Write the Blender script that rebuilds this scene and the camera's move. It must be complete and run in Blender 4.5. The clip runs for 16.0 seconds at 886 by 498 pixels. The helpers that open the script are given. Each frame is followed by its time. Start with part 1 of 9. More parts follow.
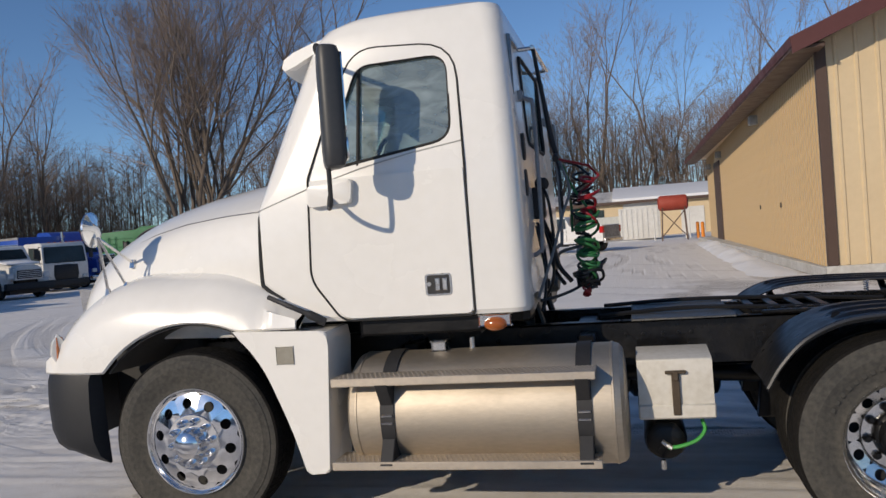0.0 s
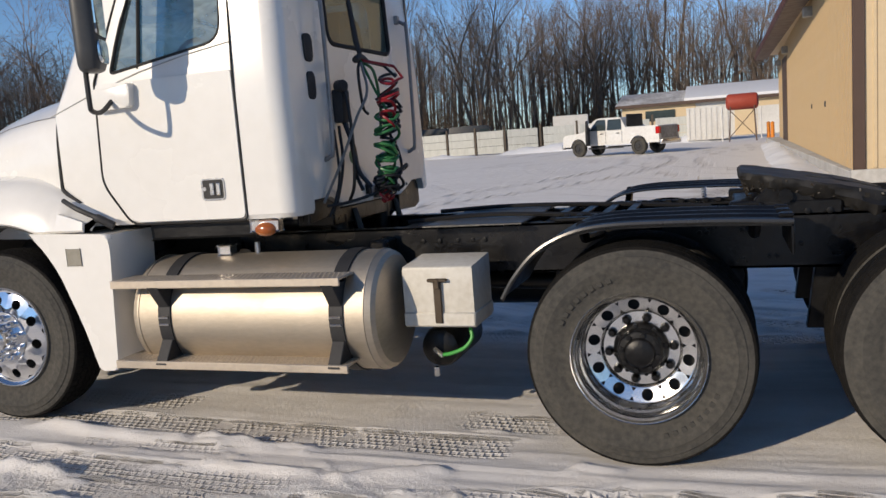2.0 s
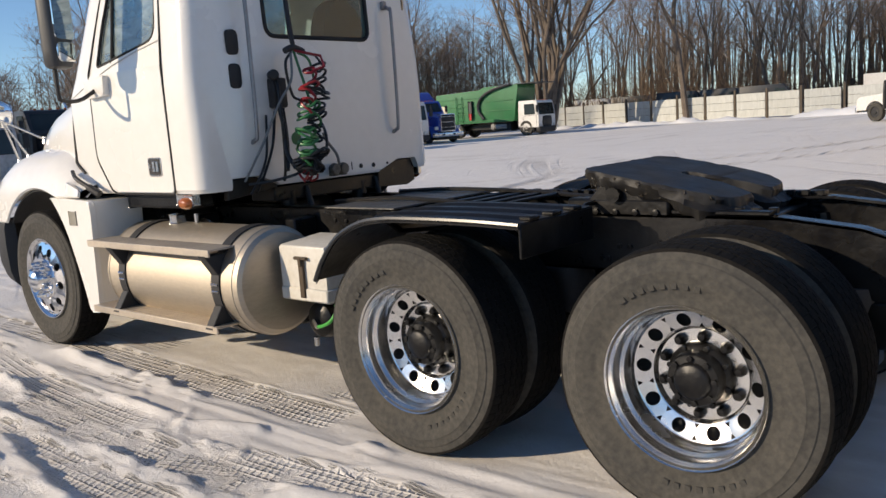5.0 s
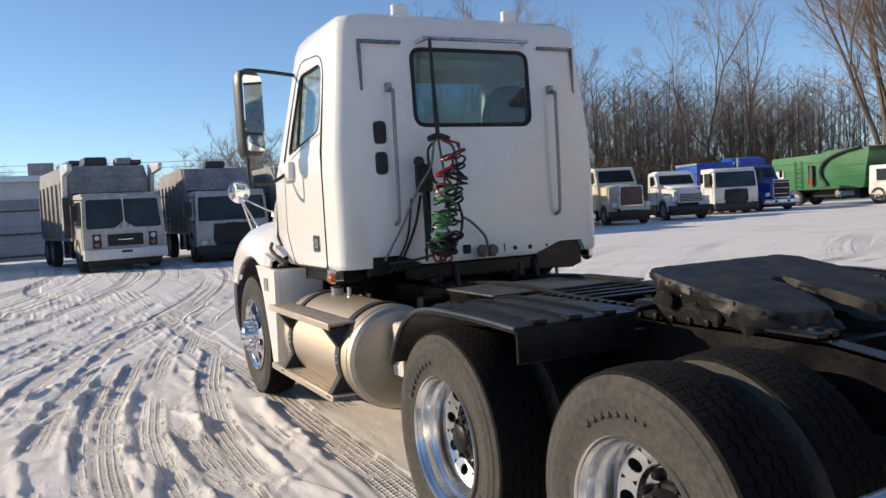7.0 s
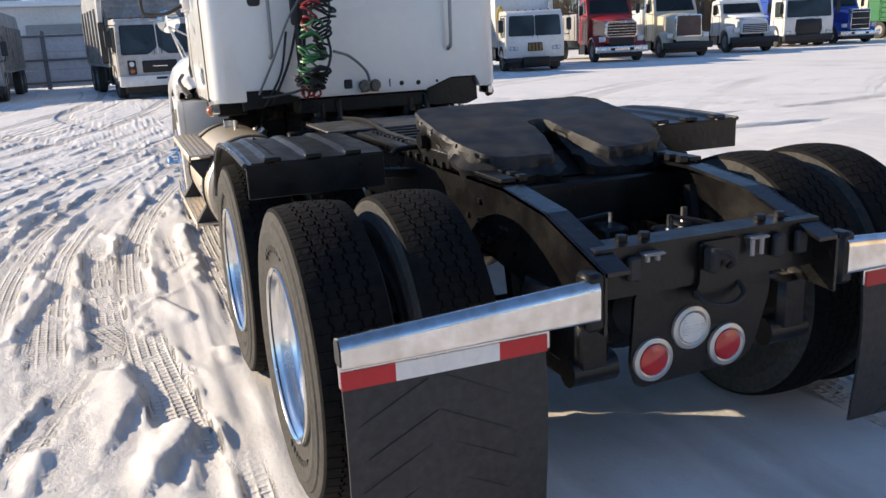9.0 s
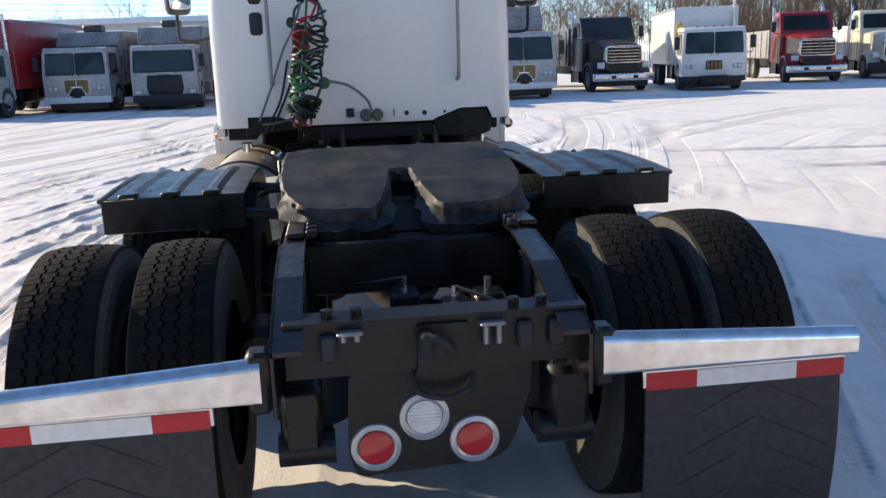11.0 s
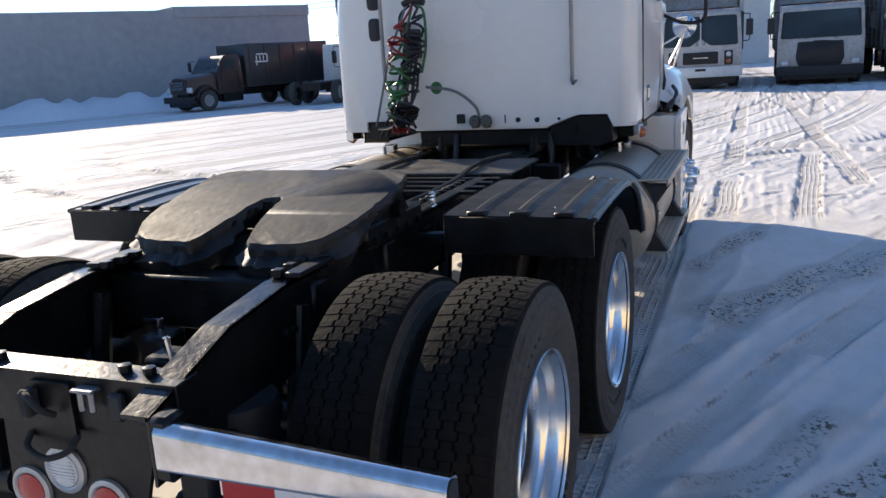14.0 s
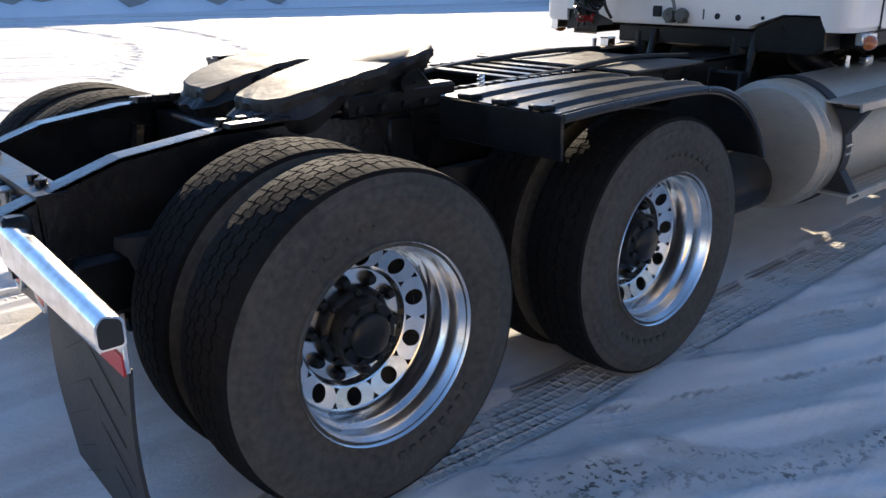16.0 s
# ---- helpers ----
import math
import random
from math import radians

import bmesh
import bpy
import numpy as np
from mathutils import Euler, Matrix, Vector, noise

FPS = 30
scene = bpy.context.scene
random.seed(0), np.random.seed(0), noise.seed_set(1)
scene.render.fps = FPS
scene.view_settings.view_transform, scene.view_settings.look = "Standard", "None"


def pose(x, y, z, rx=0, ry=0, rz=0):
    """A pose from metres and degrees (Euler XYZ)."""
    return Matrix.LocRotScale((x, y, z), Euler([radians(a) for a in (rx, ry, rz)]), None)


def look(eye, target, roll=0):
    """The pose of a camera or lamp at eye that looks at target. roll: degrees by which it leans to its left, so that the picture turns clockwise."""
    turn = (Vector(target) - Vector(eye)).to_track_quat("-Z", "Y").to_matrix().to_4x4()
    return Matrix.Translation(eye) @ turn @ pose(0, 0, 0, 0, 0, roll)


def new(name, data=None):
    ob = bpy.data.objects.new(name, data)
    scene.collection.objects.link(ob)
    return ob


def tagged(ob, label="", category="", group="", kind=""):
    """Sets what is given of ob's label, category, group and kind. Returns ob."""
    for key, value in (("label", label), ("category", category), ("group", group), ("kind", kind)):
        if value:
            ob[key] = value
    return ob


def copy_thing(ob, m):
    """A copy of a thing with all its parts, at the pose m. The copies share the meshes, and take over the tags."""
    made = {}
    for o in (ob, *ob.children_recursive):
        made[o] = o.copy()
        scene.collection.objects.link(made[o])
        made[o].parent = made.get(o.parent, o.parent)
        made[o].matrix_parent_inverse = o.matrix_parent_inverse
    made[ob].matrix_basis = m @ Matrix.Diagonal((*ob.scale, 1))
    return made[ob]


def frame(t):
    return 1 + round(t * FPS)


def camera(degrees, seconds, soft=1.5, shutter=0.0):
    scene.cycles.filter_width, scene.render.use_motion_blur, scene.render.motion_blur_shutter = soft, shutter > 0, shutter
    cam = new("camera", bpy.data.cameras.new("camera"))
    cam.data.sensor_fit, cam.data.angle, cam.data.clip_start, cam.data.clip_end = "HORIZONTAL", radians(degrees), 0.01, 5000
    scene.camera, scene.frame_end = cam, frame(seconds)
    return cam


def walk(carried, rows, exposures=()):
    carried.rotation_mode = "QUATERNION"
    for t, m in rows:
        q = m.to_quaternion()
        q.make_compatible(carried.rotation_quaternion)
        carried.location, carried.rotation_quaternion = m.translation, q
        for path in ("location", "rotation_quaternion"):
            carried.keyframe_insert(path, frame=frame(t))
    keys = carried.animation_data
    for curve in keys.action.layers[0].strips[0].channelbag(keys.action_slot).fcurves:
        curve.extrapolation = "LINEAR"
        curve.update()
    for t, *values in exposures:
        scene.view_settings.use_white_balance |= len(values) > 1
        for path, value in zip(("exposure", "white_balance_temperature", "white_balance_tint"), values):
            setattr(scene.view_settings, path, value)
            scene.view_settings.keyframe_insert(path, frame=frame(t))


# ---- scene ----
cam = camera(57.2, 16.0)
PATH = [
    (0, (2.432, -5.262, 1.587), (1.972, -3.316, 1.553), -4.3),
    (0.5, (2.772, -5.093, 1.547), (2.203, -3.177, 1.466), -4.1),
    (1, (3.198, -5.042, 1.522), (2.607, -3.137, 1.371), -5.2),
    (1.5, (3.582, -4.892, 1.495), (2.954, -3.007, 1.265), -5.1),
    (2, (3.983, -4.762, 1.489), (3.323, -2.892, 1.227), -4.3),
    (2.5, (4.405, -4.711, 1.49), (3.651, -2.882, 1.196), -2.9),
    (3, (4.753, -4.565, 1.467), (3.875, -2.792, 1.173), -2.2),
    (3.2, (4.886, -4.59, 1.466), (3.976, -2.831, 1.184), -2.2),
    (5.3, (6.191, -3.624, 1.492), (4.825, -2.19, 1.209), -4.2),
    (5.5, (6.26, -3.519, 1.497), (4.835, -2.137, 1.254), -4.2),
    (6, (6.494, -3.288, 1.527), (4.918, -2.066, 1.377), -4.5),
    (6.5, (6.719, -3.05, 1.563), (4.984, -2.056, 1.495), -4.0),
    (7, (6.86, -2.783, 1.547), (5.072, -1.893, 1.439), -3.2),
    (7.5, (7.112, -2.529, 1.525), (5.307, -1.706, 1.266), -2.7),
    (8, (7.24, -2.245, 1.497), (5.444, -1.461, 1.095), -2.2),
    (8.5, (7.341, -1.939, 1.493), (5.554, -1.172, 1.027), -2.0),
    (9, (7.498, -1.62, 1.523), (5.691, -0.928, 1.017), -2.7),
    (9.5, (7.52, -1.304, 1.509), (5.679, -0.702, 1.008), -2.2),
    (10, (7.602, -0.951, 1.519), (5.733, -0.415, 1.053), -1.2),
    (10.2, (7.65, -0.804, 1.535), (5.762, -0.327, 1.078), -1.3),
    (12.3, (7.593, 0.737, 1.621), (5.645, 0.56, 1.203), -2.4),
    (12.5, (7.563, 0.895, 1.622), (5.621, 0.626, 1.225), -2.5),
    (13, (7.405, 1.213, 1.627), (5.506, 0.737, 1.217), -4.0),
    (13.5, (7.206, 1.467, 1.651), (5.338, 0.9, 1.216), -4.1),
    (14, (7.04, 1.763, 1.663), (5.235, 1.04, 1.196), -3.5),
    (14.5, (6.787, 2.017, 1.614), (5.041, 1.177, 1.116), -2.8),
    (15, (6.57, 2.354, 1.547), (4.938, 1.37, 0.94), -1.7),
    (15.5, (6.304, 2.591, 1.507), (4.847, 1.41, 0.81), -1.4),
    (16, (6.118, 2.841, 1.5), (4.888, 1.407, 0.842), -0.8),
]
walk(cam, [(t, look(eye, at, roll)) for t, eye, at, roll in PATH],
     [(t, stops, kelvin, 10) for t, stops, kelvin in (
         (0, -0.33, 6500), (1.5, -0.18, 6600), (3, 0.0, 6700), (5.5, 0.26, 7100), (6.5, 0.34, 7150), (8, 0.57, 7150), (9, 0.84, 7050),
         (10, 0.98, 6950), (12.3, 0.95, 6900), (14, 0.88, 6800), (15, 1.05, 6800), (16, 1.18, 6800))])

# world and sun
SUN_DIR = Vector((-0.535, -0.845, 0.39)).normalized()
world = bpy.data.worlds.new("world")
scene.world = world
world.use_nodes = True
wn = world.node_tree
sky = wn.nodes.new("ShaderNodeTexSky")
sky.sky_type = 'NISHITA'
sky.sun_disc = False
sky.sun_elevation = math.asin(SUN_DIR.z)
sky.sun_rotation = math.atan2(SUN_DIR.x, SUN_DIR.y)
sky.air_density = 1.0
sky.dust_density = 0.05
sky.altitude = 2000
sky.ozone_density = 4.8
wn.links.new(sky.outputs[0], wn.nodes["Background"].inputs[0])
wn.nodes["Background"].inputs[1].default_value = 0.130
sun = new("sun", bpy.data.lights.new("sun", "SUN"))
sun.data.energy = 3.85
sun.data.angle = radians(0.55)
sun.data.color = (1.0, 0.86, 0.68)
sun.matrix_world = look(SUN_DIR * 60, (0, 0, 0))


# materials
def mat(name, col, rough=0.5, metal=0.0, col2=None, scale=3.0, fine=40.0, amount=0.6, bump=0.0, bscale=80.0,
        rough2=None, coat=0.0, stretch=(1, 1, 1), isl=0.0, spec=0.5):
    """A principled material with colour drifting at two scales, and relief."""
    m = bpy.data.materials.new(name)
    m.use_nodes = True
    t = m.node_tree
    b = t.nodes["Principled BSDF"]
    b.inputs["Metallic"].default_value = metal
    b.inputs["Coat Weight"].default_value = coat
    b.inputs["Coat Roughness"].default_value = 0.08
    b.inputs["Specular IOR Level"].default_value = spec
    col2 = col2 or tuple(c * 0.75 for c in col)
    tc = t.nodes.new("ShaderNodeTexCoord")
    mp = t.nodes.new("ShaderNodeMapping")
    mp.inputs["Scale"].default_value = stretch
    t.links.new(tc.outputs["Object"], mp.inputs[0])
    n1 = t.nodes.new("ShaderNodeTexNoise")
    n1.inputs["Scale"].default_value = scale
    n1.inputs["Detail"].default_value = 5
    n2 = t.nodes.new("ShaderNodeTexNoise")
    n2.inputs["Scale"].default_value = fine
    n2.inputs["Detail"].default_value = 4
    for n in (n1, n2):
        t.links.new(mp.outputs[0], n.inputs["Vector"])
    add = t.nodes.new("ShaderNodeMath")
    add.operation = 'ADD'
    t.links.new(n1.outputs[0], add.inputs[0])
    t.links.new(n2.outputs[0], add.inputs[1])
    rng = t.nodes.new("ShaderNodeMapRange")
    rng.inputs[1].default_value = 0.75
    rng.inputs[2].default_value = 1.3
    rng.inputs[4].default_value = amount
    t.links.new(add.outputs[0], rng.inputs[0])
    mix = t.nodes.new("ShaderNodeMix")
    mix.data_type = 'RGBA'
    mix.inputs[6].default_value = (*col, 1)
    mix.inputs[7].default_value = (*col2, 1)
    t.links.new(rng.outputs[0], mix.inputs[0])
    last = mix.outputs[2]
    if isl:
        inf = t.nodes.new("ShaderNodeObjectInfo")
        hs = t.nodes.new("ShaderNodeHueSaturation")
        mr = t.nodes.new("ShaderNodeMapRange")
        mr.inputs[3].default_value = 1 - isl
        mr.inputs[4].default_value = 1 + isl
        t.links.new(inf.outputs["Random"], mr.inputs[0])
        t.links.new(mr.outputs[0], hs.inputs["Value"])
        t.links.new(last, hs.inputs["Color"])
        last = hs.outputs[0]
    t.links.new(last, b.inputs["Base Color"])
    rr = t.nodes.new("ShaderNodeMapRange")
    rr.inputs[1].default_value = 0.3
    rr.inputs[2].default_value = 0.7
    rr.inputs[3].default_value = rough
    rr.inputs[4].default_value = rough2 if rough2 is not None else min(1, rough * 1.35)
    t.links.new(n1.outputs[0], rr.inputs[0])
    t.links.new(rr.outputs[0], b.inputs["Roughness"])
    if bump:
        n3 = t.nodes.new("ShaderNodeTexNoise")
        n3.inputs["Scale"].default_value = bscale
        n3.inputs["Detail"].default_value = 6
        t.links.new(mp.outputs[0], n3.inputs["Vector"])
        bp = t.nodes.new("ShaderNodeBump")
        bp.inputs["Strength"].default_value = bump
        bp.inputs["Distance"].default_value = 0.02
        t.links.new(n3.outputs[0], bp.inputs["Height"])
        t.links.new(bp.outputs[0], b.inputs["Normal"])
    return m


def glass(name, tint, clear=0.6, rough=0.02, dust=1.0, ior=2.25):
    """Tinted sheet glass: part see-through, with a glossy face."""
    m = bpy.data.materials.new(name)
    m.use_nodes = True
    t = m.node_tree
    out = t.nodes["Material Output"]
    t.nodes.remove(t.nodes["Principled BSDF"])
    tr = t.nodes.new("ShaderNodeBsdfTransparent")
    tr.inputs[0].default_value = (*[c * clear for c in tint], 1)
    gl = t.nodes.new("ShaderNodeBsdfGlossy")
    gl.inputs["Roughness"].default_value = rough
    gl.inputs[0].default_value = (0.9, 0.95, 0.95, 1)
    fr = t.nodes.new("ShaderNodeFresnel")
    fr.inputs[0].default_value = ior
    mx = t.nodes.new("ShaderNodeMixShader")
    t.links.new(fr.outputs[0], mx.inputs[0])
    t.links.new(tr.outputs[0], mx.inputs[1])
    t.links.new(gl.outputs[0], mx.inputs[2])
    # a film of dried dust and wipe marks on the pane
    df = t.nodes.new("ShaderNodeBsdfDiffuse")
    df.inputs[0].default_value = (0.50, 0.60, 0.60, 1)
    tc = t.nodes.new("ShaderNodeTexCoord")
    mp = t.nodes.new("ShaderNodeMapping")
    mp.inputs["Rotation"].default_value = (0.4, 0.7, 0.0)
    mp.inputs["Scale"].default_value = (1.0, 1.0, 2.4)
    t.links.new(tc.outputs["Object"], mp.inputs[0])
    ns = t.nodes.new("ShaderNodeTexNoise")
    ns.inputs["Scale"].default_value = 4.0
    ns.inputs["Detail"].default_value = 7
    ns.inputs["Distortion"].default_value = 1.2
    t.links.new(mp.outputs[0], ns.inputs["Vector"])
    mr = t.nodes.new("ShaderNodeMapRange")
    mr.inputs[1].default_value, mr.inputs[2].default_value = 0.35, 0.7
    mr.inputs[3].default_value, mr.inputs[4].default_value = 0.22 * dust, 0.48 * dust
    t.links.new(ns.outputs[0], mr.inputs[0])
    m2 = t.nodes.new("ShaderNodeMixShader")
    t.links.new(mr.outputs[0], m2.inputs[0])
    t.links.new(mx.outputs[0], m2.inputs[1])
    t.links.new(df.outputs[0], m2.inputs[2])
    t.links.new(m2.outputs[0], out.inputs[0])
    return m


WHITE = mat("white_paint", (0.84, 0.82, 0.775), 0.22, col2=(0.77, 0.75, 0.70), scale=1.5, fine=14, amount=0.5, coat=0.5, bump=0.015, bscale=30)
SEAM = mat("black_rubber_seal", (0.02, 0.02, 0.02), 0.7)
BLACK = mat("black_chassis_paint", (0.0035, 0.0035, 0.004), 0.27, col2=(0.012, 0.011, 0.010), scale=9, fine=60, rough2=0.45, bump=0.12, bscale=32, spec=0.35)
RAIL = mat("dusty_black_rail_paint", (0.004, 0.004, 0.005), 0.2, col2=(0.018, 0.016, 0.013), scale=4, fine=24, rough2=0.4, amount=0.55, bump=0.12, bscale=32)
MATTE = mat("matte_black_plastic", (0.018, 0.018, 0.02), 0.55, col2=(0.03, 0.03, 0.03), bump=0.1, bscale=200)
BUMPER = mat("dark_bumper_plastic", (0.011, 0.012, 0.015), 0.45, col2=(0.02, 0.021, 0.023), bump=0.1, bscale=150)
RUBBER = mat("tyre_rubber", (0.036, 0.035, 0.032), 0.85, col2=(0.100, 0.092, 0.077), scale=3, fine=40, amount=0.7, bump=0.2, bscale=70)
TREAD = mat("tyre_tread_rubber", (0.006, 0.006, 0.006), 0.8, col2=(0.016, 0.014, 0.012), scale=5, fine=30, amount=0.8, spec=0.15, bump=0.2, bscale=70)
CHROME = mat("polished_aluminium", (0.86, 0.86, 0.87), 0.07, 1.0, col2=(0.72, 0.72, 0.73), rough2=0.16, scale=6)
RIM = mat("satin_polished_wheel", (0.88, 0.87, 0.85), 0.16, 1.0, col2=(0.74, 0.72, 0.69), rough2=0.28, scale=5)
CHROME_DULL = mat("worn_chrome", (0.75, 0.75, 0.75), 0.16, 1.0, col2=(0.5, 0.48, 0.45), rough2=0.34, scale=7)
ALU = mat("brushed_aluminium_tank", (0.56, 0.495, 0.405), 0.52, 1.0, col2=(0.46, 0.405, 0.33), rough2=0.62, scale=2.2, fine=22, amount=0.8, stretch=(1, 1, 3), bump=0.05, bscale=60)
STEP = mat("aluminium_tread_step", (0.58, 0.51, 0.42), 0.42, 0.8, col2=(0.48, 0.42, 0.35), rough2=0.6, scale=5, fine=40, amount=0.8, bump=0.06, bscale=60)
BOXW = mat("cream_box_paint", (0.66, 0.63, 0.56), 0.4, col2=(0.50, 0.46, 0.38), scale=4, fine=30, amount=0.8)
GREASE_TOP = mat("worn_greased_steel_plate", (0.005, 0.005, 0.006), 0.48, col2=(0.060, 0.056, 0.050), scale=5.5, fine=9, amount=0.75, spec=0.35, rough2=0.7, bump=0.12, bscale=22)
GREASE = mat("greased_fifth_wheel_steel", (0.014, 0.012, 0.010), 0.38, col2=(0.070, 0.058, 0.046), scale=3.2, fine=12, amount=0.85, spec=0.4, rough2=0.58, bump=0.16, bscale=26, stretch=(1, 0.5, 1))
PLATE = mat("tread_plate_steel", (0.10, 0.10, 0.10), 0.35, 0.7, col2=(0.2, 0.19, 0.17), rough2=0.6, scale=7, bump=0.3, bscale=120)
AMBER = mat("amber_lens", (0.38, 0.10, 0.015), 0.15, coat=0.6)
RED = mat("red_lens", (0.50, 0.012, 0.012), 0.15, coat=0.6)
CLEAR = mat("clear_lens", (0.72, 0.72, 0.70), 0.12, coat=0.8)
RING = mat("pale_grey_lamp_ring", (0.50, 0.50, 0.50), 0.3, 0.6, col2=(0.38, 0.38, 0.37), scale=9)
TAPE_W = mat("white_reflective_tape", (0.75, 0.75, 0.75), 0.35)
TAPE_R = mat("red_reflective_tape", (0.48, 0.012, 0.02), 0.35)
FLAP = mat("mud_flap_rubber", (0.016, 0.016, 0.017), 0.55, col2=(0.05, 0.05, 0.05), bump=0.1)
BAR = mat("stained_chrome_bar", (0.84, 0.84, 0.85), 0.08, 1.0, col2=(0.42, 0.37, 0.30), rough2=0.28, scale=7, fine=26, amount=0.55)
HOSE_K = mat("black_coiled_hose", (0.012, 0.012, 0.013), 0.35)
HOSE_P = mat("grey_plain_hose", (0.16, 0.17, 0.17), 0.4)
HOSE_G = mat("green_coiled_hose", (0.035, 0.17, 0.055), 0.35)
HOSE_R = mat("red_coiled_hose", (0.26, 0.010, 0.016), 0.35)
HOSE_L = mat("bright_green_hose", (0.05, 0.35, 0.06), 0.4)
GLASS = glass("tinted_glass", (0.56, 0.80, 0.83), 0.72)
GLASS_CLEAN = glass("wiped_tinted_glass", (0.50, 0.76, 0.80), 0.66, dust=0.25, ior=1.55)
DARKGLASS = mat("dark_windscreen_glass", (0.035, 0.047, 0.048), 0.05, col2=(0.05, 0.065, 0.065), coat=0.3)
INTERIOR = mat("grey_cab_trim", (0.22, 0.22, 0.22), 0.8)
MIRROR = mat("mirror_face", (0.85, 0.87, 0.88), 0.02, 1.0, rough2=0.03)
HANDLE = mat("dull_grey_steel", (0.30, 0.30, 0.31), 0.38, 0.7, col2=(0.2, 0.2, 0.2), rough2=0.5)
TRIM = mat("dark_bright_trim", (0.10, 0.10, 0.105), 0.2, 0.8, col2=(0.3, 0.3, 0.3))
GREYPL = mat("dark_grey_mirror_shell", (0.040, 0.042, 0.045), 0.4, col2=(0.055, 0.055, 0.055))


# mesh helpers
def soft(bm, angle=0.62):
    for f in bm.faces:
        f.smooth = True
    for e in bm.edges:
        e.smooth = len(e.link_faces) == 2 and e.calc_face_angle(0.0) < angle


def part(name, bm, material, parent=None, label="", m=None, angle=0.62):
    bmesh.ops.recalc_face_normals(bm, faces=bm.faces)
    soft(bm, angle)
    me = bpy.data.meshes.new(name)
    bm.to_mesh(me)
    bm.free()
    me.materials.append(material)
    ob = new(name, me)
    if parent is not None:
        ob.parent = parent
    if m is not None:
        ob.matrix_basis = m
    if label:
        ob["label"] = label
    return ob


def again(ob, parent, m=None):
    """The same mesh once more as an object of its own."""
    o = ob.copy()
    scene.collection.objects.link(o)
    o.parent = parent
    o.matrix_basis = m if m is not None else Matrix()
    for c in ob.children:
        again(c, o, c.matrix_basis.copy())
    return o


def empty(name, label, category, m=None, group="", kind=""):
    ob = new(name)
    ob.empty_display_size = 0.3
    if m is not None:
        ob.matrix_basis = m
    return tagged(ob, label, category, group, kind)


def add_box(bm, lo, hi, bev=0.006, seg=1):
    c = [(lo[i] + hi[i]) / 2 for i in range(3)]
    r = bmesh.ops.create_cube(bm, size=1.0)
    vs = r["verts"]
    for v in vs:
        v.co = Vector([c[i] + v.co[i] * (hi[i] - lo[i]) for i in range(3)])
    if bev > 0:
        es = list({e for v in vs for e in v.link_edges})
        bmesh.ops.bevel(bm, geom=es, offset=bev, segments=seg, affect='EDGES', profile=0.5)


def add_prism(bm, pts, axis, d0, d1, bev=0.0, seg=2):
    """An outline in the plane across axis ('x': (y, z), 'y': (x, z), 'z': (x, y)), drawn out from d0 to d1."""
    def at(p, d):
        return {"x": (d, p[0], p[1]), "y": (p[0], d, p[1]), "z": (p[0], p[1], d)}[axis]
    a = [bm.verts.new(at(p, d0)) for p in pts]
    b = [bm.verts.new(at(p, d1)) for p in pts]
    n = len(pts)
    fs = [bm.faces.new(a), bm.faces.new(b[::-1])]
    fs += [bm.faces.new((a[i], b[i], b[(i + 1) % n], a[(i + 1) % n])) for i in range(n)]
    if bev > 0:
        es = list({e for f in fs[:2] for e in f.edges})
        bmesh.ops.bevel(bm, geom=es, offset=bev, segments=seg, affect='EDGES', profile=0.5)


def rounded(pts, r, n=5):
    """Rounds the corners of an outline."""
    out = []
    k = len(pts)
    for i in range(k):
        p, a, b = Vector(pts[i]), Vector(pts[i - 1]), Vector(pts[(i + 1) % k])
        rr = r[i] if isinstance(r, (list, tuple)) else r
        d = min(rr, (a - p).length * 0.49, (b - p).length * 0.49)
        p0, p1 = p + (a - p).normalized() * d, p + (b - p).normalized() * d
        for j in range(n + 1):
            t = j / n
            out.append(tuple(p0 * (1 - t) ** 2 + p * 2 * t * (1 - t) + p1 * t * t))
    return out


def add_tube(bm, pts, r, n=8, closed=False):
    pts = [Vector(p) for p in pts]
    k = len(pts)
    rs = r if isinstance(r, (list, tuple)) else [r] * k
    rings, up = [], None
    for i in range(k):
        if closed:
            d = (pts[(i + 1) % k] - pts[i - 1]).normalized()
        else:
            d = (pts[min(i + 1, k - 1)] - pts[max(i - 1, 0)]).normalized()
        if up is None:
            up = d.orthogonal().normalized()
        up = (up - d * up.dot(d)).normalized()
        side = d.cross(up)
        rings.append([bm.verts.new(pts[i] + (up * math.cos(2 * math.pi * j / n) + side * math.sin(2 * math.pi * j / n)) * rs[i]) for j in range(n)])
    for i in range(k if closed else k - 1):
        a, b = rings[i], rings[(i + 1) % k]
        for j in range(n):
            bm.faces.new((a[j], a[(j + 1) % n], b[(j + 1) % n], b[j]))
    if not closed:
        bm.faces.new(rings[0][::-1])
        bm.faces.new(rings[-1])


def smooth_path(pts, n=6):
    """Points along a smooth curve through pts."""
    p = [Vector(q) for q in pts]
    p = [p[0] * 2 - p[1]] + p + [p[-1] * 2 - p[-2]]
    out = []
    for i in range(1, len(p) - 2):
        for j in range(n):
            t = j / n
            out.append(0.5 * ((2 * p[i]) + (p[i + 1] - p[i - 1]) * t + (2 * p[i - 1] - 5 * p[i] + 4 * p[i + 1] - p[i + 2]) * t * t
                              + (3 * p[i] - p[i - 1] - 3 * p[i + 1] + p[i + 2]) * t ** 3))
    return out + [p[-2]]


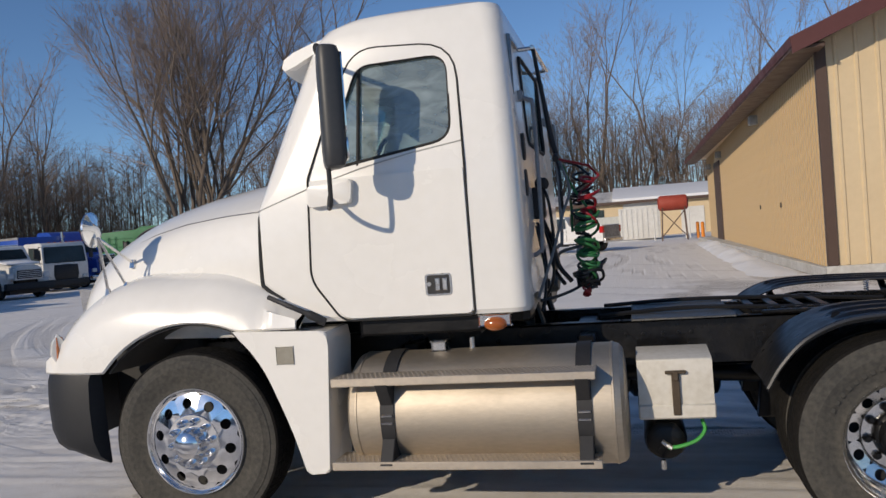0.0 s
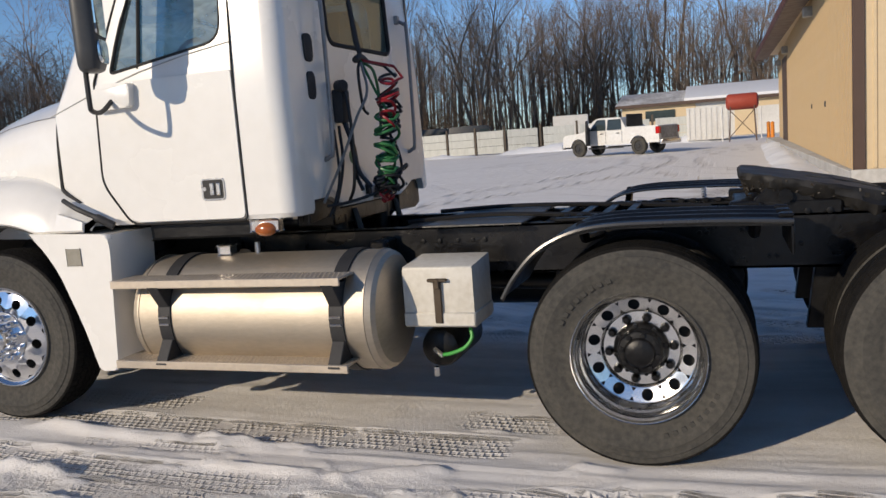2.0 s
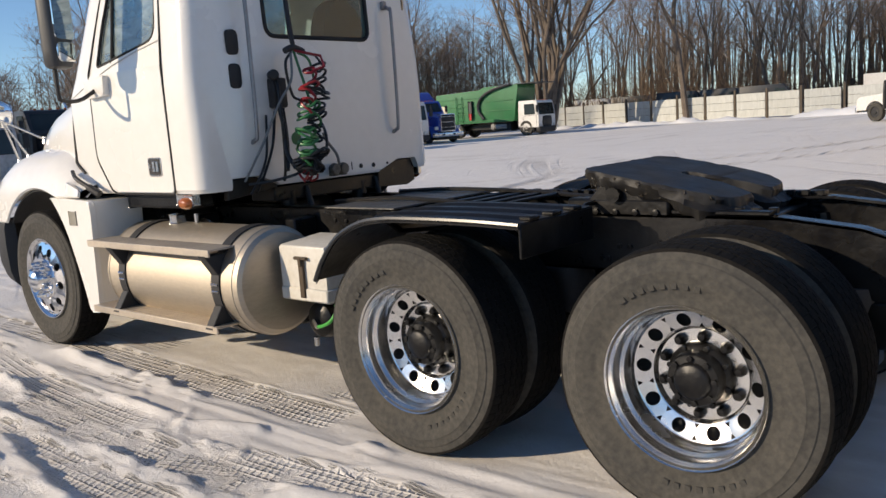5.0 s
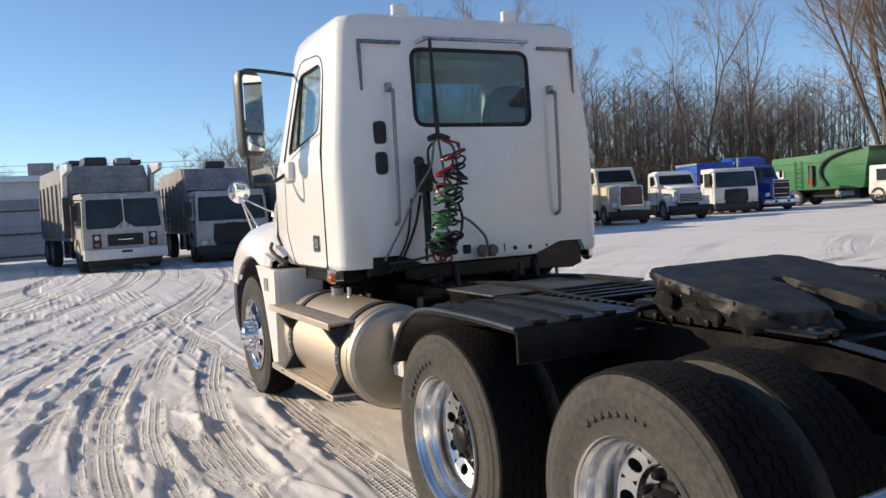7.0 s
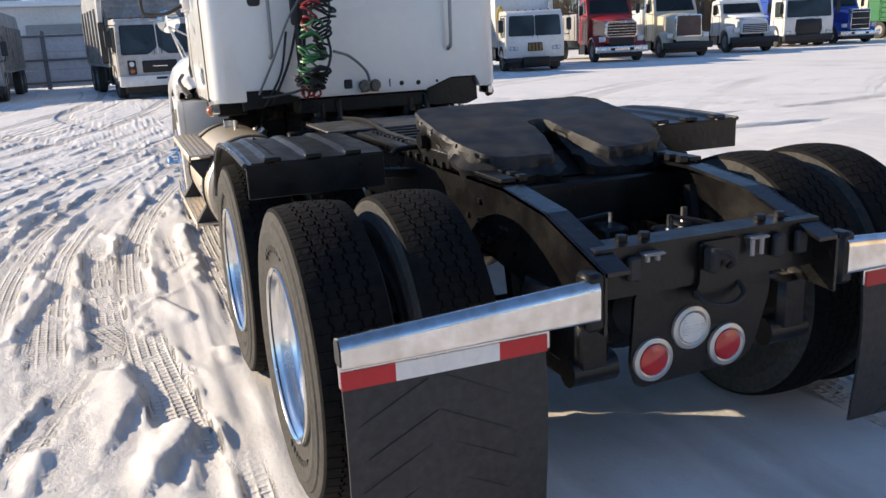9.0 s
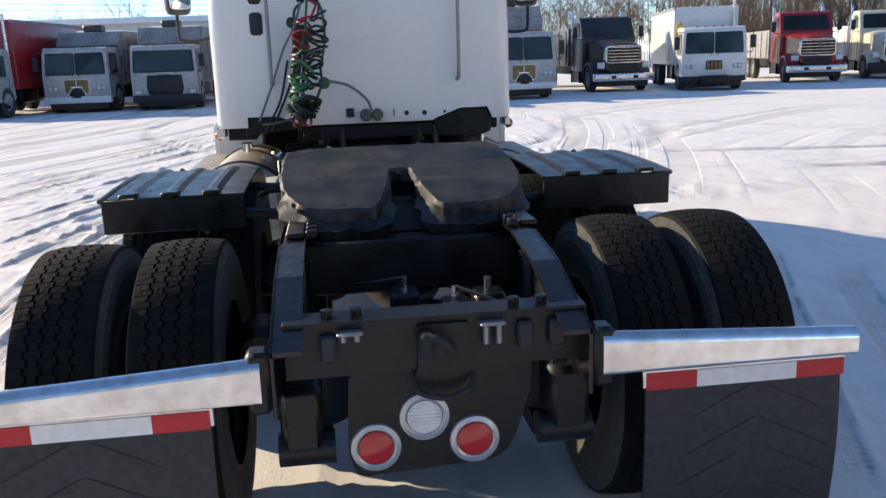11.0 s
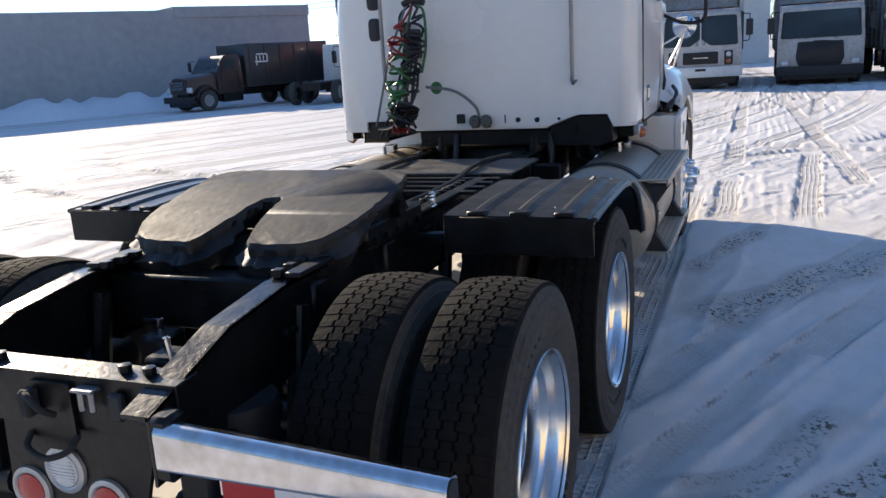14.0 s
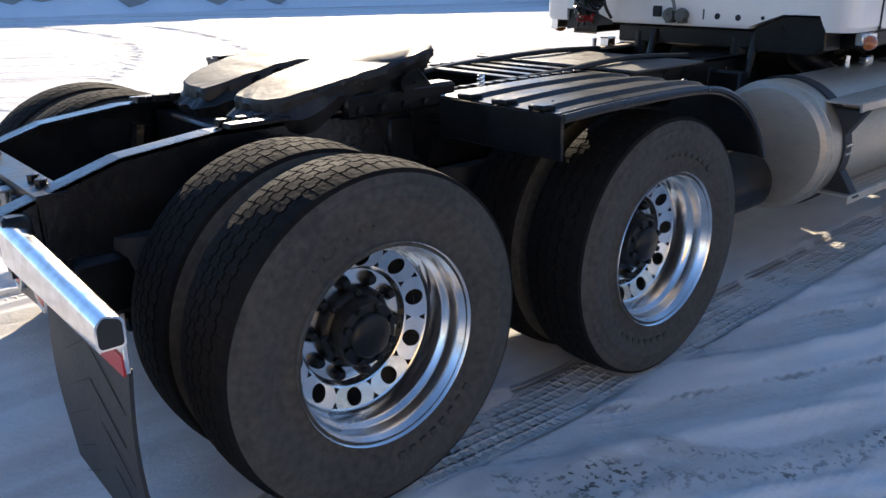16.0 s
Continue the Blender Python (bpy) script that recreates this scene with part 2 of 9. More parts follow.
def add_lathe(bm, prof, n=48, m=None, close=False):
    """Turns a profile of (radius, height) round the local -y axis: height runs outward along -y."""
    m = m or Matrix()
    rings = []
    for r, h in prof:
        if r < 1e-5:
            rings.append([bm.verts.new(m @ Vector((0, -h, 0)))])
        else:
            rings.append([bm.verts.new(m @ Vector((r * math.cos(2 * math.pi * j / n), -h, r * math.sin(2 * math.pi * j / n)))) for j in range(n)])
    pairs = list(zip(rings, rings[1:])) + ([(rings[-1], rings[0])] if close else [])
    for a, b in pairs:
        for j in range(n):
            k = (j + 1) % n
            if len(a) == 1 and len(b) == 1:
                continue
            if len(a) == 1:
                bm.faces.new((a[0], b[k], b[j]))
            elif len(b) == 1:
                bm.faces.new((a[j], a[k], b[0]))
            else:
                bm.faces.new((a[j], a[k], b[k], b[j]))


def add_loft(bm, rings, caps=True, wrap=True):
    vs = [[bm.verts.new(p) for p in r] for r in rings]
    n = len(vs[0])
    for a, b in zip(vs, vs[1:]):
        for j in range(n if wrap else n - 1):
            bm.faces.new((a[j], a[(j + 1) % n], b[(j + 1) % n], b[j]))
    if caps:
        bm.faces.new(vs[0][::-1])
        bm.faces.new(vs[-1])
    return vs


def add_shell(bm, rings, inward):
    """A thick sheet: rings of points, and inward(point) their other face."""
    add_loft(bm, [list(r) + [inward(p) for p in r[::-1]] for r in rings])


def cut(bm, *cutters):
    """Boolean difference of bmeshes; returns a new bmesh."""
    def ob(b):
        bmesh.ops.recalc_face_normals(b, faces=b.faces)
        me = bpy.data.meshes.new("tmp")
        b.to_mesh(me)
        b.free()
        return new("tmp", me)
    base = ob(bm)
    tools = [ob(c) for c in cutters]
    for c in tools:
        md = base.modifiers.new("cut", 'BOOLEAN')
        md.object, md.operation, md.solver = c, 'DIFFERENCE', 'EXACT'
    dg = bpy.context.evaluated_depsgraph_get()
    me = bpy.data.meshes.new_from_object(base.evaluated_get(dg))
    out = bmesh.new()
    out.from_mesh(me)
    for o in [base] + tools:
        d = o.data
        bpy.data.objects.remove(o)
        bpy.data.meshes.remove(d)
    bpy.data.meshes.remove(me)
    return out


def box_part(name, lo, hi, material, parent, bev=0.006, seg=1, label=""):
    bm = bmesh.new()
    add_box(bm, lo, hi, bev, seg)
    return part(name, bm, material, parent, label)


def tube_part(name, pts, r, material, parent, n=8, label=""):
    bm = bmesh.new()
    add_tube(bm, pts, r, n)
    return part(name, bm, material, parent, label)

# ground: one sheet out to the horizon, finer near the truck
def hash2(ix, iy, seed):
    h = np.sin(ix * 127.1 + iy * 311.7 + seed * 74.7) * 43758.5453
    return h - np.floor(h)


def vnoise(x, y, seed=0):
    ix, iy = np.floor(x), np.floor(y)
    fx, fy = x - ix, y - iy
    u, v = fx * fx * (3 - 2 * fx), fy * fy * (3 - 2 * fy)
    a, b = hash2(ix, iy, seed), hash2(ix + 1, iy, seed)
    c, d = hash2(ix, iy + 1, seed), hash2(ix + 1, iy + 1, seed)
    return (a * (1 - u) + b * u) * (1 - v) + (c * (1 - u) + d * u) * v


def ramp(x, a, b):
    t = np.clip((x - a) / (b - a), 0, 1)
    return t * t * (3 - 2 * t)


def spans(pieces, far, grow=1.055):
    """Grid lines: pieces of (start, end, step), and wider and wider beyond."""
    mid = np.concatenate([np.arange(lo, hi - 1e-6, step) for lo, hi, step in pieces] + [[pieces[-1][1]]])
    out, d, p = [], pieces[0][2], 0.0
    while p < far:
        d *= grow
        p += d
        out.append(p)
    out = np.array(out)
    return np.concatenate([mid[0] - out[::-1], mid, mid[-1] + out])


GX = spans([(-4.2, 6.6, 0.025)], 900)
GY = spans([(-3.5, -0.75, 0.022), (-0.75, 0.95, 0.05), (0.95, 3.4, 0.023)], 900)
gx, gy = np.meshgrid(GX, GY)
MUD = ((4.5, 13.6, 1.2), (3.4, 11.8, 0.6), (5.9, 13.1, 1.0), (7.6, 13.1, 1.2), (5.7, 15.8, 0.7))
near = ramp(np.hypot(gx - 2, gy), 60, 12)
# lit side is driven over, the far side lies smooth
side = ramp(gy, 1.0, 1.35) * ramp(gx, -1.2, 0.3)
packed = np.maximum(ramp(gy, -1.75, -1.45) * ramp(gy, 1.35, 1.0), 0.8 * ramp(vnoise(gx * 0.45 + 3, gy * 0.8, 41), 0.55, 0.75)) * (1 - side)
plate = ramp(vnoise(gx * 2.6, gy * 4.4 + 0.5 * vnoise(gx * 2, gy * 2, 8), 9), 0.52, 0.585) * 0.008
plate = plate + ramp(vnoise(gx * 6.1, gy * 8.3, 10), 0.60, 0.66) * 0.007
lump = (vnoise(gx * 0.8, gy * 1.1, 1) - 0.5) * 0.010 + (vnoise(gx * 2.3, gy * 3.3, 2) - 0.5) * 0.005
broken = ramp(vnoise(gx * 0.9 + 7, gy * 1.6, 4), 0.40, 0.66) * (1 - packed) * (1 - side)
crumb = (vnoise(gx * 15, gy * 15, 5) ** 3) * 0.012 * broken + (vnoise(gx * 29, gy * 29, 6) ** 3) * 0.010 * broken
sweep = gy + 2.65 - 1.3 * (np.sqrt(1 + (0.255 * (gx - 1.7)) ** 2) - 1)
grain = np.where(gy > 0.5, gy * 0.91 + gx * 0.41, np.where(gx > 2.2, gy + 0.1 * gx, sweep))
comb = ramp(vnoise(gx * 0.9, grain * 9 + 0.8 * vnoise(gx * 1.5, gy * 1.5, 13), 14), 0.5, 0.8) * 0.010 + vnoise(gx * 2.2, grain * 24, 15) ** 2 * 0.009
comb = comb * (1 - 0.6 * packed) * (1 - 0.35 * side) * ramp(vnoise(gx * 0.6, gy * 0.9, 16), 0.25, 0.6)
ruts = (vnoise(gx * 0.45, gy * 15 + 0.4 * vnoise(gx * 1.2, gy * 2, 18), 17) ** 2 * 0.016 + ramp(vnoise(gx * 1.3, gy * 26, 19), 0.55, 0.75) * 0.009) * ramp(vnoise(gx * 0.5, gy * 2.2, 20), 0.25, 0.55)
calm = 1 - 0.7 * ramp(gx, 0.6, 1.8) * ramp(gy, -1.1, -1.4)
comb, plate = comb * calm, plate * calm
gz = comb + ruts * packed * (np.abs(gy) < 2.2) + lump * (1 - 0.6 * packed) + plate * (1 - 0.85 * packed) * (1 - 0.9 * side) + crumb
dirt = (0.08 + 0.26 * ramp(gx, 0.8, 2.6)) * packed * ramp(vnoise(gx * 0.7, gy * 3.0, 12), 0.25, 0.65) * ramp(vnoise(gx * 0.5, gy * 14, 21), 0.3, 0.6)
# bare muddy ground showing at the corner of the metal building
for mx, my, mr in MUD:
    q = np.hypot(gx - mx, (gy - my) * 0.7) / mr + 0.9 * (vnoise(gx * 0.9, gy * 0.9, 81) - 0.5) + 0.5 * (vnoise(gx * 3, gy * 3, 82) - 0.5)
    dirt = np.maximum(dirt, 1.15 * ramp(q, 1.0, 0.55))
prt = np.zeros_like(gx)
tu = gx * 0
tv = gy * 0


def track(d, s, width=0.22, depth=0.010, wear=0.0, seed=0, where=None, strength=1.0, edge=0.016):
    """Presses a wheel's track: d across it, s along it; keeps them for the tread's print."""
    global gz, prt, tu, tv, dirt
    d = d + 0.03 * (vnoise(s * 1.3, d * 0 + seed, seed) - 0.5)
    keep = ramp(vnoise(s * 0.9, d * 1.5 + seed, seed + 3), wear, wear + 0.25)
    if where is not None:
        keep = keep * where
    inside = ramp(np.abs(d), width / 2 + 0.012, width / 2 - 0.008) * keep
    rough = vnoise(s * 5, d * 9, seed + 5)
    berm = np.exp(-((np.abs(d) - width / 2 - 0.022) / 0.018) ** 2) * edge * keep * ramp(rough, 0.4, 0.75)
    gz = gz * (1 - 0.8 * inside) - depth * inside + berm
    dirt = np.maximum(dirt, 0.35 * inside)
    on = inside > 0.3
    tu, tv = np.where(on, s, tu), np.where(on, d, tv)
    prt = np.where(on, ramp(inside, 0.3, 0.95) * strength, prt * (1 - ramp(berm, 0.002, 0.01)))


def span_x(lo, hi, soft=0.35):
    return ramp(gx, lo - soft, lo + soft) * ramp(gx, hi + soft, hi - soft)


def ridge(x0, y0, x1, y1, width=0.05, height=0.05, seed=0, lean=0.4, flat=0.0):
    """A thrown-up ridge or slab of snow from one place to another, steep on one flank."""
    global gz, prt, dirt
    pad = 0.5
    i0, i1 = np.searchsorted(GX, min(x0, x1) - pad), np.searchsorted(GX, max(x0, x1) + pad)
    j0, j1 = np.searchsorted(GY, min(y0, y1) - pad), np.searchsorted(GY, max(y0, y1) + pad)
    if i1 - i0 < 2 or j1 - j0 < 2:
        return
    sx, sy = gx[j0:j1, i0:i1], gy[j0:j1, i0:i1]
    L = math.hypot(x1 - x0, y1 - y0)
    ux, uy = (x1 - x0) / L, (y1 - y0) / L
    u, v = (sx - x0) * ux + (sy - y0) * uy, -(sx - x0) * uy + (sy - y0) * ux
    v = v + 0.06 * (vnoise(u * 2.2 + seed, u * 0, seed) - 0.5) + 0.05 * (vnoise(sx * 7, sy * 7, seed + 1) - 0.5)
    wob = 0.12 * (vnoise(sx * 9, sy * 9, seed + 2) - 0.5)
    ends = ramp(u + wob, -0.04, 0.05) * ramp(u + wob, L + 0.05, L - 0.06 - 0.2 * flat)
    hi_side = np.where(v > 0, np.exp(-(np.maximum(v - flat * width, 0) / width) ** 2), np.exp(-(v / (width * lean)) ** 2))
    m = ends * hi_side
    prt[j0:j1, i0:i1] *= 1 - ramp(m, 0.05, 0.3)
    dirt[j0:j1, i0:i1] *= 1 - ramp(m, 0.1, 0.5)
    gz[j0:j1, i0:i1] += height * m * (0.6 + 0.55 * vnoise(sx * 4 + seed, sy * 4, seed + 7))


def slab(corners, cliffs, height, seed=0):
    """A flat-topped broken slab of packed snow: corners go round counterclockwise; cliffs says how wide each side's slope is."""
    global gz, prt, dirt, broken
    xs, ys = [c[0] for c in corners], [c[1] for c in corners]
    i0, i1 = np.searchsorted(GX, min(xs) - 0.2), np.searchsorted(GX, max(xs) + 0.2)
    j0, j1 = np.searchsorted(GY, min(ys) - 0.2), np.searchsorted(GY, max(ys) + 0.2)
    sx, sy = gx[j0:j1, i0:i1], gy[j0:j1, i0:i1]
    wob = 0.03 * (vnoise(sx * 5, sy * 5, seed) - 0.5) + 0.012 * (vnoise(sx * 19, sy * 19, seed + 1) - 0.5)
    m = np.ones_like(sx)
    for (xa, ya), (xb, yb), w in zip(corners, corners[1:] + corners[:1], cliffs):
        d = ((xb - xa) * (sy - ya) - (yb - ya) * (sx - xa)) / math.hypot(xb - xa, yb - ya)
        m = np.minimum(m, np.clip((d + wob) / w + 0.1, 0, 1))
    prt[j0:j1, i0:i1] *= 1 - ramp(m, 0.02, 0.2)
    dirt[j0:j1, i0:i1] *= 1 - 0.7 * m
    broken[j0:j1, i0:i1] *= 1 - ramp(m, 0.05, 0.4)
    gz[j0:j1, i0:i1] = gz[j0:j1, i0:i1] * (1 - 0.7 * ramp(m, 0.1, 0.6)) + height * m * (0.95 + 0.10 * vnoise(sx * 5, sy * 5, seed + 2))


# straight tracks along the truck, and the wide sweep that swings away from it
track(gy + 1.08 + 0.02 * np.sin(gx), gx, 0.25, 0.012, 0.05, 1, span_x(-6, 3.0))
track(gy + 1.50 - 0.02 * (gx - 3), gx, 0.23, 0.006, 0.35, 7, span_x(3.9, 6.5), 0.5)
track(gy + 0.72, gx, 0.24, 0.008, 0.25, 2, span_x(-1, 3.2), 0.7)
track(gy + 1.40 - 0.012 * gx, gx, 0.10, 0.008, 0.35, 3, span_x(-4, 5.5), 0.5)
track(gy + 1.93 - 0.045 * (gx - 0.8), gx, 0.22, 0.012, 0.1, 4, span_x(0.6, 3.2))
track((gy + 1.97) * 0.965 + (gx - 3.35) * 0.26, gx, 0.15, 0.009, 0.0, 5, span_x(2.55, 4.2, 0.15), 0.8)
track((gy + 1.70) * 0.947 - (gx - 3.1) * 0.32, gx, 0.21, 0.009, 0.0, 6, span_x(2.6, 3.6, 0.12))
track(gy + 1.90 - 0.15 * (gx - 2.0), gx, 0.22, 0.008, 0.0, 8, span_x(1.75, 2.3, 0.1), 0.9)
track(gy + 2.24 - 0.19 * (gx - 1.1), gx, 0.16, 0.008, 0.1, 9, span_x(0.4, 1.8, 0.2), 0.9)
for k, (off, w, st) in enumerate(((0.0, 0.16, 0.8), (0.34, 0.12, 0.35), (-0.32, 0.2, 0.5), (0.62, 0.2, 0.7), (-0.75, 0.22, 0.6), (-1.3, 0.24, 0.6), (-1.7, 0.2, 0.4), (-2.4, 0.3, 0.5), (-3.1, 0.3, 0.5))):
    track(sweep - off - 0.04 * np.sin(gx * 0.7 + k), gx, w, 0.011, 0.28, 20 + k, ramp(gx, 3.4, 2.4), st, 0.022)
for k, (off, w, hi, bend) in enumerate(((0.45, 0.20, 5.2, 0.010), (0.95, 0.22, 4.6, 0.016), (0.16, 0.18, 4.2, 0.0))):
    track(sweep - off + bend * np.maximum(gx - 1.7, 0) ** 2, gx, w, 0.012, 0.22, 90 + k, span_x(-2.5, hi), 0.9, 0.02)
# soft old tracks slanting over the shaded side
for k, (x0, y0, w) in enumerate(((3.6, 1.55, 0.24), (3.6, 2.25, 0.26), (2.0, 1.75, 0.22), (4.8, 2.3, 0.22))):
    track((gy - y0) * 0.91 + (gx - x0) * 0.41, gx * 0.91 - gy * 0.41, w, 0.010, 0.05, 95 + k, side * span_x(x0 - 2.4, x0 + 1.6), 0.22, 0.014)
track(gy - 1.06, gx, 0.28, 0.012, 0.0, 50, span_x(-2, 9), 0.9)
for k, (y0, a) in enumerate(((1.46, 0.01), (2.1, -0.06), (2.9, 0.04))):
    track(gy - y0 - a * gx, gx, 0.24, 0.012, 0.25, 60 + k, ramp(gx, -0.4, -1.2), 0.8)
for k, (cx, cy, r) in enumerate(((14.0, 5.0, 9.0), (14.0, 5.0, 11.0), (-12, -4, 9), (-12, -4, 11), (-16, 9, 12), (-16, 9, 14), (18, -20, 19), (18, -20, 21), (30, 30, 27), (30, 30, 29), (-30, 30, 30), (-30, 30, 32))):
    far = ramp(np.hypot(gx - 2, gy), 6, 8)
    track(np.hypot(gx - cx, gy - cy) - r, np.arctan2(gy - cy, gx - cx) * r, 0.36, 0.03, 0.2, k + 30, far, 0.0)
# footprints on the driven side
rnd = random.Random(77)
for k in range(22):
    px, py, a = rnd.uniform(-4.0, 6.0), rnd.choice((rnd.uniform(-3.4, -1.6), rnd.uniform(-3.4, -2.2), rnd.uniform(1.5, 3.4))), rnd.uniform(0, 6.28)
    if py > 0:
        px = -0.8 - 0.6 * abs(px)
    i0, i1 = np.searchsorted(GX, px - 0.4), np.searchsorted(GX, px + 0.4)
    j0, j1 = np.searchsorted(GY, py - 0.4), np.searchsorted(GY, py + 0.4)
    sx, sy = gx[j0:j1, i0:i1] - px, gy[j0:j1, i0:i1] - py
    u, v = sx * math.cos(a) + sy * math.sin(a), -sx * math.sin(a) + sy * math.cos(a)
    q = np.sqrt((u / 0.15) ** 2 + (v / 0.06) ** 2) + 0.3 * (vnoise(sx * 11, sy * 11, k) - 0.5)
    prt[j0:j1, i0:i1] *= ramp(q, 1.0, 1.6)
    gz[j0:j1, i0:i1] += -0.012 * ramp(q, 1.1, 0.85) + 0.007 * np.exp(-((q - 1.3) / 0.2) ** 2)
# ridges and slabs thrown up by wheels
for k, (x0, y0, x1, y1, w, h, fl) in enumerate((
        (-0.85, -3.11, -3.19, -1.93, 0.10, 0.06, 0), (0.27, -3.03, -1.38, -2.31, 0.09, 0.055, 0), (2.85, -2.87, 0.93, -3.02, 0.10, 0.06, 0),
        (0.0, -1.22, 1.33, -1.24, 0.05, 0.03, 0), (2.75, -1.40, 2.14, -1.54, 0.10, 0.075, 0.4), (2.14, -1.54, 1.23, -1.62, 0.08, 0.055, 0.2),
        (2.03, -1.27, 1.22, -1.25, 0.09, 0.08, 0.2), (1.22, -1.25, 0.06, -1.24, 0.08, 0.07, 0.2), (4.45, -2.17, 3.35, -2.46, 0.05, 0.05, 0),
        (1.09, -1.85, 0.3, -1.79, 0.09, 0.07, 0), (5.3, -2.2, 4.6, -2.35, 0.12, 0.06, 0.5))):
    ridge(x0, y0, x1, y1, w * 0.6, h * 0.40, 100 + k, 0.22, fl)
slab([(3.30, -1.96), (3.86, -1.93), (4.36, -1.89), (3.73, -1.67), (3.31, -1.79)], (0.16, 0.12, 0.022, 0.035, 0.16), 0.046, 301)
slab([(4.08, -1.66), (4.56, -1.80), (4.80, -1.75), (4.21, -1.48), (4.08, -1.53)], (0.13, 0.16, 0.022, 0.035, 0.07), 0.052, 304)
slab([(1.36, -2.34), (2.66, -2.44), (2.62, -2.35), (1.62, -2.21), (1.36, -2.25)], (0.17, 0.05, 0.025, 0.03, 0.20), 0.042, 307)
slab([(4.06, -2.18), (4.55, -2.19), (4.52, -2.10), (4.12, -2.06)], (0.12, 0.05, 0.025, 0.08), 0.035, 310)
slab([(3.26, -1.33), (3.52, -1.32), (3.56, -1.22), (3.32, -1.21)], (0.05, 0.03, 0.03, 0.03), 0.035, 313)
slab([(4.95, -1.62), (5.30, -1.72), (5.40, -1.60), (5.05, -1.48)], (0.08, 0.08, 0.03, 0.05), 0.045, 316)
for k, (x0, y0, x1, y1, w, h) in enumerate(((3.5, 1.30, 1.3, 2.10, 0.06, 0.022), (4.3, 1.36, 2.6, 2.08, 0.06, 0.026), (4.9, 1.5, 2.9, 2.5, 0.05, 0.02), (2.3, 1.45, 0.4, 1.7, 0.05, 0.016), (5.6, 2.0, 3.6, 2.9, 0.06, 0.02))):
    ridge(x0, y0, x1, y1, w, h, 140 + k, 0.8)
for k in range(60):
    px, py = rnd.uniform(-3.8, 6.2), rnd.choice((rnd.uniform(-3.3, -1.4), rnd.uniform(-3.3, -1.4), rnd.uniform(1.5, 3.3)))
    if py > 0:
        px = -0.6 - 0.7 * abs(px)
    a, L = rnd.gauss(3.0, 0.3), rnd.uniform(0.12, 0.6)
    ridge(px, py, px + L * math.cos(a), py + L * math.sin(a), rnd.uniform(0.015, 0.032), rnd.uniform(0.008, 0.018), 200 + k, 0.45, rnd.choice((0, 0, 0.6)))
# dirty crumbs in bands across the smooth side
for x0, y0, x1, y1, w in ((4.8, 1.25, 3.2, 2.29, 0.10), (4.2, 1.42, 3.4, 2.03, 0.06), (2.2, 1.42, 0.3, 2.9, 0.22), (4.8, 1.50, 3.4, 2.58, 0.08), (5.9, 1.75, 4.2, 2.9, 0.10), (1.2, 1.3, -0.6, 1.75, 0.12)):
    L = math.hypot(x1 - x0, y1 - y0)
    u, v = ((gx - x0) * (x1 - x0) + (gy - y0) * (y1 - y0)) / L, (-(gx - x0) * (y1 - y0) + (gy - y0) * (x1 - x0)) / L
    v = v + 0.25 * (vnoise(gx * 2.4, gy * 2.4, 71) - 0.5)
    band = ramp(np.abs(v), w * 1.3, w * 0.4) * ramp(u, 0, 0.3) * ramp(u, L, L - 0.3)
    gz = gz + band * (vnoise(gx * 31, gy * 31, 72) ** 2 * 0.014)
    dirt = np.maximum(dirt, band * (0.92 + 0.6 * ramp(vnoise(gx * 3, gy * 4, 73), 0.35, 0.7)))
# flat where the wheels stand
for wx, wy in ((-0.037, -1.07), (-0.037, 1.1), (3.597, -0.92), (3.597, 0.94), (4.905, -0.92), (4.905, 0.94)):
    k = np.exp(-(((gx - wx) / 0.28) ** 2 + ((gy - wy) / 0.42) ** 2) ** 2)
    gz = gz * (1 - k) + 0.002 * k
# the yard falls a little from the truck's nose to its tail
tilt = 0.040 - 0.060 * ramp(gx, -0.3, 3.6) + 0.026 * ramp(gx, 3.9, 4.9)
gz = gz * near - 0.012 + tilt * ramp(np.hypot(gx - 2, gy), 14, 5)
verts = np.stack([gx.ravel(), gy.ravel(), gz.ravel()], 1)
nx, ny = len(GX), len(GY)
idx = np.arange(nx * ny).reshape(ny, nx)
quads = np.stack([idx[:-1, :-1].ravel(), idx[:-1, 1:].ravel(), idx[1:, 1:].ravel(), idx[1:, :-1].ravel()], 1)
me = bpy.data.meshes.new("ground")
me.vertices.add(len(verts))
me.vertices.foreach_set("co", verts.ravel().astype(np.float32))
me.loops.add(quads.size)
me.loops.foreach_set("vertex_index", quads.ravel().astype(np.int32))
me.polygons.add(len(quads))
me.polygons.foreach_set("loop_start", np.arange(0, quads.size, 4, dtype=np.int32))
me.polygons.foreach_set("loop_total", np.full(len(quads), 4, dtype=np.int32))
me.update()
for nm, arr in (("print", prt), ("along", tu), ("across", tv), ("dirt", dirt), ("broken", broken)):
    me.attributes.new(nm, 'FLOAT', 'POINT').data.foreach_set("value", arr.ravel().astype(np.float32))
me.polygons.foreach_set("use_smooth", np.ones(len(quads), dtype=bool))


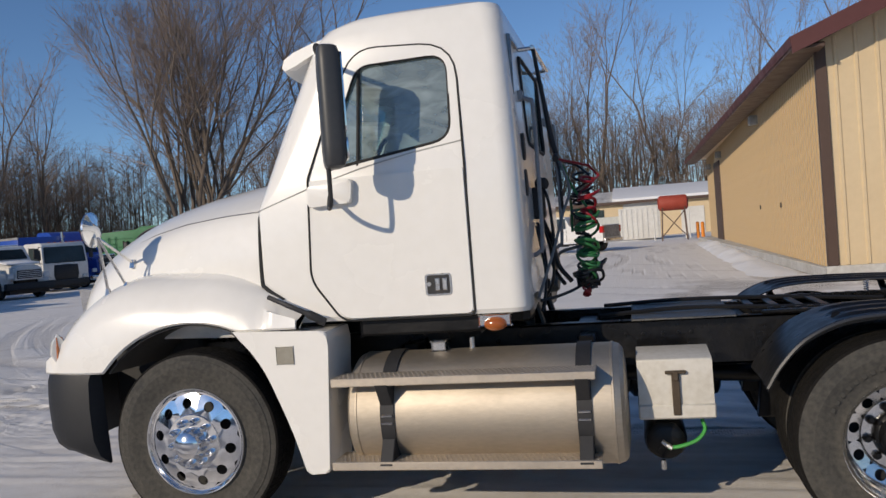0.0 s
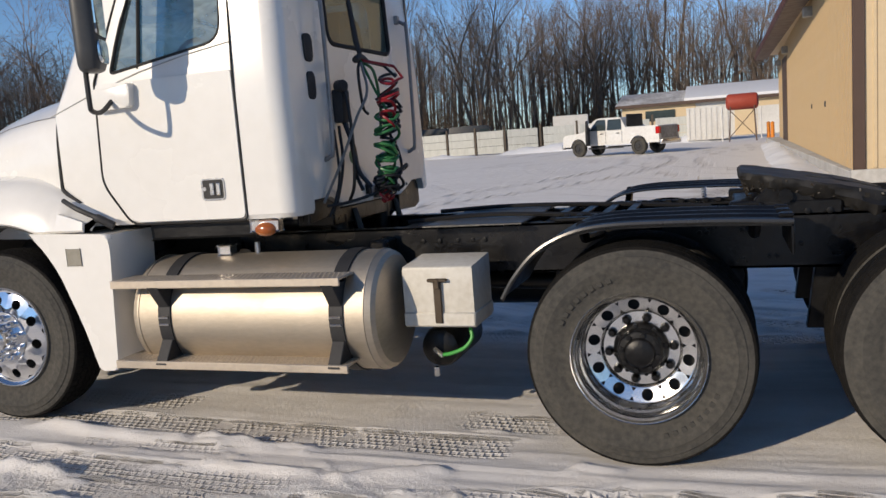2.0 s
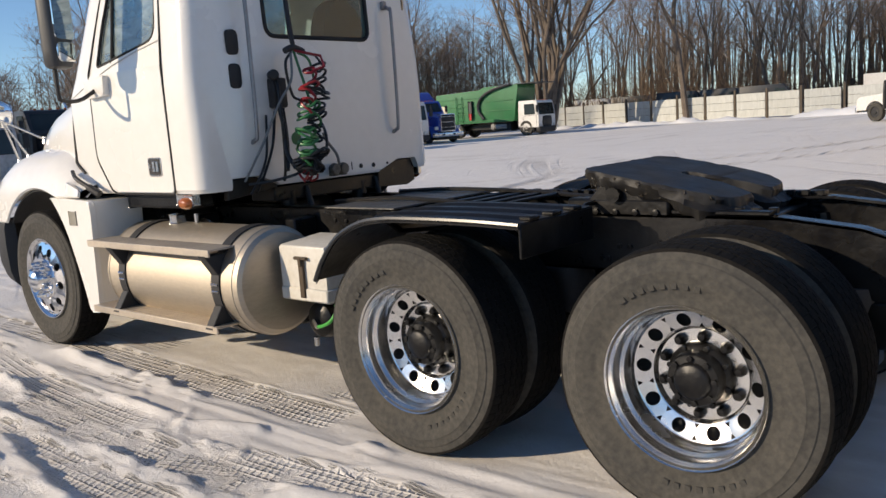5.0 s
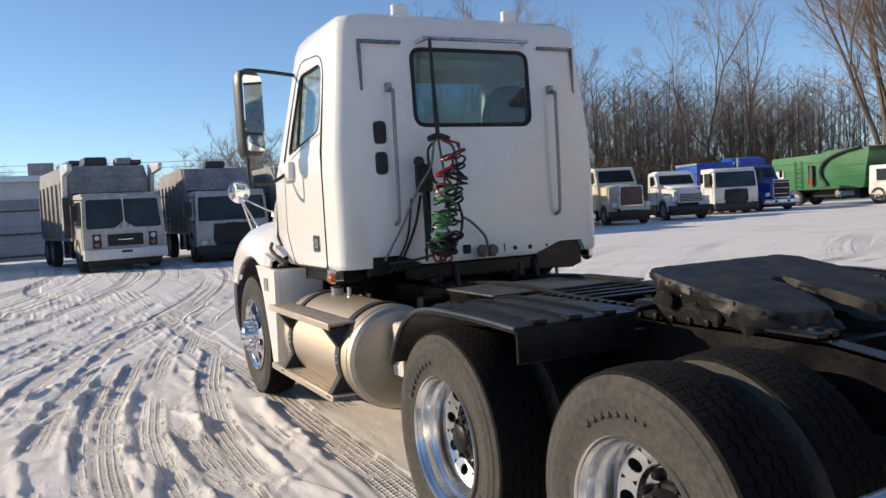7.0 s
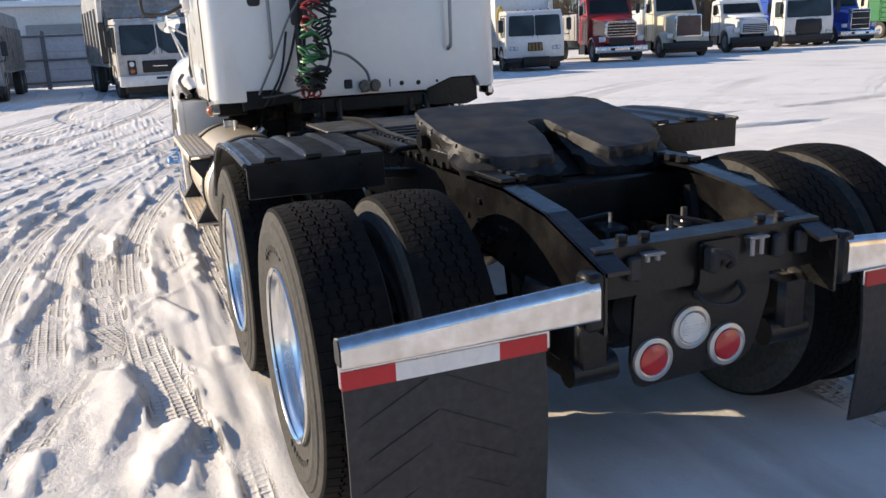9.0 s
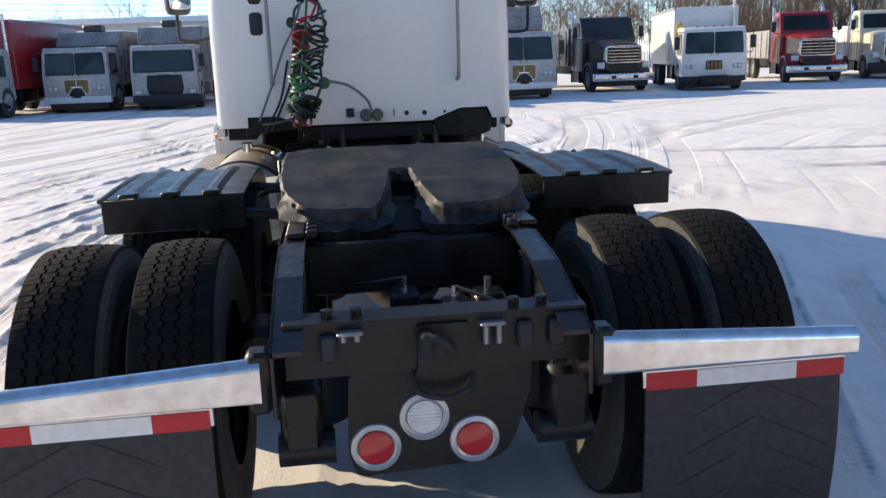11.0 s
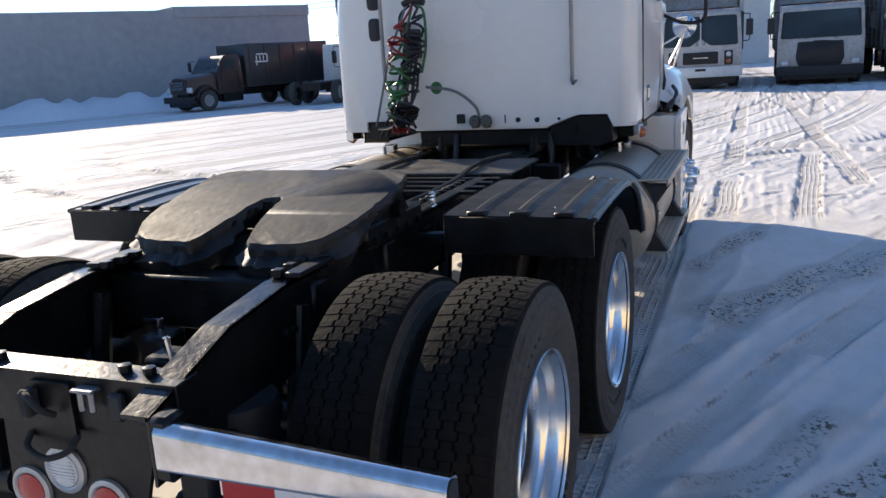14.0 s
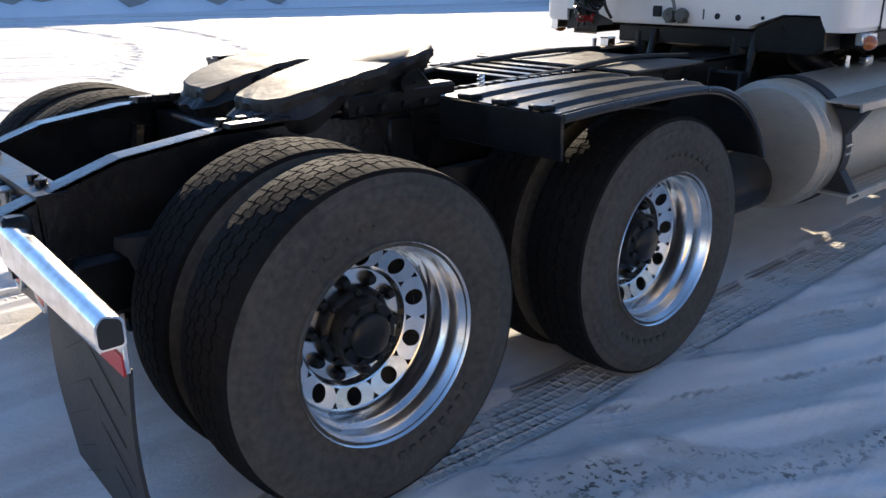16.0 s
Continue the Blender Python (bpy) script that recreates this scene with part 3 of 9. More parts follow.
def snow_material():
    m = bpy.data.materials.new("packed_snow")
    m.use_nodes = True
    t = m.node_tree
    b = t.nodes["Principled BSDF"]
    tc = t.nodes.new("ShaderNodeTexCoord")

    def noise_node(scale, detail, stretch=(1, 1, 1), rough=0.6):
        mp = t.nodes.new("ShaderNodeMapping")
        mp.inputs["Scale"].default_value = stretch
        t.links.new(tc.outputs["Object"], mp.inputs[0])
        n = t.nodes.new("ShaderNodeTexNoise")
        n.inputs["Scale"].default_value = scale
        n.inputs["Detail"].default_value = detail
        n.inputs["Roughness"].default_value = rough
        t.links.new(mp.outputs[0], n.inputs["Vector"])
        return n.outputs[0]

    def rng(v, a, c, lo=0.0, hi=1.0):
        n = t.nodes.new("ShaderNodeMapRange")
        n.inputs[1].default_value, n.inputs[2].default_value = a, c
        n.inputs[3].default_value, n.inputs[4].default_value = lo, hi
        t.links.new(v, n.inputs[0])
        return n.outputs[0]

    def mix(f, a, c):
        n = t.nodes.new("ShaderNodeMix")
        n.data_type = 'RGBA'
        t.links.new(f, n.inputs[0])
        if isinstance(a, tuple):
            n.inputs[6].default_value = (*a, 1)
        else:
            t.links.new(a, n.inputs[6])
        n.inputs[7].default_value = (*c, 1)
        return n.outputs[2]
    def attr(nm):
        n = t.nodes.new("ShaderNodeAttribute")
        n.attribute_name = nm
        return n.outputs["Fac"]

    def op(kind, x, y):
        n = t.nodes.new("ShaderNodeMath")
        n.operation = kind
        for i, q in enumerate((x, y)):
            if isinstance(q, (int, float)):
                n.inputs[i].default_value = q
            else:
                t.links.new(q, n.inputs[i])
        return n.outputs[0]

    def arcs(cx, cy, scale, seed):
        """Streaks that run round a far centre, as turning lorries leave them."""
        v = t.nodes.new("ShaderNodeVectorMath")
        v.operation = 'SUBTRACT'
        t.links.new(tc.outputs["Object"], v.inputs[0])
        v.inputs[1].default_value = (cx, cy, 0)
        ln = t.nodes.new("ShaderNodeVectorMath")
        ln.operation = 'LENGTH'
        t.links.new(v.outputs[0], ln.inputs[0])
        sp = t.nodes.new("ShaderNodeSeparateXYZ")
        t.links.new(v.outputs[0], sp.inputs[0])
        an = op('ARCTAN2', sp.outputs[1], sp.outputs[0])
        co_ = t.nodes.new("ShaderNodeCombineXYZ")
        t.links.new(op('MULTIPLY', ln.outputs["Value"], scale), co_.inputs[0])
        t.links.new(op('MULTIPLY', an, 1.4), co_.inputs[1])
        co_.inputs[2].default_value = seed
        n = t.nodes.new("ShaderNodeTexNoise")
        n.inputs["Scale"].default_value = 1.0
        n.inputs["Detail"].default_value = 3
        n.inputs["Roughness"].default_value = 0.55
        t.links.new(co_.outputs[0], n.inputs["Vector"])
        return n.outputs[0]
    big = noise_node(0.35, 6, (1, 1.8, 1))
    mid = noise_node(2.2, 8, (1, 1.6, 1), 0.7)
    fine = noise_node(26, 6)
    streak = noise_node(1.1, 7, (0.35, 2.6, 1), 0.65)
    gp = t.nodes.new("ShaderNodeVectorMath")
    gp.operation = 'DISTANCE'
    t.links.new(tc.outputs["Object"], gp.inputs[0])
    gp.inputs[1].default_value = (2, 0, 0)
    away = rng(gp.outputs["Value"], 4.0, 9.0)
    pos = t.nodes.new("ShaderNodeSeparateXYZ")
    t.links.new(tc.outputs["Object"], pos.inputs[0])
    north = rng(pos.outputs[1], 2.0, 7.0)
    south = rng(pos.outputs[1], 7.0, 2.0)
    lanes = op('MULTIPLY', rng(arcs(-26, -52, 2.2, 0.0), 0.53, 0.57), south)
    lanes = op('MAXIMUM', lanes, op('MULTIPLY', op('MULTIPLY', rng(arcs(22, 36, 1.5, 4.0), 0.56, 0.62), rng(noise_node(0.07, 2), 0.42, 0.55)), op('MULTIPLY', north, 0.55)))
    lanes = op('MULTIPLY', lanes, away)
    c = mix(op('MULTIPLY', rng(mid, 0.46, 0.72), rng(away, 0, 1, 0.9, 0.4)), (0.85, 0.825, 0.79), (0.73, 0.685, 0.63))
    c = mix(op('MULTIPLY', rng(big, 0.54, 0.72, 0, 0.45), rng(away, 0, 1, 1.0, 0.45)), c, (0.60, 0.565, 0.52))
    c = mix(op('MULTIPLY', rng(streak, 0.60, 0.74, 0, 0.35), rng(away, 0, 1, 1.0, 0.4)), c, (0.48, 0.445, 0.40))
    c = mix(rng(away, 0, 1, 0.14, 0.0), c, (0.64, 0.575, 0.49))
    # greyer lanes, with the ruts' own shade put into the colour
    c = mix(op('MULTIPLY', lanes, 0.60), c, (0.44, 0.415, 0.385))
    c = mix(op('MULTIPLY', op('MINIMUM', attr("dirt"), 0.45), rng(mid, 0.30, 0.60, 0.5, 1.0)), c, (0.42, 0.38, 0.33))
    c = mix(op('MULTIPLY', rng(attr("dirt"), 0.65, 1.2), rng(noise_node(34, 3), 0.53, 0.60)), c, (0.16, 0.14, 0.11))
    c = mix(rng(fine, 0.66, 0.76, 0, 0.35), c, (0.36, 0.33, 0.30))
    t.links.new(c, b.inputs["Base Color"])
    b.inputs["Roughness"].default_value = 0.72
    b.inputs["Specular IOR Level"].default_value = 0.2
    bp = t.nodes.new("ShaderNodeBump")
    bp.inputs["Distance"].default_value = 0.03
    t.links.new(rng(attr("broken"), 0, 1, 0.24, 0.55), bp.inputs["Strength"])
    hgt = op('ADD', op('MULTIPLY', noise_node(9, 9, (1, 1, 1), 0.75), 0.55), op('MULTIPLY', noise_node(44, 6, (1, 1, 1), 0.7), 1.2))
    t.links.new(hgt, bp.inputs["Height"])
    # tread blocks left by tyres
    co = t.nodes.new("ShaderNodeCombineXYZ")
    for i, nm in enumerate(("along", "across", "print")):
        at = t.nodes.new("ShaderNodeAttribute")
        at.attribute_name = nm
        if i < 2:
            t.links.new(at.outputs["Fac"], co.inputs[i])
    br = t.nodes.new("ShaderNodeTexBrick")
    br.inputs["Scale"].default_value = 1.0
    br.inputs["Brick Width"].default_value = 0.044
    br.inputs["Row Height"].default_value = 0.046
    br.inputs["Mortar Size"].default_value = 0.013
    br.inputs["Mortar Smooth"].default_value = 1.0
    t.links.new(co.outputs[0], br.inputs["Vector"])
    mu = t.nodes.new("ShaderNodeMath")
    mu.operation = 'MULTIPLY'
    t.links.new(br.outputs["Fac"], mu.inputs[0])
    t.links.new(at.outputs["Fac"], mu.inputs[1])
    b2 = t.nodes.new("ShaderNodeBump")
    b2.inputs["Strength"].default_value = 1.0
    b2.inputs["Distance"].default_value = 0.018
    worn = op('MULTIPLY', mu.outputs[0], rng(noise_node(5, 5), 0.40, 0.62))
    t.links.new(worn, b2.inputs["Height"])
    b3 = t.nodes.new("ShaderNodeBump")
    b3.inputs["Strength"].default_value = 0.5
    b3.inputs["Distance"].default_value = 0.05
    b3.invert = True
    t.links.new(lanes, b3.inputs["Height"])
    t.links.new(bp.outputs[0], b3.inputs["Normal"])
    t.links.new(b3.outputs[0], b2.inputs["Normal"])
    t.links.new(b2.outputs[0], b.inputs["Normal"])
    return m


SNOW = snow_material()
me.materials.append(SNOW)
ground = tagged(new("ground", me), "packed dirty snow lot with tyre tracks", "ground", kind="structure")

# the truck: front axle at x = 0, its nose towards -x
def half_width(z):
    return 1.035 if z < 1.95 else 1.035 - (z - 1.95) * 0.115


def plan_ring(xf, xr, w, z, rf=0.22, rr=0.12, n=6):
    """A rounded rectangle in plan."""
    pts = []
    for cx, cy, r, a0 in ((xr - rr, w - rr, rr, 0), (xf + rf, w - rf, rf, 90), (xf + rf, -w + rf, rf, 180), (xr - rr, -w + rr, rr, 270)):
        for j in range(n + 1):
            a = radians(a0 + 90 * j / n)
            pts.append((cx + r * math.cos(a), cy + r * math.sin(a), z))
    return pts


def side_outline(pts, y_off, sgn):
    """Outline points (x, z) laid on the cab's side."""
    return [(x, sgn * (half_width(z) + y_off), z) for x, z in pts]


def build_cab(truck):
    lv = [(1.155, 0.385, 1.865, 1.02, 0.015, 0.09), (1.18, 0.375, 1.875, 1.035, 0.015, 0.098), (1.80, 0.375, 1.863, 1.035, 0.03, 0.098), (1.95, 0.40, 1.86, 1.03, 0.14, 0.098),
          (2.30, 0.52, 1.845, 0.995, 0.2, 0.098), (2.62, 0.66, 1.825, 0.962, 0.2, 0.098), (2.72, 0.70, 1.820, 0.953, 0.2, 0.11),
          (2.785, 0.76, 1.812, 0.942, 0.22, 0.11), (2.825, 0.84, 1.795, 0.915, 0.25, 0.12), (2.850, 0.96, 1.755, 0.86, 0.3, 0.16), (2.868, 1.2, 1.60, 0.60, 0.3, 0.15)]
    outer = bmesh.new()
    add_loft(outer, [plan_ring(xf, xr, w, z, rf, rr) for z, xf, xr, w, rf, rr in lv])
    inner = bmesh.new()
    add_loft(inner, [plan_ring(xf + 0.05, xr - 0.05, w - 0.05, z + dz, rf, rr) for (z, xf, xr, w, rf, rr), dz in zip(lv[1:9], (0.05, 0, 0, 0, 0, 0, -0.02, -0.02))])
    sides = bmesh.new()
    add_prism(sides, rounded([(0.80, 1.99), (0.86, 2.20), (1.0, 2.555), (1.515, 2.565), (1.515, 2.10)], [0.03, 0.3, 0.08, 0.11, 0.1]), "y", -1.3, 1.3)
    back = bmesh.new()
    add_prism(back, rounded([(-0.44, 2.095), (0.475, 2.095), (0.475, 2.61), (-0.44, 2.61)], 0.075), "x", 1.6, 2.1)
    front = bmesh.new()
    add_prism(front, rounded([(-0.86, 2.06), (0.86, 2.06), (0.78, 2.57), (-0.78, 2.57)], 0.08), "x", 0.1, 0.95)
    bite = bmesh.new()
    add_prism(bite, [(0.47, 1.0), (0.47, 1.165), (0.66, 1.236), (0.855, 1.236), (0.89, 1.165), (0.89, 1.0)], "x", 1.70, 2.0)
    add_prism(bite, [(-0.825, 1.0), (-0.82, 1.228), (-0.62, 1.228), (-0.455, 1.165), (-0.455, 1.0)], "x", 1.70, 2.0)
    bm = cut(outer, inner, sides, back, front, bite)
    cab = part("cab", bm, WHITE, truck, "white painted steel cab shell", angle=0.5)
    return cab


def build_cab_parts(truck):
    # glass
    for s in (-1, 1):
        bm = bmesh.new()
        pts = side_outline(rounded([(0.79, 1.98), (0.85, 2.20), (0.995, 2.565), (1.525, 2.575), (1.525, 2.09)], [0.03, 0.3, 0.08, 0.11, 0.1]), -0.022, s)
        bm.faces.new([bm.verts.new(p) for p in pts])
        g = part("side_window", bm, GLASS, truck, "tinted greenish side window")
        g.visible_shadow = False
        # vent divider and its seal
        bm = bmesh.new()
        add_tube(bm, side_outline([(0.985, 2.0), (1.01, 2.55)], -0.012, s), 0.011, 6)
        part("window_divider", bm, SEAM, truck)
        bm = bmesh.new()
        add_tube(bm, side_outline(rounded([(0.80, 1.99), (0.86, 2.20), (1.0, 2.555), (1.515, 2.565), (1.515, 2.10)], [0.03, 0.3, 0.08, 0.11, 0.1]), -0.008, s), 0.010, 6, True)
        part("window_seal", bm, SEAM, truck)
        # door: lower skin, gap round it, handle
        bm = bmesh.new()
        skin = rounded([(0.700, 1.94), (0.678, 1.40), (0.845, 1.168), (1.575, 1.165), (1.572, 1.94)], [0.01, 0.06, 0.05, 0.03, 0.01])
        add_prism(bm, skin, "y", s * 1.030, s * 1.040, 0.003, 1)
        door = part("door", bm, WHITE, truck, "white painted door skin")
        bm = bmesh.new()
        gap = rounded([(0.692, 1.95), (0.668, 1.39), (0.838, 1.156), (1.584, 1.154), (1.582, 1.95), (1.560, 2.62), (0.985, 2.655), (0.84, 2.34)],
                      [0.02, 0.07, 0.06, 0.03, 0.02, 0.2, 0.14, 0.3])
        add_tube(bm, side_outline(gap, 0.001, s), 0.0065, 6, True)
        part("door_seal", bm, SEAM, truck)
        bm = bmesh.new()
        add_prism(bm, rounded([(1.322, 1.268), (1.466, 1.268), (1.466, 1.385), (1.322, 1.385)], 0.018), "y", s * 1.036, s * 1.046, 0.002, 1)
        hp = part("handle_plate", bm, CHROME_DULL, door, "chrome door handle plate")
        bm = bmesh.new()
        add_prism(bm, rounded([(1.334, 1.277), (1.458, 1.277), (1.458, 1.377), (1.334, 1.377)], 0.012), "y", s * 1.044, s * 1.048)
        part("handle_recess", bm, MATTE, door)
        bm = bmesh.new()
        for k in range(2):
            add_prism(bm, [(1.38 + k * 0.04, 1.295), (1.405 + k * 0.04, 1.295), (1.405 + k * 0.04, 1.36), (1.38 + k * 0.04, 1.36)], "y", s * 1.046, s * 1.056, 0.003, 1)
        part("paddle", bm, CHROME_DULL, door)
        bm = bmesh.new()
        add_lathe(bm, [(0.0, 0.004), (0.011, 0.004), (0.012, 0)], 14, Matrix.Translation((1.346, s * 1.048, 1.33)) @ Matrix.Scale(-s, 4, (0, 1, 0)))
        part("key_lock", bm, CHROME_DULL, door)
        # crease under the window
        bm = bmesh.new()
        add_tube(bm, side_outline([(0.36, 1.79), (0.69, 1.90), (1.0, 1.985), (1.30, 2.045), (1.575, 2.085)], 0.0, s), 0.003, 5)
        part("body_crease", bm, mat("crease_shadow_paint", (0.45, 0.44, 0.41), 0.4), truck)
        # mirror: arm, shell, two faces
        bm = bmesh.new()
        add_tube(bm, smooth_path([(0.84, s * 0.95, 2.585), (0.86, s * 1.18, 2.605), (0.92, s * 1.34, 2.60), (0.95, s * 1.375, 2.56), (0.95, s * 1.375, 2.45)]), 0.014, 8)
        arm = part("mirror_arm", bm, MATTE, truck, "black tubular mirror arm")
        bm = bmesh.new()
        add_tube(bm, smooth_path([(0.95, s * 1.375, 2.05), (0.95, s * 1.375, 1.82), (0.93, s * 1.34, 1.775), (0.87, s * 1.2, 1.78), (0.82, s * 1.04, 1.86)]), 0.013, 8)
        arm = part("mirror_arm", bm, MATTE, truck, "black tubular mirror arm")
        pivot = Matrix.Translation((0.965, s * 1.365, 0)) @ pose(0, 0, 0, 0, 0, -26 * s) @ Matrix.Translation((-0.965, s * -1.365, 0))
        bm = bmesh.new()
        base = rounded([(0.925, s * 1.272), (1.045, s * 1.268), (1.045, s * 1.462), (0.925, s * 1.462)], 0.05, 6)
        rings = []
        for z, k in ((1.965, 0.6), (1.975, 0.82), (2.005, 0.95), (2.07, 1), (2.47, 1), (2.54, 0.95), (2.575, 0.82), (2.585, 0.6)):
            rings.append([pivot @ Vector((0.965 + (x - 0.965) * k, s * 1.365 + (y - s * 1.365) * k, z)) for x, y in base])
        add_loft(bm, rings)
        sh = part("mirror_shell", bm, GREYPL, truck, "dark grey plastic mirror housing")
        bm = bmesh.new()
        add_prism(bm, rounded([(s * 1.282, 2.14), (s * 1.450, 2.14), (s * 1.450, 2.545), (s * 1.282, 2.545)], 0.03), "x", 1.040, 1.048)
        bm.transform(pivot)
        part("mirror_glass", bm, MIRROR, sh, "flat mirror glass")
        bm = bmesh.new()
        add_prism(bm, rounded([(s * 1.290, 2.005), (s * 1.445, 2.005), (s * 1.445, 2.12), (s * 1.290, 2.12)], 0.03), "x", 1.040, 1.050, 0.004)
        bm.transform(pivot)
        part("convex_mirror", bm, MIRROR, sh, "small convex mirror")
        bm = bmesh.new()
        add_prism(bm, rounded([(0.70, 1.79), (0.95, 1.80), (0.962, 1.93), (0.70, 1.91)], 0.02), "y", s * 1.03, s * 1.085, 0.012)
        part("mirror_bracket", bm, WHITE, truck, "white moulded mirror bracket")
        # marker lamp under the cab's rear corner
        bm = bmesh.new()
        add_box(bm, (1.60, s * 1.0, 1.09), (1.77, s * 1.04, 1.15), 0.006)
        part("marker_bracket", bm, CHROME_DULL, truck)
        bm = bmesh.new()
        rr = [(0.0, 0.042), (0.02, 0.04), (0.038, 0.03), (0.048, 0.012), (0.05, 0)]
        add_lathe(bm, rr, 24, Matrix.Translation((1.687, s * 1.035, 1.10)) @ Matrix.Diagonal((1.25, -s, 0.78, 1)))
        part("side_marker", bm, AMBER, truck, "oval amber marker lamp")
        bm = bmesh.new()
        add_box(bm, (0.92, s * 0.80, 1.06), (1.60, s * 0.98, 1.15), 0.01)
        part("cab_sill", bm, BLACK, truck)
    bm = bmesh.new()
    bm.faces.new([bm.verts.new((1.832, y, z)) for y, z in rounded([(-0.45, 2.085), (0.485, 2.085), (0.485, 2.62), (-0.45, 2.62)], 0.075)])
    g = part("rear_window", bm, GLASS_CLEAN, truck, "tinted rear window with rounded corners")
    g.visible_shadow = False
    bm = bmesh.new()
    add_tube(bm, [(1.852 - (z - 2.09) * 0.045, y, z) for y, z in rounded([(-0.44, 2.095), (0.475, 2.095), (0.475, 2.61), (-0.44, 2.61)], 0.075)], 0.015, 6, True)
    part("rear_window_seal", bm, SEAM, truck, "black rubber window seal")
    bm = bmesh.new()
    bm.faces.new([bm.verts.new((x, y, z)) for x, y, z in ((0.44, -0.88, 2.05), (0.44, 0.88, 2.05), (0.655, 0.80, 2.58), (0.655, -0.80, 2.58))])
    g = part("windscreen", bm, GLASS_CLEAN, truck, "tinted windscreen")
    g.visible_shadow = False
    # sun visor over the windscreen
    bm = bmesh.new()
    rings = []
    for k in range(15):
        y = -0.88 + 1.76 * k / 14
        b = 1 - abs(y / 0.88) ** 4
        e = 0.05 * abs(y / 0.88) ** 8
        rings.append([(0.88, y, 2.815 + 0.015 * b - e), (0.72, y, 2.785 + 0.015 * b - e), (0.60 - 0.06 * b, y, 2.725 - e * 0.6), (0.54 - 0.07 * b, y, 2.66), (0.525 - 0.07 * b, y, 2.615),
                      (0.54 - 0.07 * b, y, 2.595), (0.60 - 0.05 * b, y, 2.615), (0.74, y, 2.68), (0.88, y, 2.73)])
    add_loft(bm, rings)
    part("sun_visor", bm, WHITE, truck, "white moulded visor over the windscreen")
    # aerials on the roof
    for y in (-0.41, 0.48):
        bm = bmesh.new()
        add_box(bm, (1.59, y - 0.056, 2.82), (1.63, y + 0.056, 2.958), 0.006)
        part("roof_lamp_box", bm, WHITE, truck, "small white roof lamp housing")
    bm = bmesh.new()
    add_tube(bm, [(1.20, -0.55, 2.80), (1.20, -0.55, 2.93)], 0.012, 8)
    add_lathe(bm, [(0.03, 0), (0.03, 0.02), (0, 0.025)], 12, Matrix.Translation((1.20, -0.55, 2.80)) @ pose(0, 0, 0, -90))
    part("roof_aerial", bm, MATTE, truck)
    # inside: dash, seats, rear trim
    bm = bmesh.new()
    add_box(bm, (0.47, -0.95, 1.65), (0.85, 0.95, 2.02), 0.06, 2)
    part("dashboard", bm, INTERIOR, truck)
    bm = bmesh.new()
    add_box(bm, (0.46, -0.97, 1.25), (1.80, 0.97, 1.30), 0.01)
    part("cab_floor", bm, INTERIOR, truck)
    for y in (-0.5, 0.52):
        bm = bmesh.new()
        add_box(bm, (1.05, y - 0.25, 1.55), (1.55, y + 0.25, 1.72), 0.05, 2)
        add_prism(bm, rounded([(y - 0.23, 1.70), (y + 0.23, 1.70), (y + 0.20, 2.22), (y + 0.12, 2.42), (y - 0.12, 2.42), (y - 0.20, 2.22)], 0.06), "x", 1.42, 1.56, 0.04)
        add_box(bm, (1.15, y - 0.18, 1.28), (1.45, y + 0.18, 1.57), 0.02)
        part("seat", bm, mat("grey_seat_cloth", (0.06, 0.06, 0.065), 0.9, bump=0.2), truck)
    bm = bmesh.new()
    add_tube(bm, [(0.98 + 0.09 * math.sin(a) * 0.6, -0.5 + 0.22 * math.cos(a), 2.0 + 0.2 * math.sin(a)) for a in [2 * math.pi * k / 24 for k in range(24)]], 0.014, 6, True)
    part("steering_wheel", bm, MATTE, truck)


BACK_X = 1.8745


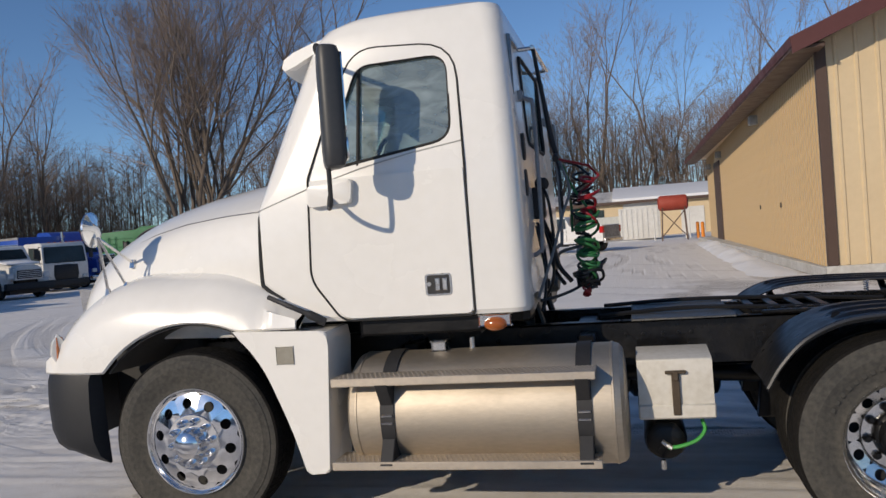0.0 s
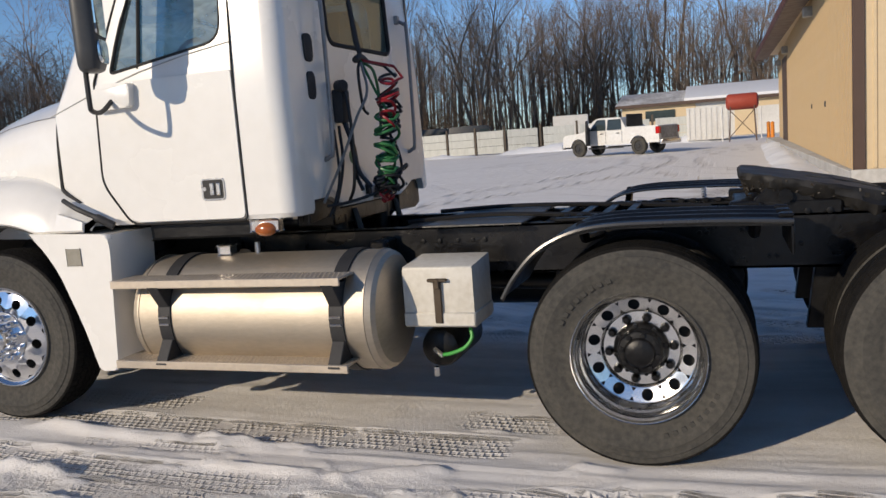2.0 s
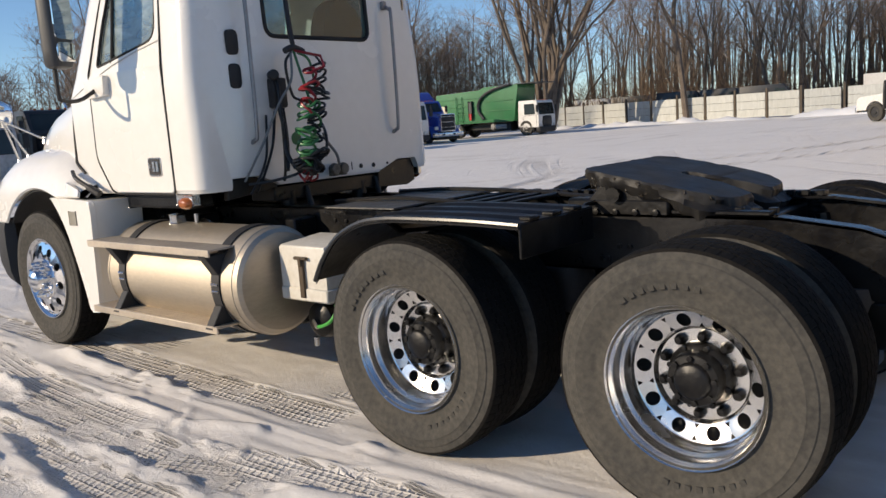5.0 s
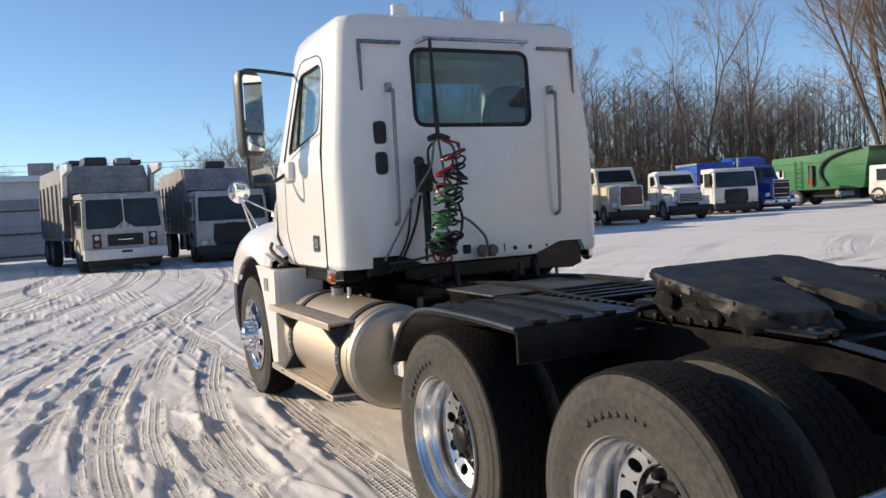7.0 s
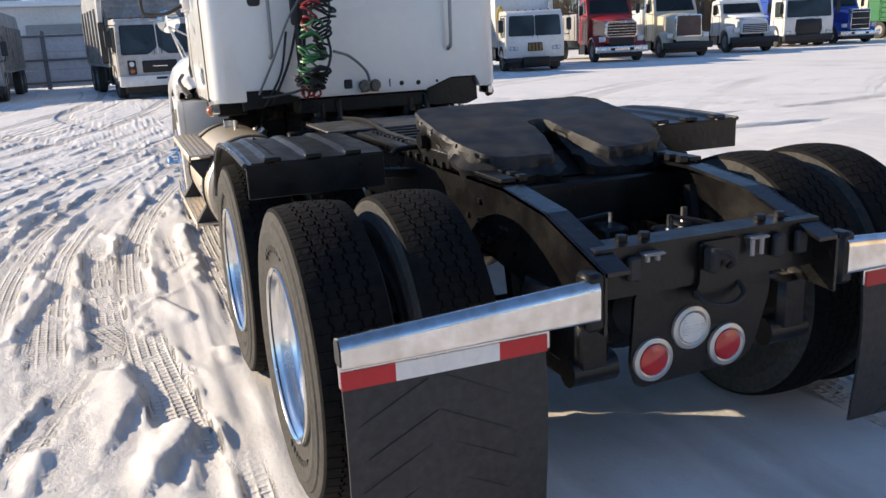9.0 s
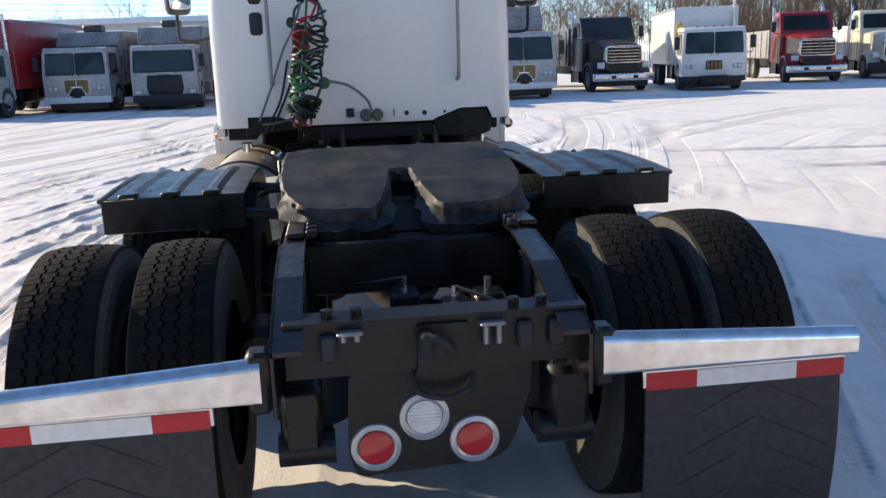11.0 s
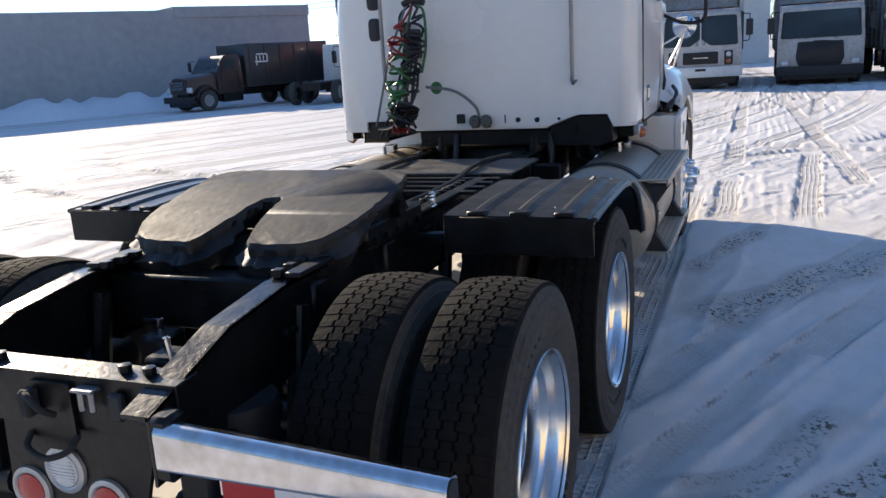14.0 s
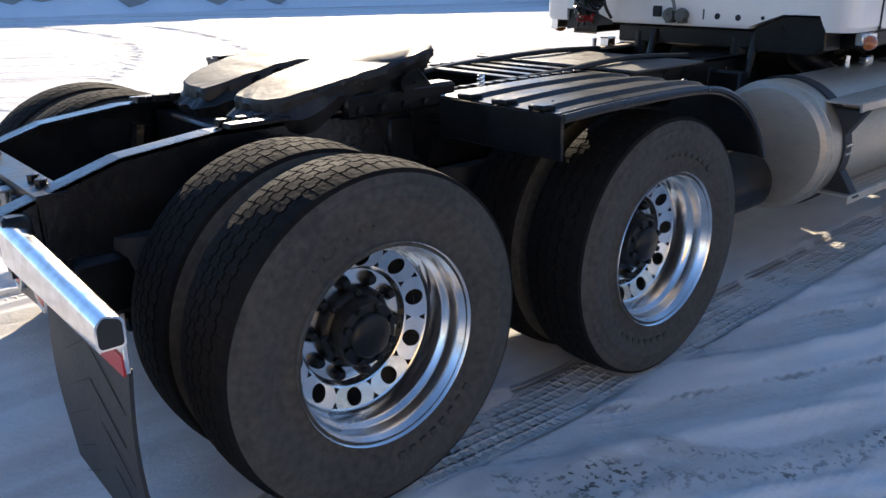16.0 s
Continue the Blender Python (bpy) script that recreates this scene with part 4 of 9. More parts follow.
def build_cab_back(truck):
    X = 1.858
    for s, y in ((-1, -0.815), (1, 0.87)):
        bm = bmesh.new()
        add_box(bm, (X - 0.035, y - 0.010, 2.325), (X - 0.012, y + 0.010, 2.66), 0.003)
        part("corner_trim", bm, TRIM, truck, "dark chrome corner trim strip")
        bm = bmesh.new()
        y2 = y + 0.30 * -s
        add_box(bm, (X - 0.037, min(y + 0.012 * -s, y2), 2.636), (X - 0.014, max(y + 0.012 * -s, y2), 2.66), 0.003)
        part("corner_trim", bm, TRIM, truck, "dark chrome corner trim strip")
    bm = bmesh.new()
    add_tube(bm, smooth_path([(X - 0.03, -0.40, 2.655), (X + 0.05, -0.36, 2.665), (X + 0.055, -0.33, 2.668), (X + 0.055, 0.38, 2.672), (X + 0.05, 0.41, 2.67), (X - 0.03, 0.45, 2.665)]), 0.013, 8)
    part("hose_bar", bm, CHROME_DULL, truck, "chrome bar above the rear window")
    for y in (-0.632, 0.652):
        bm = bmesh.new()
        add_tube(bm, smooth_path([(X - 0.02, y + 0.01, 2.345), (X + 0.04, y + 0.008, 2.315), (X + 0.065, y + 0.002, 2.24), (X + 0.065, y - 0.002, 1.54), (X + 0.04, y - 0.006, 1.45), (X - 0.01, y - 0.008, 1.43)]), 0.0125, 8)
        part("grab_handle", bm, HANDLE, truck, "long bent grab handle")
        for z in (2.345, 1.43):
            box_part("handle_foot", (X - 0.02, y - 0.02, z - 0.03), (X + 0.012, y + 0.024, z + 0.03), HANDLE, truck, 0.006)
    for z in (1.845, 2.047):
        bm = bmesh.new()
        add_prism(bm, rounded([(-0.755, z - 0.075), (-0.67, z - 0.075), (-0.67, z + 0.075), (-0.755, z + 0.075)], 0.03), "x", X - 0.02, X + 0.012, 0.006)
        part("air_vent", bm, MATTE, truck, "black rounded vent cover")
    # holes, the shade inside them drawn as black discs, a slot and a bracket along the foot of the back wall
    for y, z, r in ((0.277, 1.214, 0.017), (0.404, 1.211, 0.017), (0.548, 1.214, 0.010)):
        bm = bmesh.new()
        add_lathe(bm, [(r, -0.02), (r, 0.003), (r * 0.7, 0.005), (0, 0.005)], 14, Matrix.Translation((BACK_X, y, z)) @ pose(0, 0, 0, 0, 0, 90))
        part("hole_plug", bm, SEAM, truck)
    box_part("wall_slot", (BACK_X - 0.02, 0.185, 1.195), (BACK_X + 0.003, 0.193, 1.25), SEAM, truck, 0.001)
    box_part("wall_bracket", (BACK_X - 0.02, -0.145, 1.20), (BACK_X + 0.02, -0.09, 1.262), MATTE, truck, 0.006)
    bm = bmesh.new()
    for k in range(30):
        y = -0.95 + 1.9 * k / 29
        add_lathe(bm, [(0.005, 0), (0.004, 0.003), (0, 0.004)], 6, Matrix.Translation((1.812, y, 2.715)) @ pose(0, 0, 0, 0, 0, 90))
    part("rivet_row", bm, WHITE, truck)["kind"] = "stuff"
    # floor edge and cab mounts under the back wall
    box_part("rear_cross_sill", (1.55, -0.455, 1.04), (1.80, 0.50, 1.145), BLACK, truck, 0.01)
    bm = bmesh.new()
    add_prism(bm, [(0.485, 1.04), (0.485, 1.158), (0.665, 1.228), (0.85, 1.228), (0.88, 1.165), (0.885, 1.06), (0.80, 1.03)], "x", 1.66, 1.835, 0.006, 1)
    part("exhaust_shield", bm, BLACK, truck)
    bm = bmesh.new()
    add_prism(bm, [(-0.845, 1.095), (-0.845, 1.22), (-0.625, 1.222), (-0.462, 1.16), (-0.462, 1.138), (-0.70, 1.112)], "x", 1.80, 1.85, 0.006, 1)
    part("mount_bracket", bm, BLACK, truck)
    for y in (-0.30, 0.36):
        bm = bmesh.new()
        add_tube(bm, [(1.75, y, 0.85), (1.75, y, 1.10)], 0.055, 12)
        add_tube(bm, [(1.86, y + 0.12, 0.90), (1.80, y + 0.12, 1.12)], 0.022, 8)
        part("cab_air_spring", bm, BLACK, truck)


def build_hoses(truck):
    """Coiled air and cable lines hanging from the rail behind the cab."""
    bm = bmesh.new()
    add_tube(bm, [(1.915, -0.335, 2.66), (1.95, -0.345, 2.40), (1.99, -0.355, 2.10), (2.01, -0.36, 2.02)], [0.012, 0.013, 0.018, 0.014], 8)
    st = part("hanger_strap", bm, MATTE, truck, "black spring hanger strap")
    bm = bmesh.new()
    add_tube(bm, smooth_path([(2.01, -0.43, 1.985), (2.01, -0.38, 2.005), (2.01, -0.34, 2.005), (2.01, -0.28, 1.985)]), 0.02, 8)
    part("hose_clamp", bm, MATTE, truck)

    def coil(name, material, cx, cy, z0, z1, r, turns, thick, lean=0.0, ends=()):
        bm = bmesh.new()
        pts = []
        rnd = random.Random(int(cx * 977 + z0 * 613 + turns))
        amp = [rnd.uniform(0.6, 1.25) for _ in range(int(turns) + 3)]
        off = [rnd.uniform(-0.022, 0.022) for _ in range(int(turns) + 3)]
        k = int(turns * 14)
        for i in range(k + 1):
            a = 2 * math.pi * turns * i / k
            t = i / k
            u = turns * t
            i, fr = int(u), u - int(u)
            rr = r * (0.75 + 0.25 * math.sin(math.pi * min(1, t * 1.2))) * (amp[i] * (1 - fr) + amp[i + 1] * fr)
            oy = off[i] * (1 - fr) + off[i + 1] * fr
            pts.append((cx + 0.10 + rr * math.cos(a), cy - 0.12 + oy + lean * t + rr * math.sin(a), z0 + (z1 - z0) * t + 0.02 * math.sin(a * 0.5) + oy * 1.6 + 0.35 * rr * math.sin(a + i)))
        pts = [Vector(p) for p in ends] + pts if ends else pts
        add_tube(bm, pts, thick, 6)
        part(name, bm, material, truck)
    top = (2.01, -0.36, 1.99)
    coil("red_air_line", HOSE_R, 2.08, -0.285, 1.84, 1.64, 0.058, 5, 0.0085, -0.01, (top, (2.19, -0.30, 1.94), (2.25, -0.33, 1.87)))
    coil("green_air_line", HOSE_G, 2.06, -0.295, 1.66, 1.30, 0.075, 9, 0.0085, -0.03, (top, (2.10, -0.38, 1.8)))
    coil("green_air_line", HOSE_G, 2.06, -0.31, 1.50, 1.28, 0.060, 6, 0.0085, -0.02)
    coil("black_cable_line", HOSE_K, 2.045, -0.185, 1.86, 1.42, 0.062, 12, 0.0085, -0.05, (top, (2.12, -0.28, 1.95)))
    coil("black_cable_line", HOSE_K, 2.06, -0.285, 1.36, 1.25, 0.080, 5, 0.009, -0.02)
    # the loose loops at the foot
    bm = bmesh.new()
    rnd = random.Random(4)
    for k in range(16):
        a = math.pi * (1.05 + 0.95 * k / 15)
        cx, cz = -0.43, 1.325
        d = Vector((0.0, math.cos(a), math.sin(a)))
        c = Vector((2.15 + rnd.uniform(-0.03, 0.03), cx, cz)) + d * 0.062
        m = Matrix.Translation(c) @ Matrix((d, (1, 0, 0), d.cross(Vector((1, 0, 0))))).transposed().to_4x4()
        if k == 0:
            add_tube(bm, [(0.050 * math.cos(q), 0.032 * math.sin(q), 0) for q in [2 * math.pi * j / 12 for j in range(12)]], 0.0085, 5, True)
            loop = part("hose_loop", bm, HOSE_K, truck)
            loop.matrix_basis = m
        else:
            again(loop, truck, m)
    for k in range(3):
        bm = bmesh.new()
        add_tube(bm, [(2.14 + 0.02 * math.sin(2 * q + k), -0.475 + 0.035 * k + 0.024 * math.cos(q), 1.205 + 0.010 * (k % 2) + 0.032 * math.sin(q)) for q in [2 * math.pi * j / 14 for j in range(14)]], 0.008, 5, True)
        part("hose_loop", bm, HOSE_R, truck)

    def line(name, material, pts, r=0.010):
        bm = bmesh.new()
        add_tube(bm, smooth_path(pts, 7), r, 7)
        part(name, bm, material, truck)
    line("air_line", HOSE_K, [(1.89, -0.44, 1.86), (1.95, -0.46, 1.76), (1.97, -0.47, 1.5), (1.95, -0.46, 1.28), (1.90, -0.44, 1.18)])
    line("air_line", HOSE_K, [(1.88, -0.52, 1.60), (1.92, -0.58, 1.35), (1.92, -0.66, 1.20), (1.90, -0.71, 1.12)], 0.008)
    line("air_line", HOSE_K, [(1.88, -0.45, 1.62), (1.92, -0.52, 1.42), (1.92, -0.60, 1.25), (1.90, -0.66, 1.13)], 0.009)
    line("air_line", HOSE_K, [(1.90, -0.72, 1.18), (1.98, -0.62, 1.19), (2.10, -0.48, 1.23), (2.20, -0.36, 1.32), (2.18, -0.30, 1.44), (2.13, -0.30, 1.56)], 0.009)
    line("air_line", HOSE_P, [(1.89, -0.74, 1.20), (1.97, -0.64, 1.42), (2.04, -0.54, 1.66), (2.08, -0.46, 1.80), (2.03, -0.40, 1.97)], 0.008)
    line("power_cable", HOSE_K, [(1.90, -0.43, 1.66), (1.96, -0.45, 1.50), (1.99, -0.47, 1.36), (2.06, -0.47, 1.26)], 0.014)
    line("power_cable", HOSE_K, [(1.90, -0.40, 1.66), (1.94, -0.42, 1.48), (1.96, -0.44, 1.34), (2.02, -0.50, 1.25)], 0.012)
    line("air_line", HOSE_P, [(2.11, -0.26, 1.46), (1.97, -0.12, 1.42), (1.93, 0.0, 1.32), (1.92, 0.03, 1.24)], 0.010)
    line("air_line", HOSE_K, [(2.01, -0.38, 1.98), (2.03, -0.45, 1.90), (2.03, -0.42, 1.72), (2.03, -0.36, 1.68)], 0.009)
    line("air_line", HOSE_G, [(2.01, -0.33, 1.98), (2.05, -0.27, 1.92), (2.07, -0.26, 1.72), (2.07, -0.30, 1.55)], 0.009)
    bm = bmesh.new()
    add_box(bm, (1.86, -0.48, 1.64), (1.93, -0.37, 1.83), 0.015, 2)
    add_lathe(bm, [(0.035, 0), (0.035, 0.05), (0.025, 0.06), (0, 0.06)], 14, Matrix.Translation((1.90, -0.455, 1.845)) @ pose(0, 0, 0, 0, 0, 60))
    part("socket_box", bm, MATTE, truck, "black electric socket box")
    bm = bmesh.new()
    for y in (-0.01, 0.07):
        add_lathe(bm, [(0.0, 0.0), (0.035, 0.0), (0.042, 0.02), (0.035, 0.045), (0.0, 0.05)], 16, Matrix.Translation((1.89, y, 1.215)) @ pose(0, 0, 0, 0, 0, 90))
        add_box(bm, (1.86, y - 0.02, 1.17), (1.93, y + 0.02, 1.20), 0.005)
    part("air_coupling", bm, mat("dull_cast_metal", (0.16, 0.155, 0.14), 0.45, 0.6, col2=(0.05, 0.045, 0.04), scale=20), truck)
    bm = bmesh.new()
    add_lathe(bm, [(0.0, 0.012), (0.04, 0.01), (0.05, 0.0), (0.0, 0.0)], 20, Matrix.Translation((1.862, -0.285, 1.44)) @ pose(0, 0, 0, 0, 0, 90))
    part("rubber_cap", bm, HOSE_G, truck)


NOSE = 0.06
HOOD_X = (-1.08, -1.0, -0.85, -0.65, -0.45, -0.2, 0.1, 0.37)
HOOD_Z = (1.50, 1.60, 1.71, 1.815, 1.89, 1.955, 2.005, 2.035)


def build_nose(truck):
    # hood: sections along x
    def top(x):
        return float(np.interp(x, HOOD_X, HOOD_Z))

    def hw(x):
        t = (x + 1.08) / 1.44
        return 0.58 + 0.385 * t ** 0.7
    bm = bmesh.new()
    rings = []
    for k in range(19):
        x = -1.08 + 1.455 * k / 18
        zt, w = top(x), hw(x)
        x -= NOSE * (1 - k / 18) ** 0.6
        ring = []
        for j in range(25):
            y = -1 + 2 * j / 24
            drop = abs(y) ** 2.6 * 0.25
            zz = zt - drop
            ring.append((x - 0.10 * (1 - y * y) * (1 - k / 18) ** 2, y * w, zz))
        low = 1.10
        for s_ in (-1, 1):
            tail = [(ring[0][0], s_ * (w + 0.030), zt - 0.32), (ring[0][0], s_ * (w + 0.048), zt - 0.40), (ring[0][0], s_ * (w + 0.056), zt - 0.50), (ring[0][0], s_ * (w + 0.06), low)]
            ring = tail[::-1] + ring if s_ < 0 else ring + tail
        rings.append(ring)
    add_shell(bm, rings, lambda q: (q[0] + 0.004, q[1] * 0.985, q[2] - 0.014))
    part("hood", bm, WHITE, truck, "white moulded sloping hood", angle=0.9)
    bm = bmesh.new()
    add_loft(bm, [[(x - NOSE, y * 0.84, 0.95) for x, y in ((-1.17, -0.5), (-1.17, 0.5), (-1.06, 0.5), (-1.06, -0.5))],
                  [(x - NOSE, y, 1.40) for x, y in ((-1.17, -0.5), (-1.17, 0.5), (-1.06, 0.5), (-1.06, -0.5))]])
    part("grille", bm, CHROME_DULL, truck)
    # seam between hood and cowl
    for s in (-1, 1):
        bm = bmesh.new()
        add_tube(bm, smooth_path([(0.372, s * 0.0, 2.037), (0.372, s * 0.55, 1.985), (0.372, s * 0.80, 1.895), (0.372, s * 0.97, 1.795), (0.372, s * 1.012, 1.70), (0.372, s * 1.032, 1.42), (0.40, s * 1.045, 1.36), (0.50, s * 1.045, 1.29)]), 0.011, 6)
        part("hood_seal", bm, SEAM, truck)
        # split line along the hood's flank
        bm = bmesh.new()
        line = []
        for k in range(15):
            t = k / 14
            x = 0.36 - 1.12 * t
            drop = 0.236 - 0.09 * t
            line.append((x - NOSE * min(1, (0.375 - x) / 1.455) ** 0.6, s * (hw(x) * (drop / 0.25) ** (1 / 2.6) + 0.001), top(x) - drop + 0.002))
        add_tube(bm, line, 0.0035, 5)
        part("hood_crease", bm, HANDLE, truck)
        # fender
        bm = bmesh.new()
        rings = []
        for k in range(41):
            x = -1.055 + 1.67 * k / 40
            crown = 1.485 - 0.72 * max(0, -(x + 0.30)) ** 2.3 - 0.62 * max(0, x - 0.05) ** 1.9
            d = 0.533 - (x + 0.03) ** 2
            lip = 0.479 + math.sqrt(max(d, 0)) if -0.575 < x < 0.25 else 1.150 if x > 0 else 0.945
            lip = min(lip, crown - 0.10)
            nose = max(0, (-0.66 - x) / 0.395)
            pull = 0.10 * nose ** 2
            ring = [(x, s * (0.60), crown - 0.03 - 0.05 * nose), (x, s * (0.80), crown + 0.015), (x, s * (0.95 - pull), crown - 0.015), (x, s * (1.06 - pull), crown - 0.06),
                    (x, s * (1.13 - pull), crown - 0.13), (x, s * (1.175 - pull), crown - 0.24 if crown - 0.24 > lip else (crown + lip) / 2 - 0.02), (x, s * (1.185 - pull), lip)]
            rings.append(ring)
        add_shell(bm, rings, lambda q: (q[0], q[1] * 0.988, q[2] - 0.012))
        part("fender", bm, WHITE, truck, "white rounded front fender", angle=0.9)
        # inner arch liner
        bm = bmesh.new()
        rings = []
        for k in range(15):
            a = math.pi * (0.14 + 0.64 * k / 14)
            rings.append([(-0.03 + 0.715 * math.cos(a), s * y, 0.479 + 0.715 * math.sin(a)) for y in (0.55, 0.80, 1.15)])
        add_shell(bm, rings, lambda q: (q[0] * 0.985, q[1], 0.479 + (q[2] - 0.479) * 0.985))
        part("arch_liner", bm, MATTE, truck)
        bm = bmesh.new()
        ya, yb = sorted((s * 0.80, s * 1.160))
        add_prism(bm, [(0.36, 1.13), (0.495, 1.13), (0.555, 0.92), (0.635, 0.60), (0.695, 0.362), (0.675, 0.362), (0.595, 0.60), (0.49, 0.92), (0.42, 1.04)], "y", ya, yb, 0.004, 1)
        part("arch_liner", bm, MATTE, truck)
        # skirt behind the wheel
        bm = bmesh.new()
        out = rounded([(0.235, 1.142), (0.79, 1.125), (0.805, 1.05), (0.76, 0.36), (0.636, 0.352), (0.562, 0.60), (0.43, 0.92), (0.33, 1.06)], [0.01, 0.03, 0.05, 0.02, 0.02, 0.25, 0.25, 0.2])
        ya, yb = sorted((s * 1.165, s * 1.205))
        add_prism(bm, out, "y", ya, yb, 0.012, 2)
        ya, yb = sorted((s * 0.82, s * 1.168))
        add_prism(bm, [(0.50, 1.125), (0.785, 1.118), (0.797, 1.05), (0.752, 0.366), (0.70, 0.362), (0.64, 0.60), (0.56, 0.92)], "y", ya, yb, 0.008, 1)
        sk = part("side_skirt", bm, WHITE, truck, "white moulded skirt behind the front wheel", angle=0.35)
        bm = bmesh.new()
        add_box(bm, (0.505, s * 1.203, 0.955), (0.605, s * 1.209, 1.05), 0.003)
        part("reflector", bm, mat("grey_square_reflector", (0.30, 0.28, 0.23), 0.35, col2=(0.2, 0.18, 0.14)), sk, "square grey reflector")
        # hood latch strap
        bm = bmesh.new()
        add_tube(bm, smooth_path([(0.44, s * 1.11, 1.315), (0.56, s * 1.15, 1.27), (0.68, s * 1.13, 1.21), (0.76, s * 1.10, 1.16)]), [0.014] * 6 + [0.015] * 6 + [0.024] * 7, 8)
        part("hood_latch", bm, MATTE, truck, "black rubber hood latch")
        # head lamp
        bm = bmesh.new()
        rings = []
        for k in range(7):
            t = k / 6
            x = -0.965 - 0.12 * t
            y = 1.095 - 0.16 * t ** 1.5
            rings.append([(x, s * y, 0.99 + 0.03 * t), (x - 0.02, s * (y + 0.012), 1.05), (x - 0.01, s * (y + 0.008), 1.12), (x + 0.02, s * y, 1.17 - 0.02 * t), (x + 0.06, s * (y - 0.05), 1.08)])
        add_loft(bm, rings)
        part("headlight", bm, CLEAR, truck, "clear wraparound headlight with amber corner")
        bm = bmesh.new()
        add_loft(bm, [[(-0.950 - 0.012 * k, s * (1.100 - 0.004 * k * k), z) for z in (1.0, 1.05, 1.10, 1.15)] + [(-0.940 - 0.012 * k, s * (1.06 - 0.004 * k * k), z) for z in (1.15, 1.0)] for k in range(3)])
        part("turn_signal", bm, AMBER, truck)
        # round mirror on the fender
        bm = bmesh.new()
        c = Vector((-0.66, s * 1.10, 1.77))
        add_lathe(bm, [(0.0, -0.032), (0.05, -0.028), (0.085, -0.016), (0.102, 0.0), (0.104, 0.012), (0.098, 0.014)], 28, Matrix.Translation(c) @ pose(0, 0, 0, 0, 0, 97 if s < 0 else 83))
        hm = part("hood_mirror", bm, CHROME, truck, "round chrome convex hood mirror")
        bm = bmesh.new()
        add_lathe(bm, [(0.0, 0.034), (0.05, 0.028), (0.098, 0.012)], 28, Matrix.Translation(c) @ pose(0, 0, 0, 0, 0, 97 if s < 0 else 83))
        part("mirror_glass", bm, MIRROR, hm)
        bm = bmesh.new()
        for foot in ((-0.645, s * 1.0, 1.40), (-0.54, s * 0.97, 1.43), (-0.60, s * 0.80, 1.56)):
            add_tube(bm, [c + Vector((0.045, 0, -0.05)), foot], 0.0085, 7)
            add_tube(bm, [Vector(foot) + Vector((0, 0, -0.03)), Vector(foot) + Vector((0, 0, 0.02))], [0.024, 0.012], 8)
        part("mirror_stand", bm, CHROME_DULL, hm, "chrome tripod stand")
    # bumper
    bm = bmesh.new()
    plan = [(-0.70, -1.165), (-0.80, -1.165), (-0.89, -1.15), (-0.98, -1.12), (-1.05, -1.07), (-1.11, -0.98), (-1.15, -0.86), (-1.19, -0.70), (-1.23, -0.40), (-1.24, 0)]
    plan = plan + [(x, -y) for x, y in plan[-2::-1]]
    rings = []
    for x, y in plan:
        front = max(0, min(1, (-0.56 - x) / 0.2))
        zt, zb = 0.945, 0.375 + 0.09 * max(0, min(1, (-0.6 - x) / 0.35)) - 0.03 * max(0, min(1, (-1.0 - x) / 0.15))
        n = Vector((-0.6 - 0.2 * front, y * 0.5)).normalized()
        inn = (x + (0.05 if abs(y) < 1.1 else 0.0), y - math.copysign(0.05, y) if abs(y) > 0.9 else y)
        rings.append([(x + 0.06, y * 0.955, zb), (x + 0.02, y * 0.985, zb + 0.05), (x - 0.004, y * 1.0, zb + 0.14), (x - 0.012, y * 1.004, (zt + zb) / 2 + 0.05), (x - 0.008, y * 1.002, zt - 0.06), (x + 0.004, y * 0.995, zt - 0.012), (inn[0] + 0.03, inn[1] * 0.985, zt), (inn[0] + 0.05, inn[1] * 0.97, zb)])
    add_loft(bm, rings)
    part("bumper", bm, BUMPER, truck, "dark grey plastic wraparound bumper", angle=0.8)
    bm = bmesh.new()
    add_box(bm, (-1.0, -0.50, 0.55), (-0.35, 0.50, 1.25), 0.02)
    part("radiator", bm, MATTE, truck)
    bm = bmesh.new()
    add_box(bm, (-0.35, -0.36, 0.75), (0.75, 0.36, 1.45), 0.06, 2)
    part("engine", bm, BLACK, truck)


def sector_disc(bm, n, r0, r1, rh, hole, depth, y0, wall=0.012):
    """A disc with n round holes; depth(r) gives its outward offset."""
    def put(r, a):
        return Vector((r * math.cos(a), -(y0 + depth(r)), r * math.sin(a)))
    half = math.pi / n
    K = 20
    for i in range(n):
        am = 2 * math.pi * i / n
        inner, outer = [], []
        for k in range(K):
            q = 2 * math.pi * k / K
            dx, dy = math.cos(q), math.sin(q)
            px, py = rh + hole * dx, hole * dy
            inner.append((math.hypot(px, py), math.atan2(py, px)))
            lo, hi = hole, 0.5
            for _ in range(24):
                mid = (lo + hi) / 2
                ex, ey = rh + mid * dx, mid * dy
                r, a = math.hypot(ex, ey), math.atan2(ey, ex)
                if r0 <= r <= r1 and abs(a) <= half:
                    lo = mid
                else:
                    hi = mid
            ex, ey = rh + lo * dx, lo * dy
            outer.append((math.hypot(ex, ey), math.atan2(ey, ex)))
        vi = [bm.verts.new(put(r, am + a)) for r, a in inner]
        vo = [bm.verts.new(put(r, am + a)) for r, a in outer]
        vb = [bm.verts.new(put(r, am + a) + Vector((0, wall, 0))) for r, a in inner]
        for k in range(K):
            j = (k + 1) % K
            bm.faces.new((vi[k], vi[j], vo[j], vo[k]))
            bm.faces.new((vi[k], vb[k], vb[j], vi[j]))


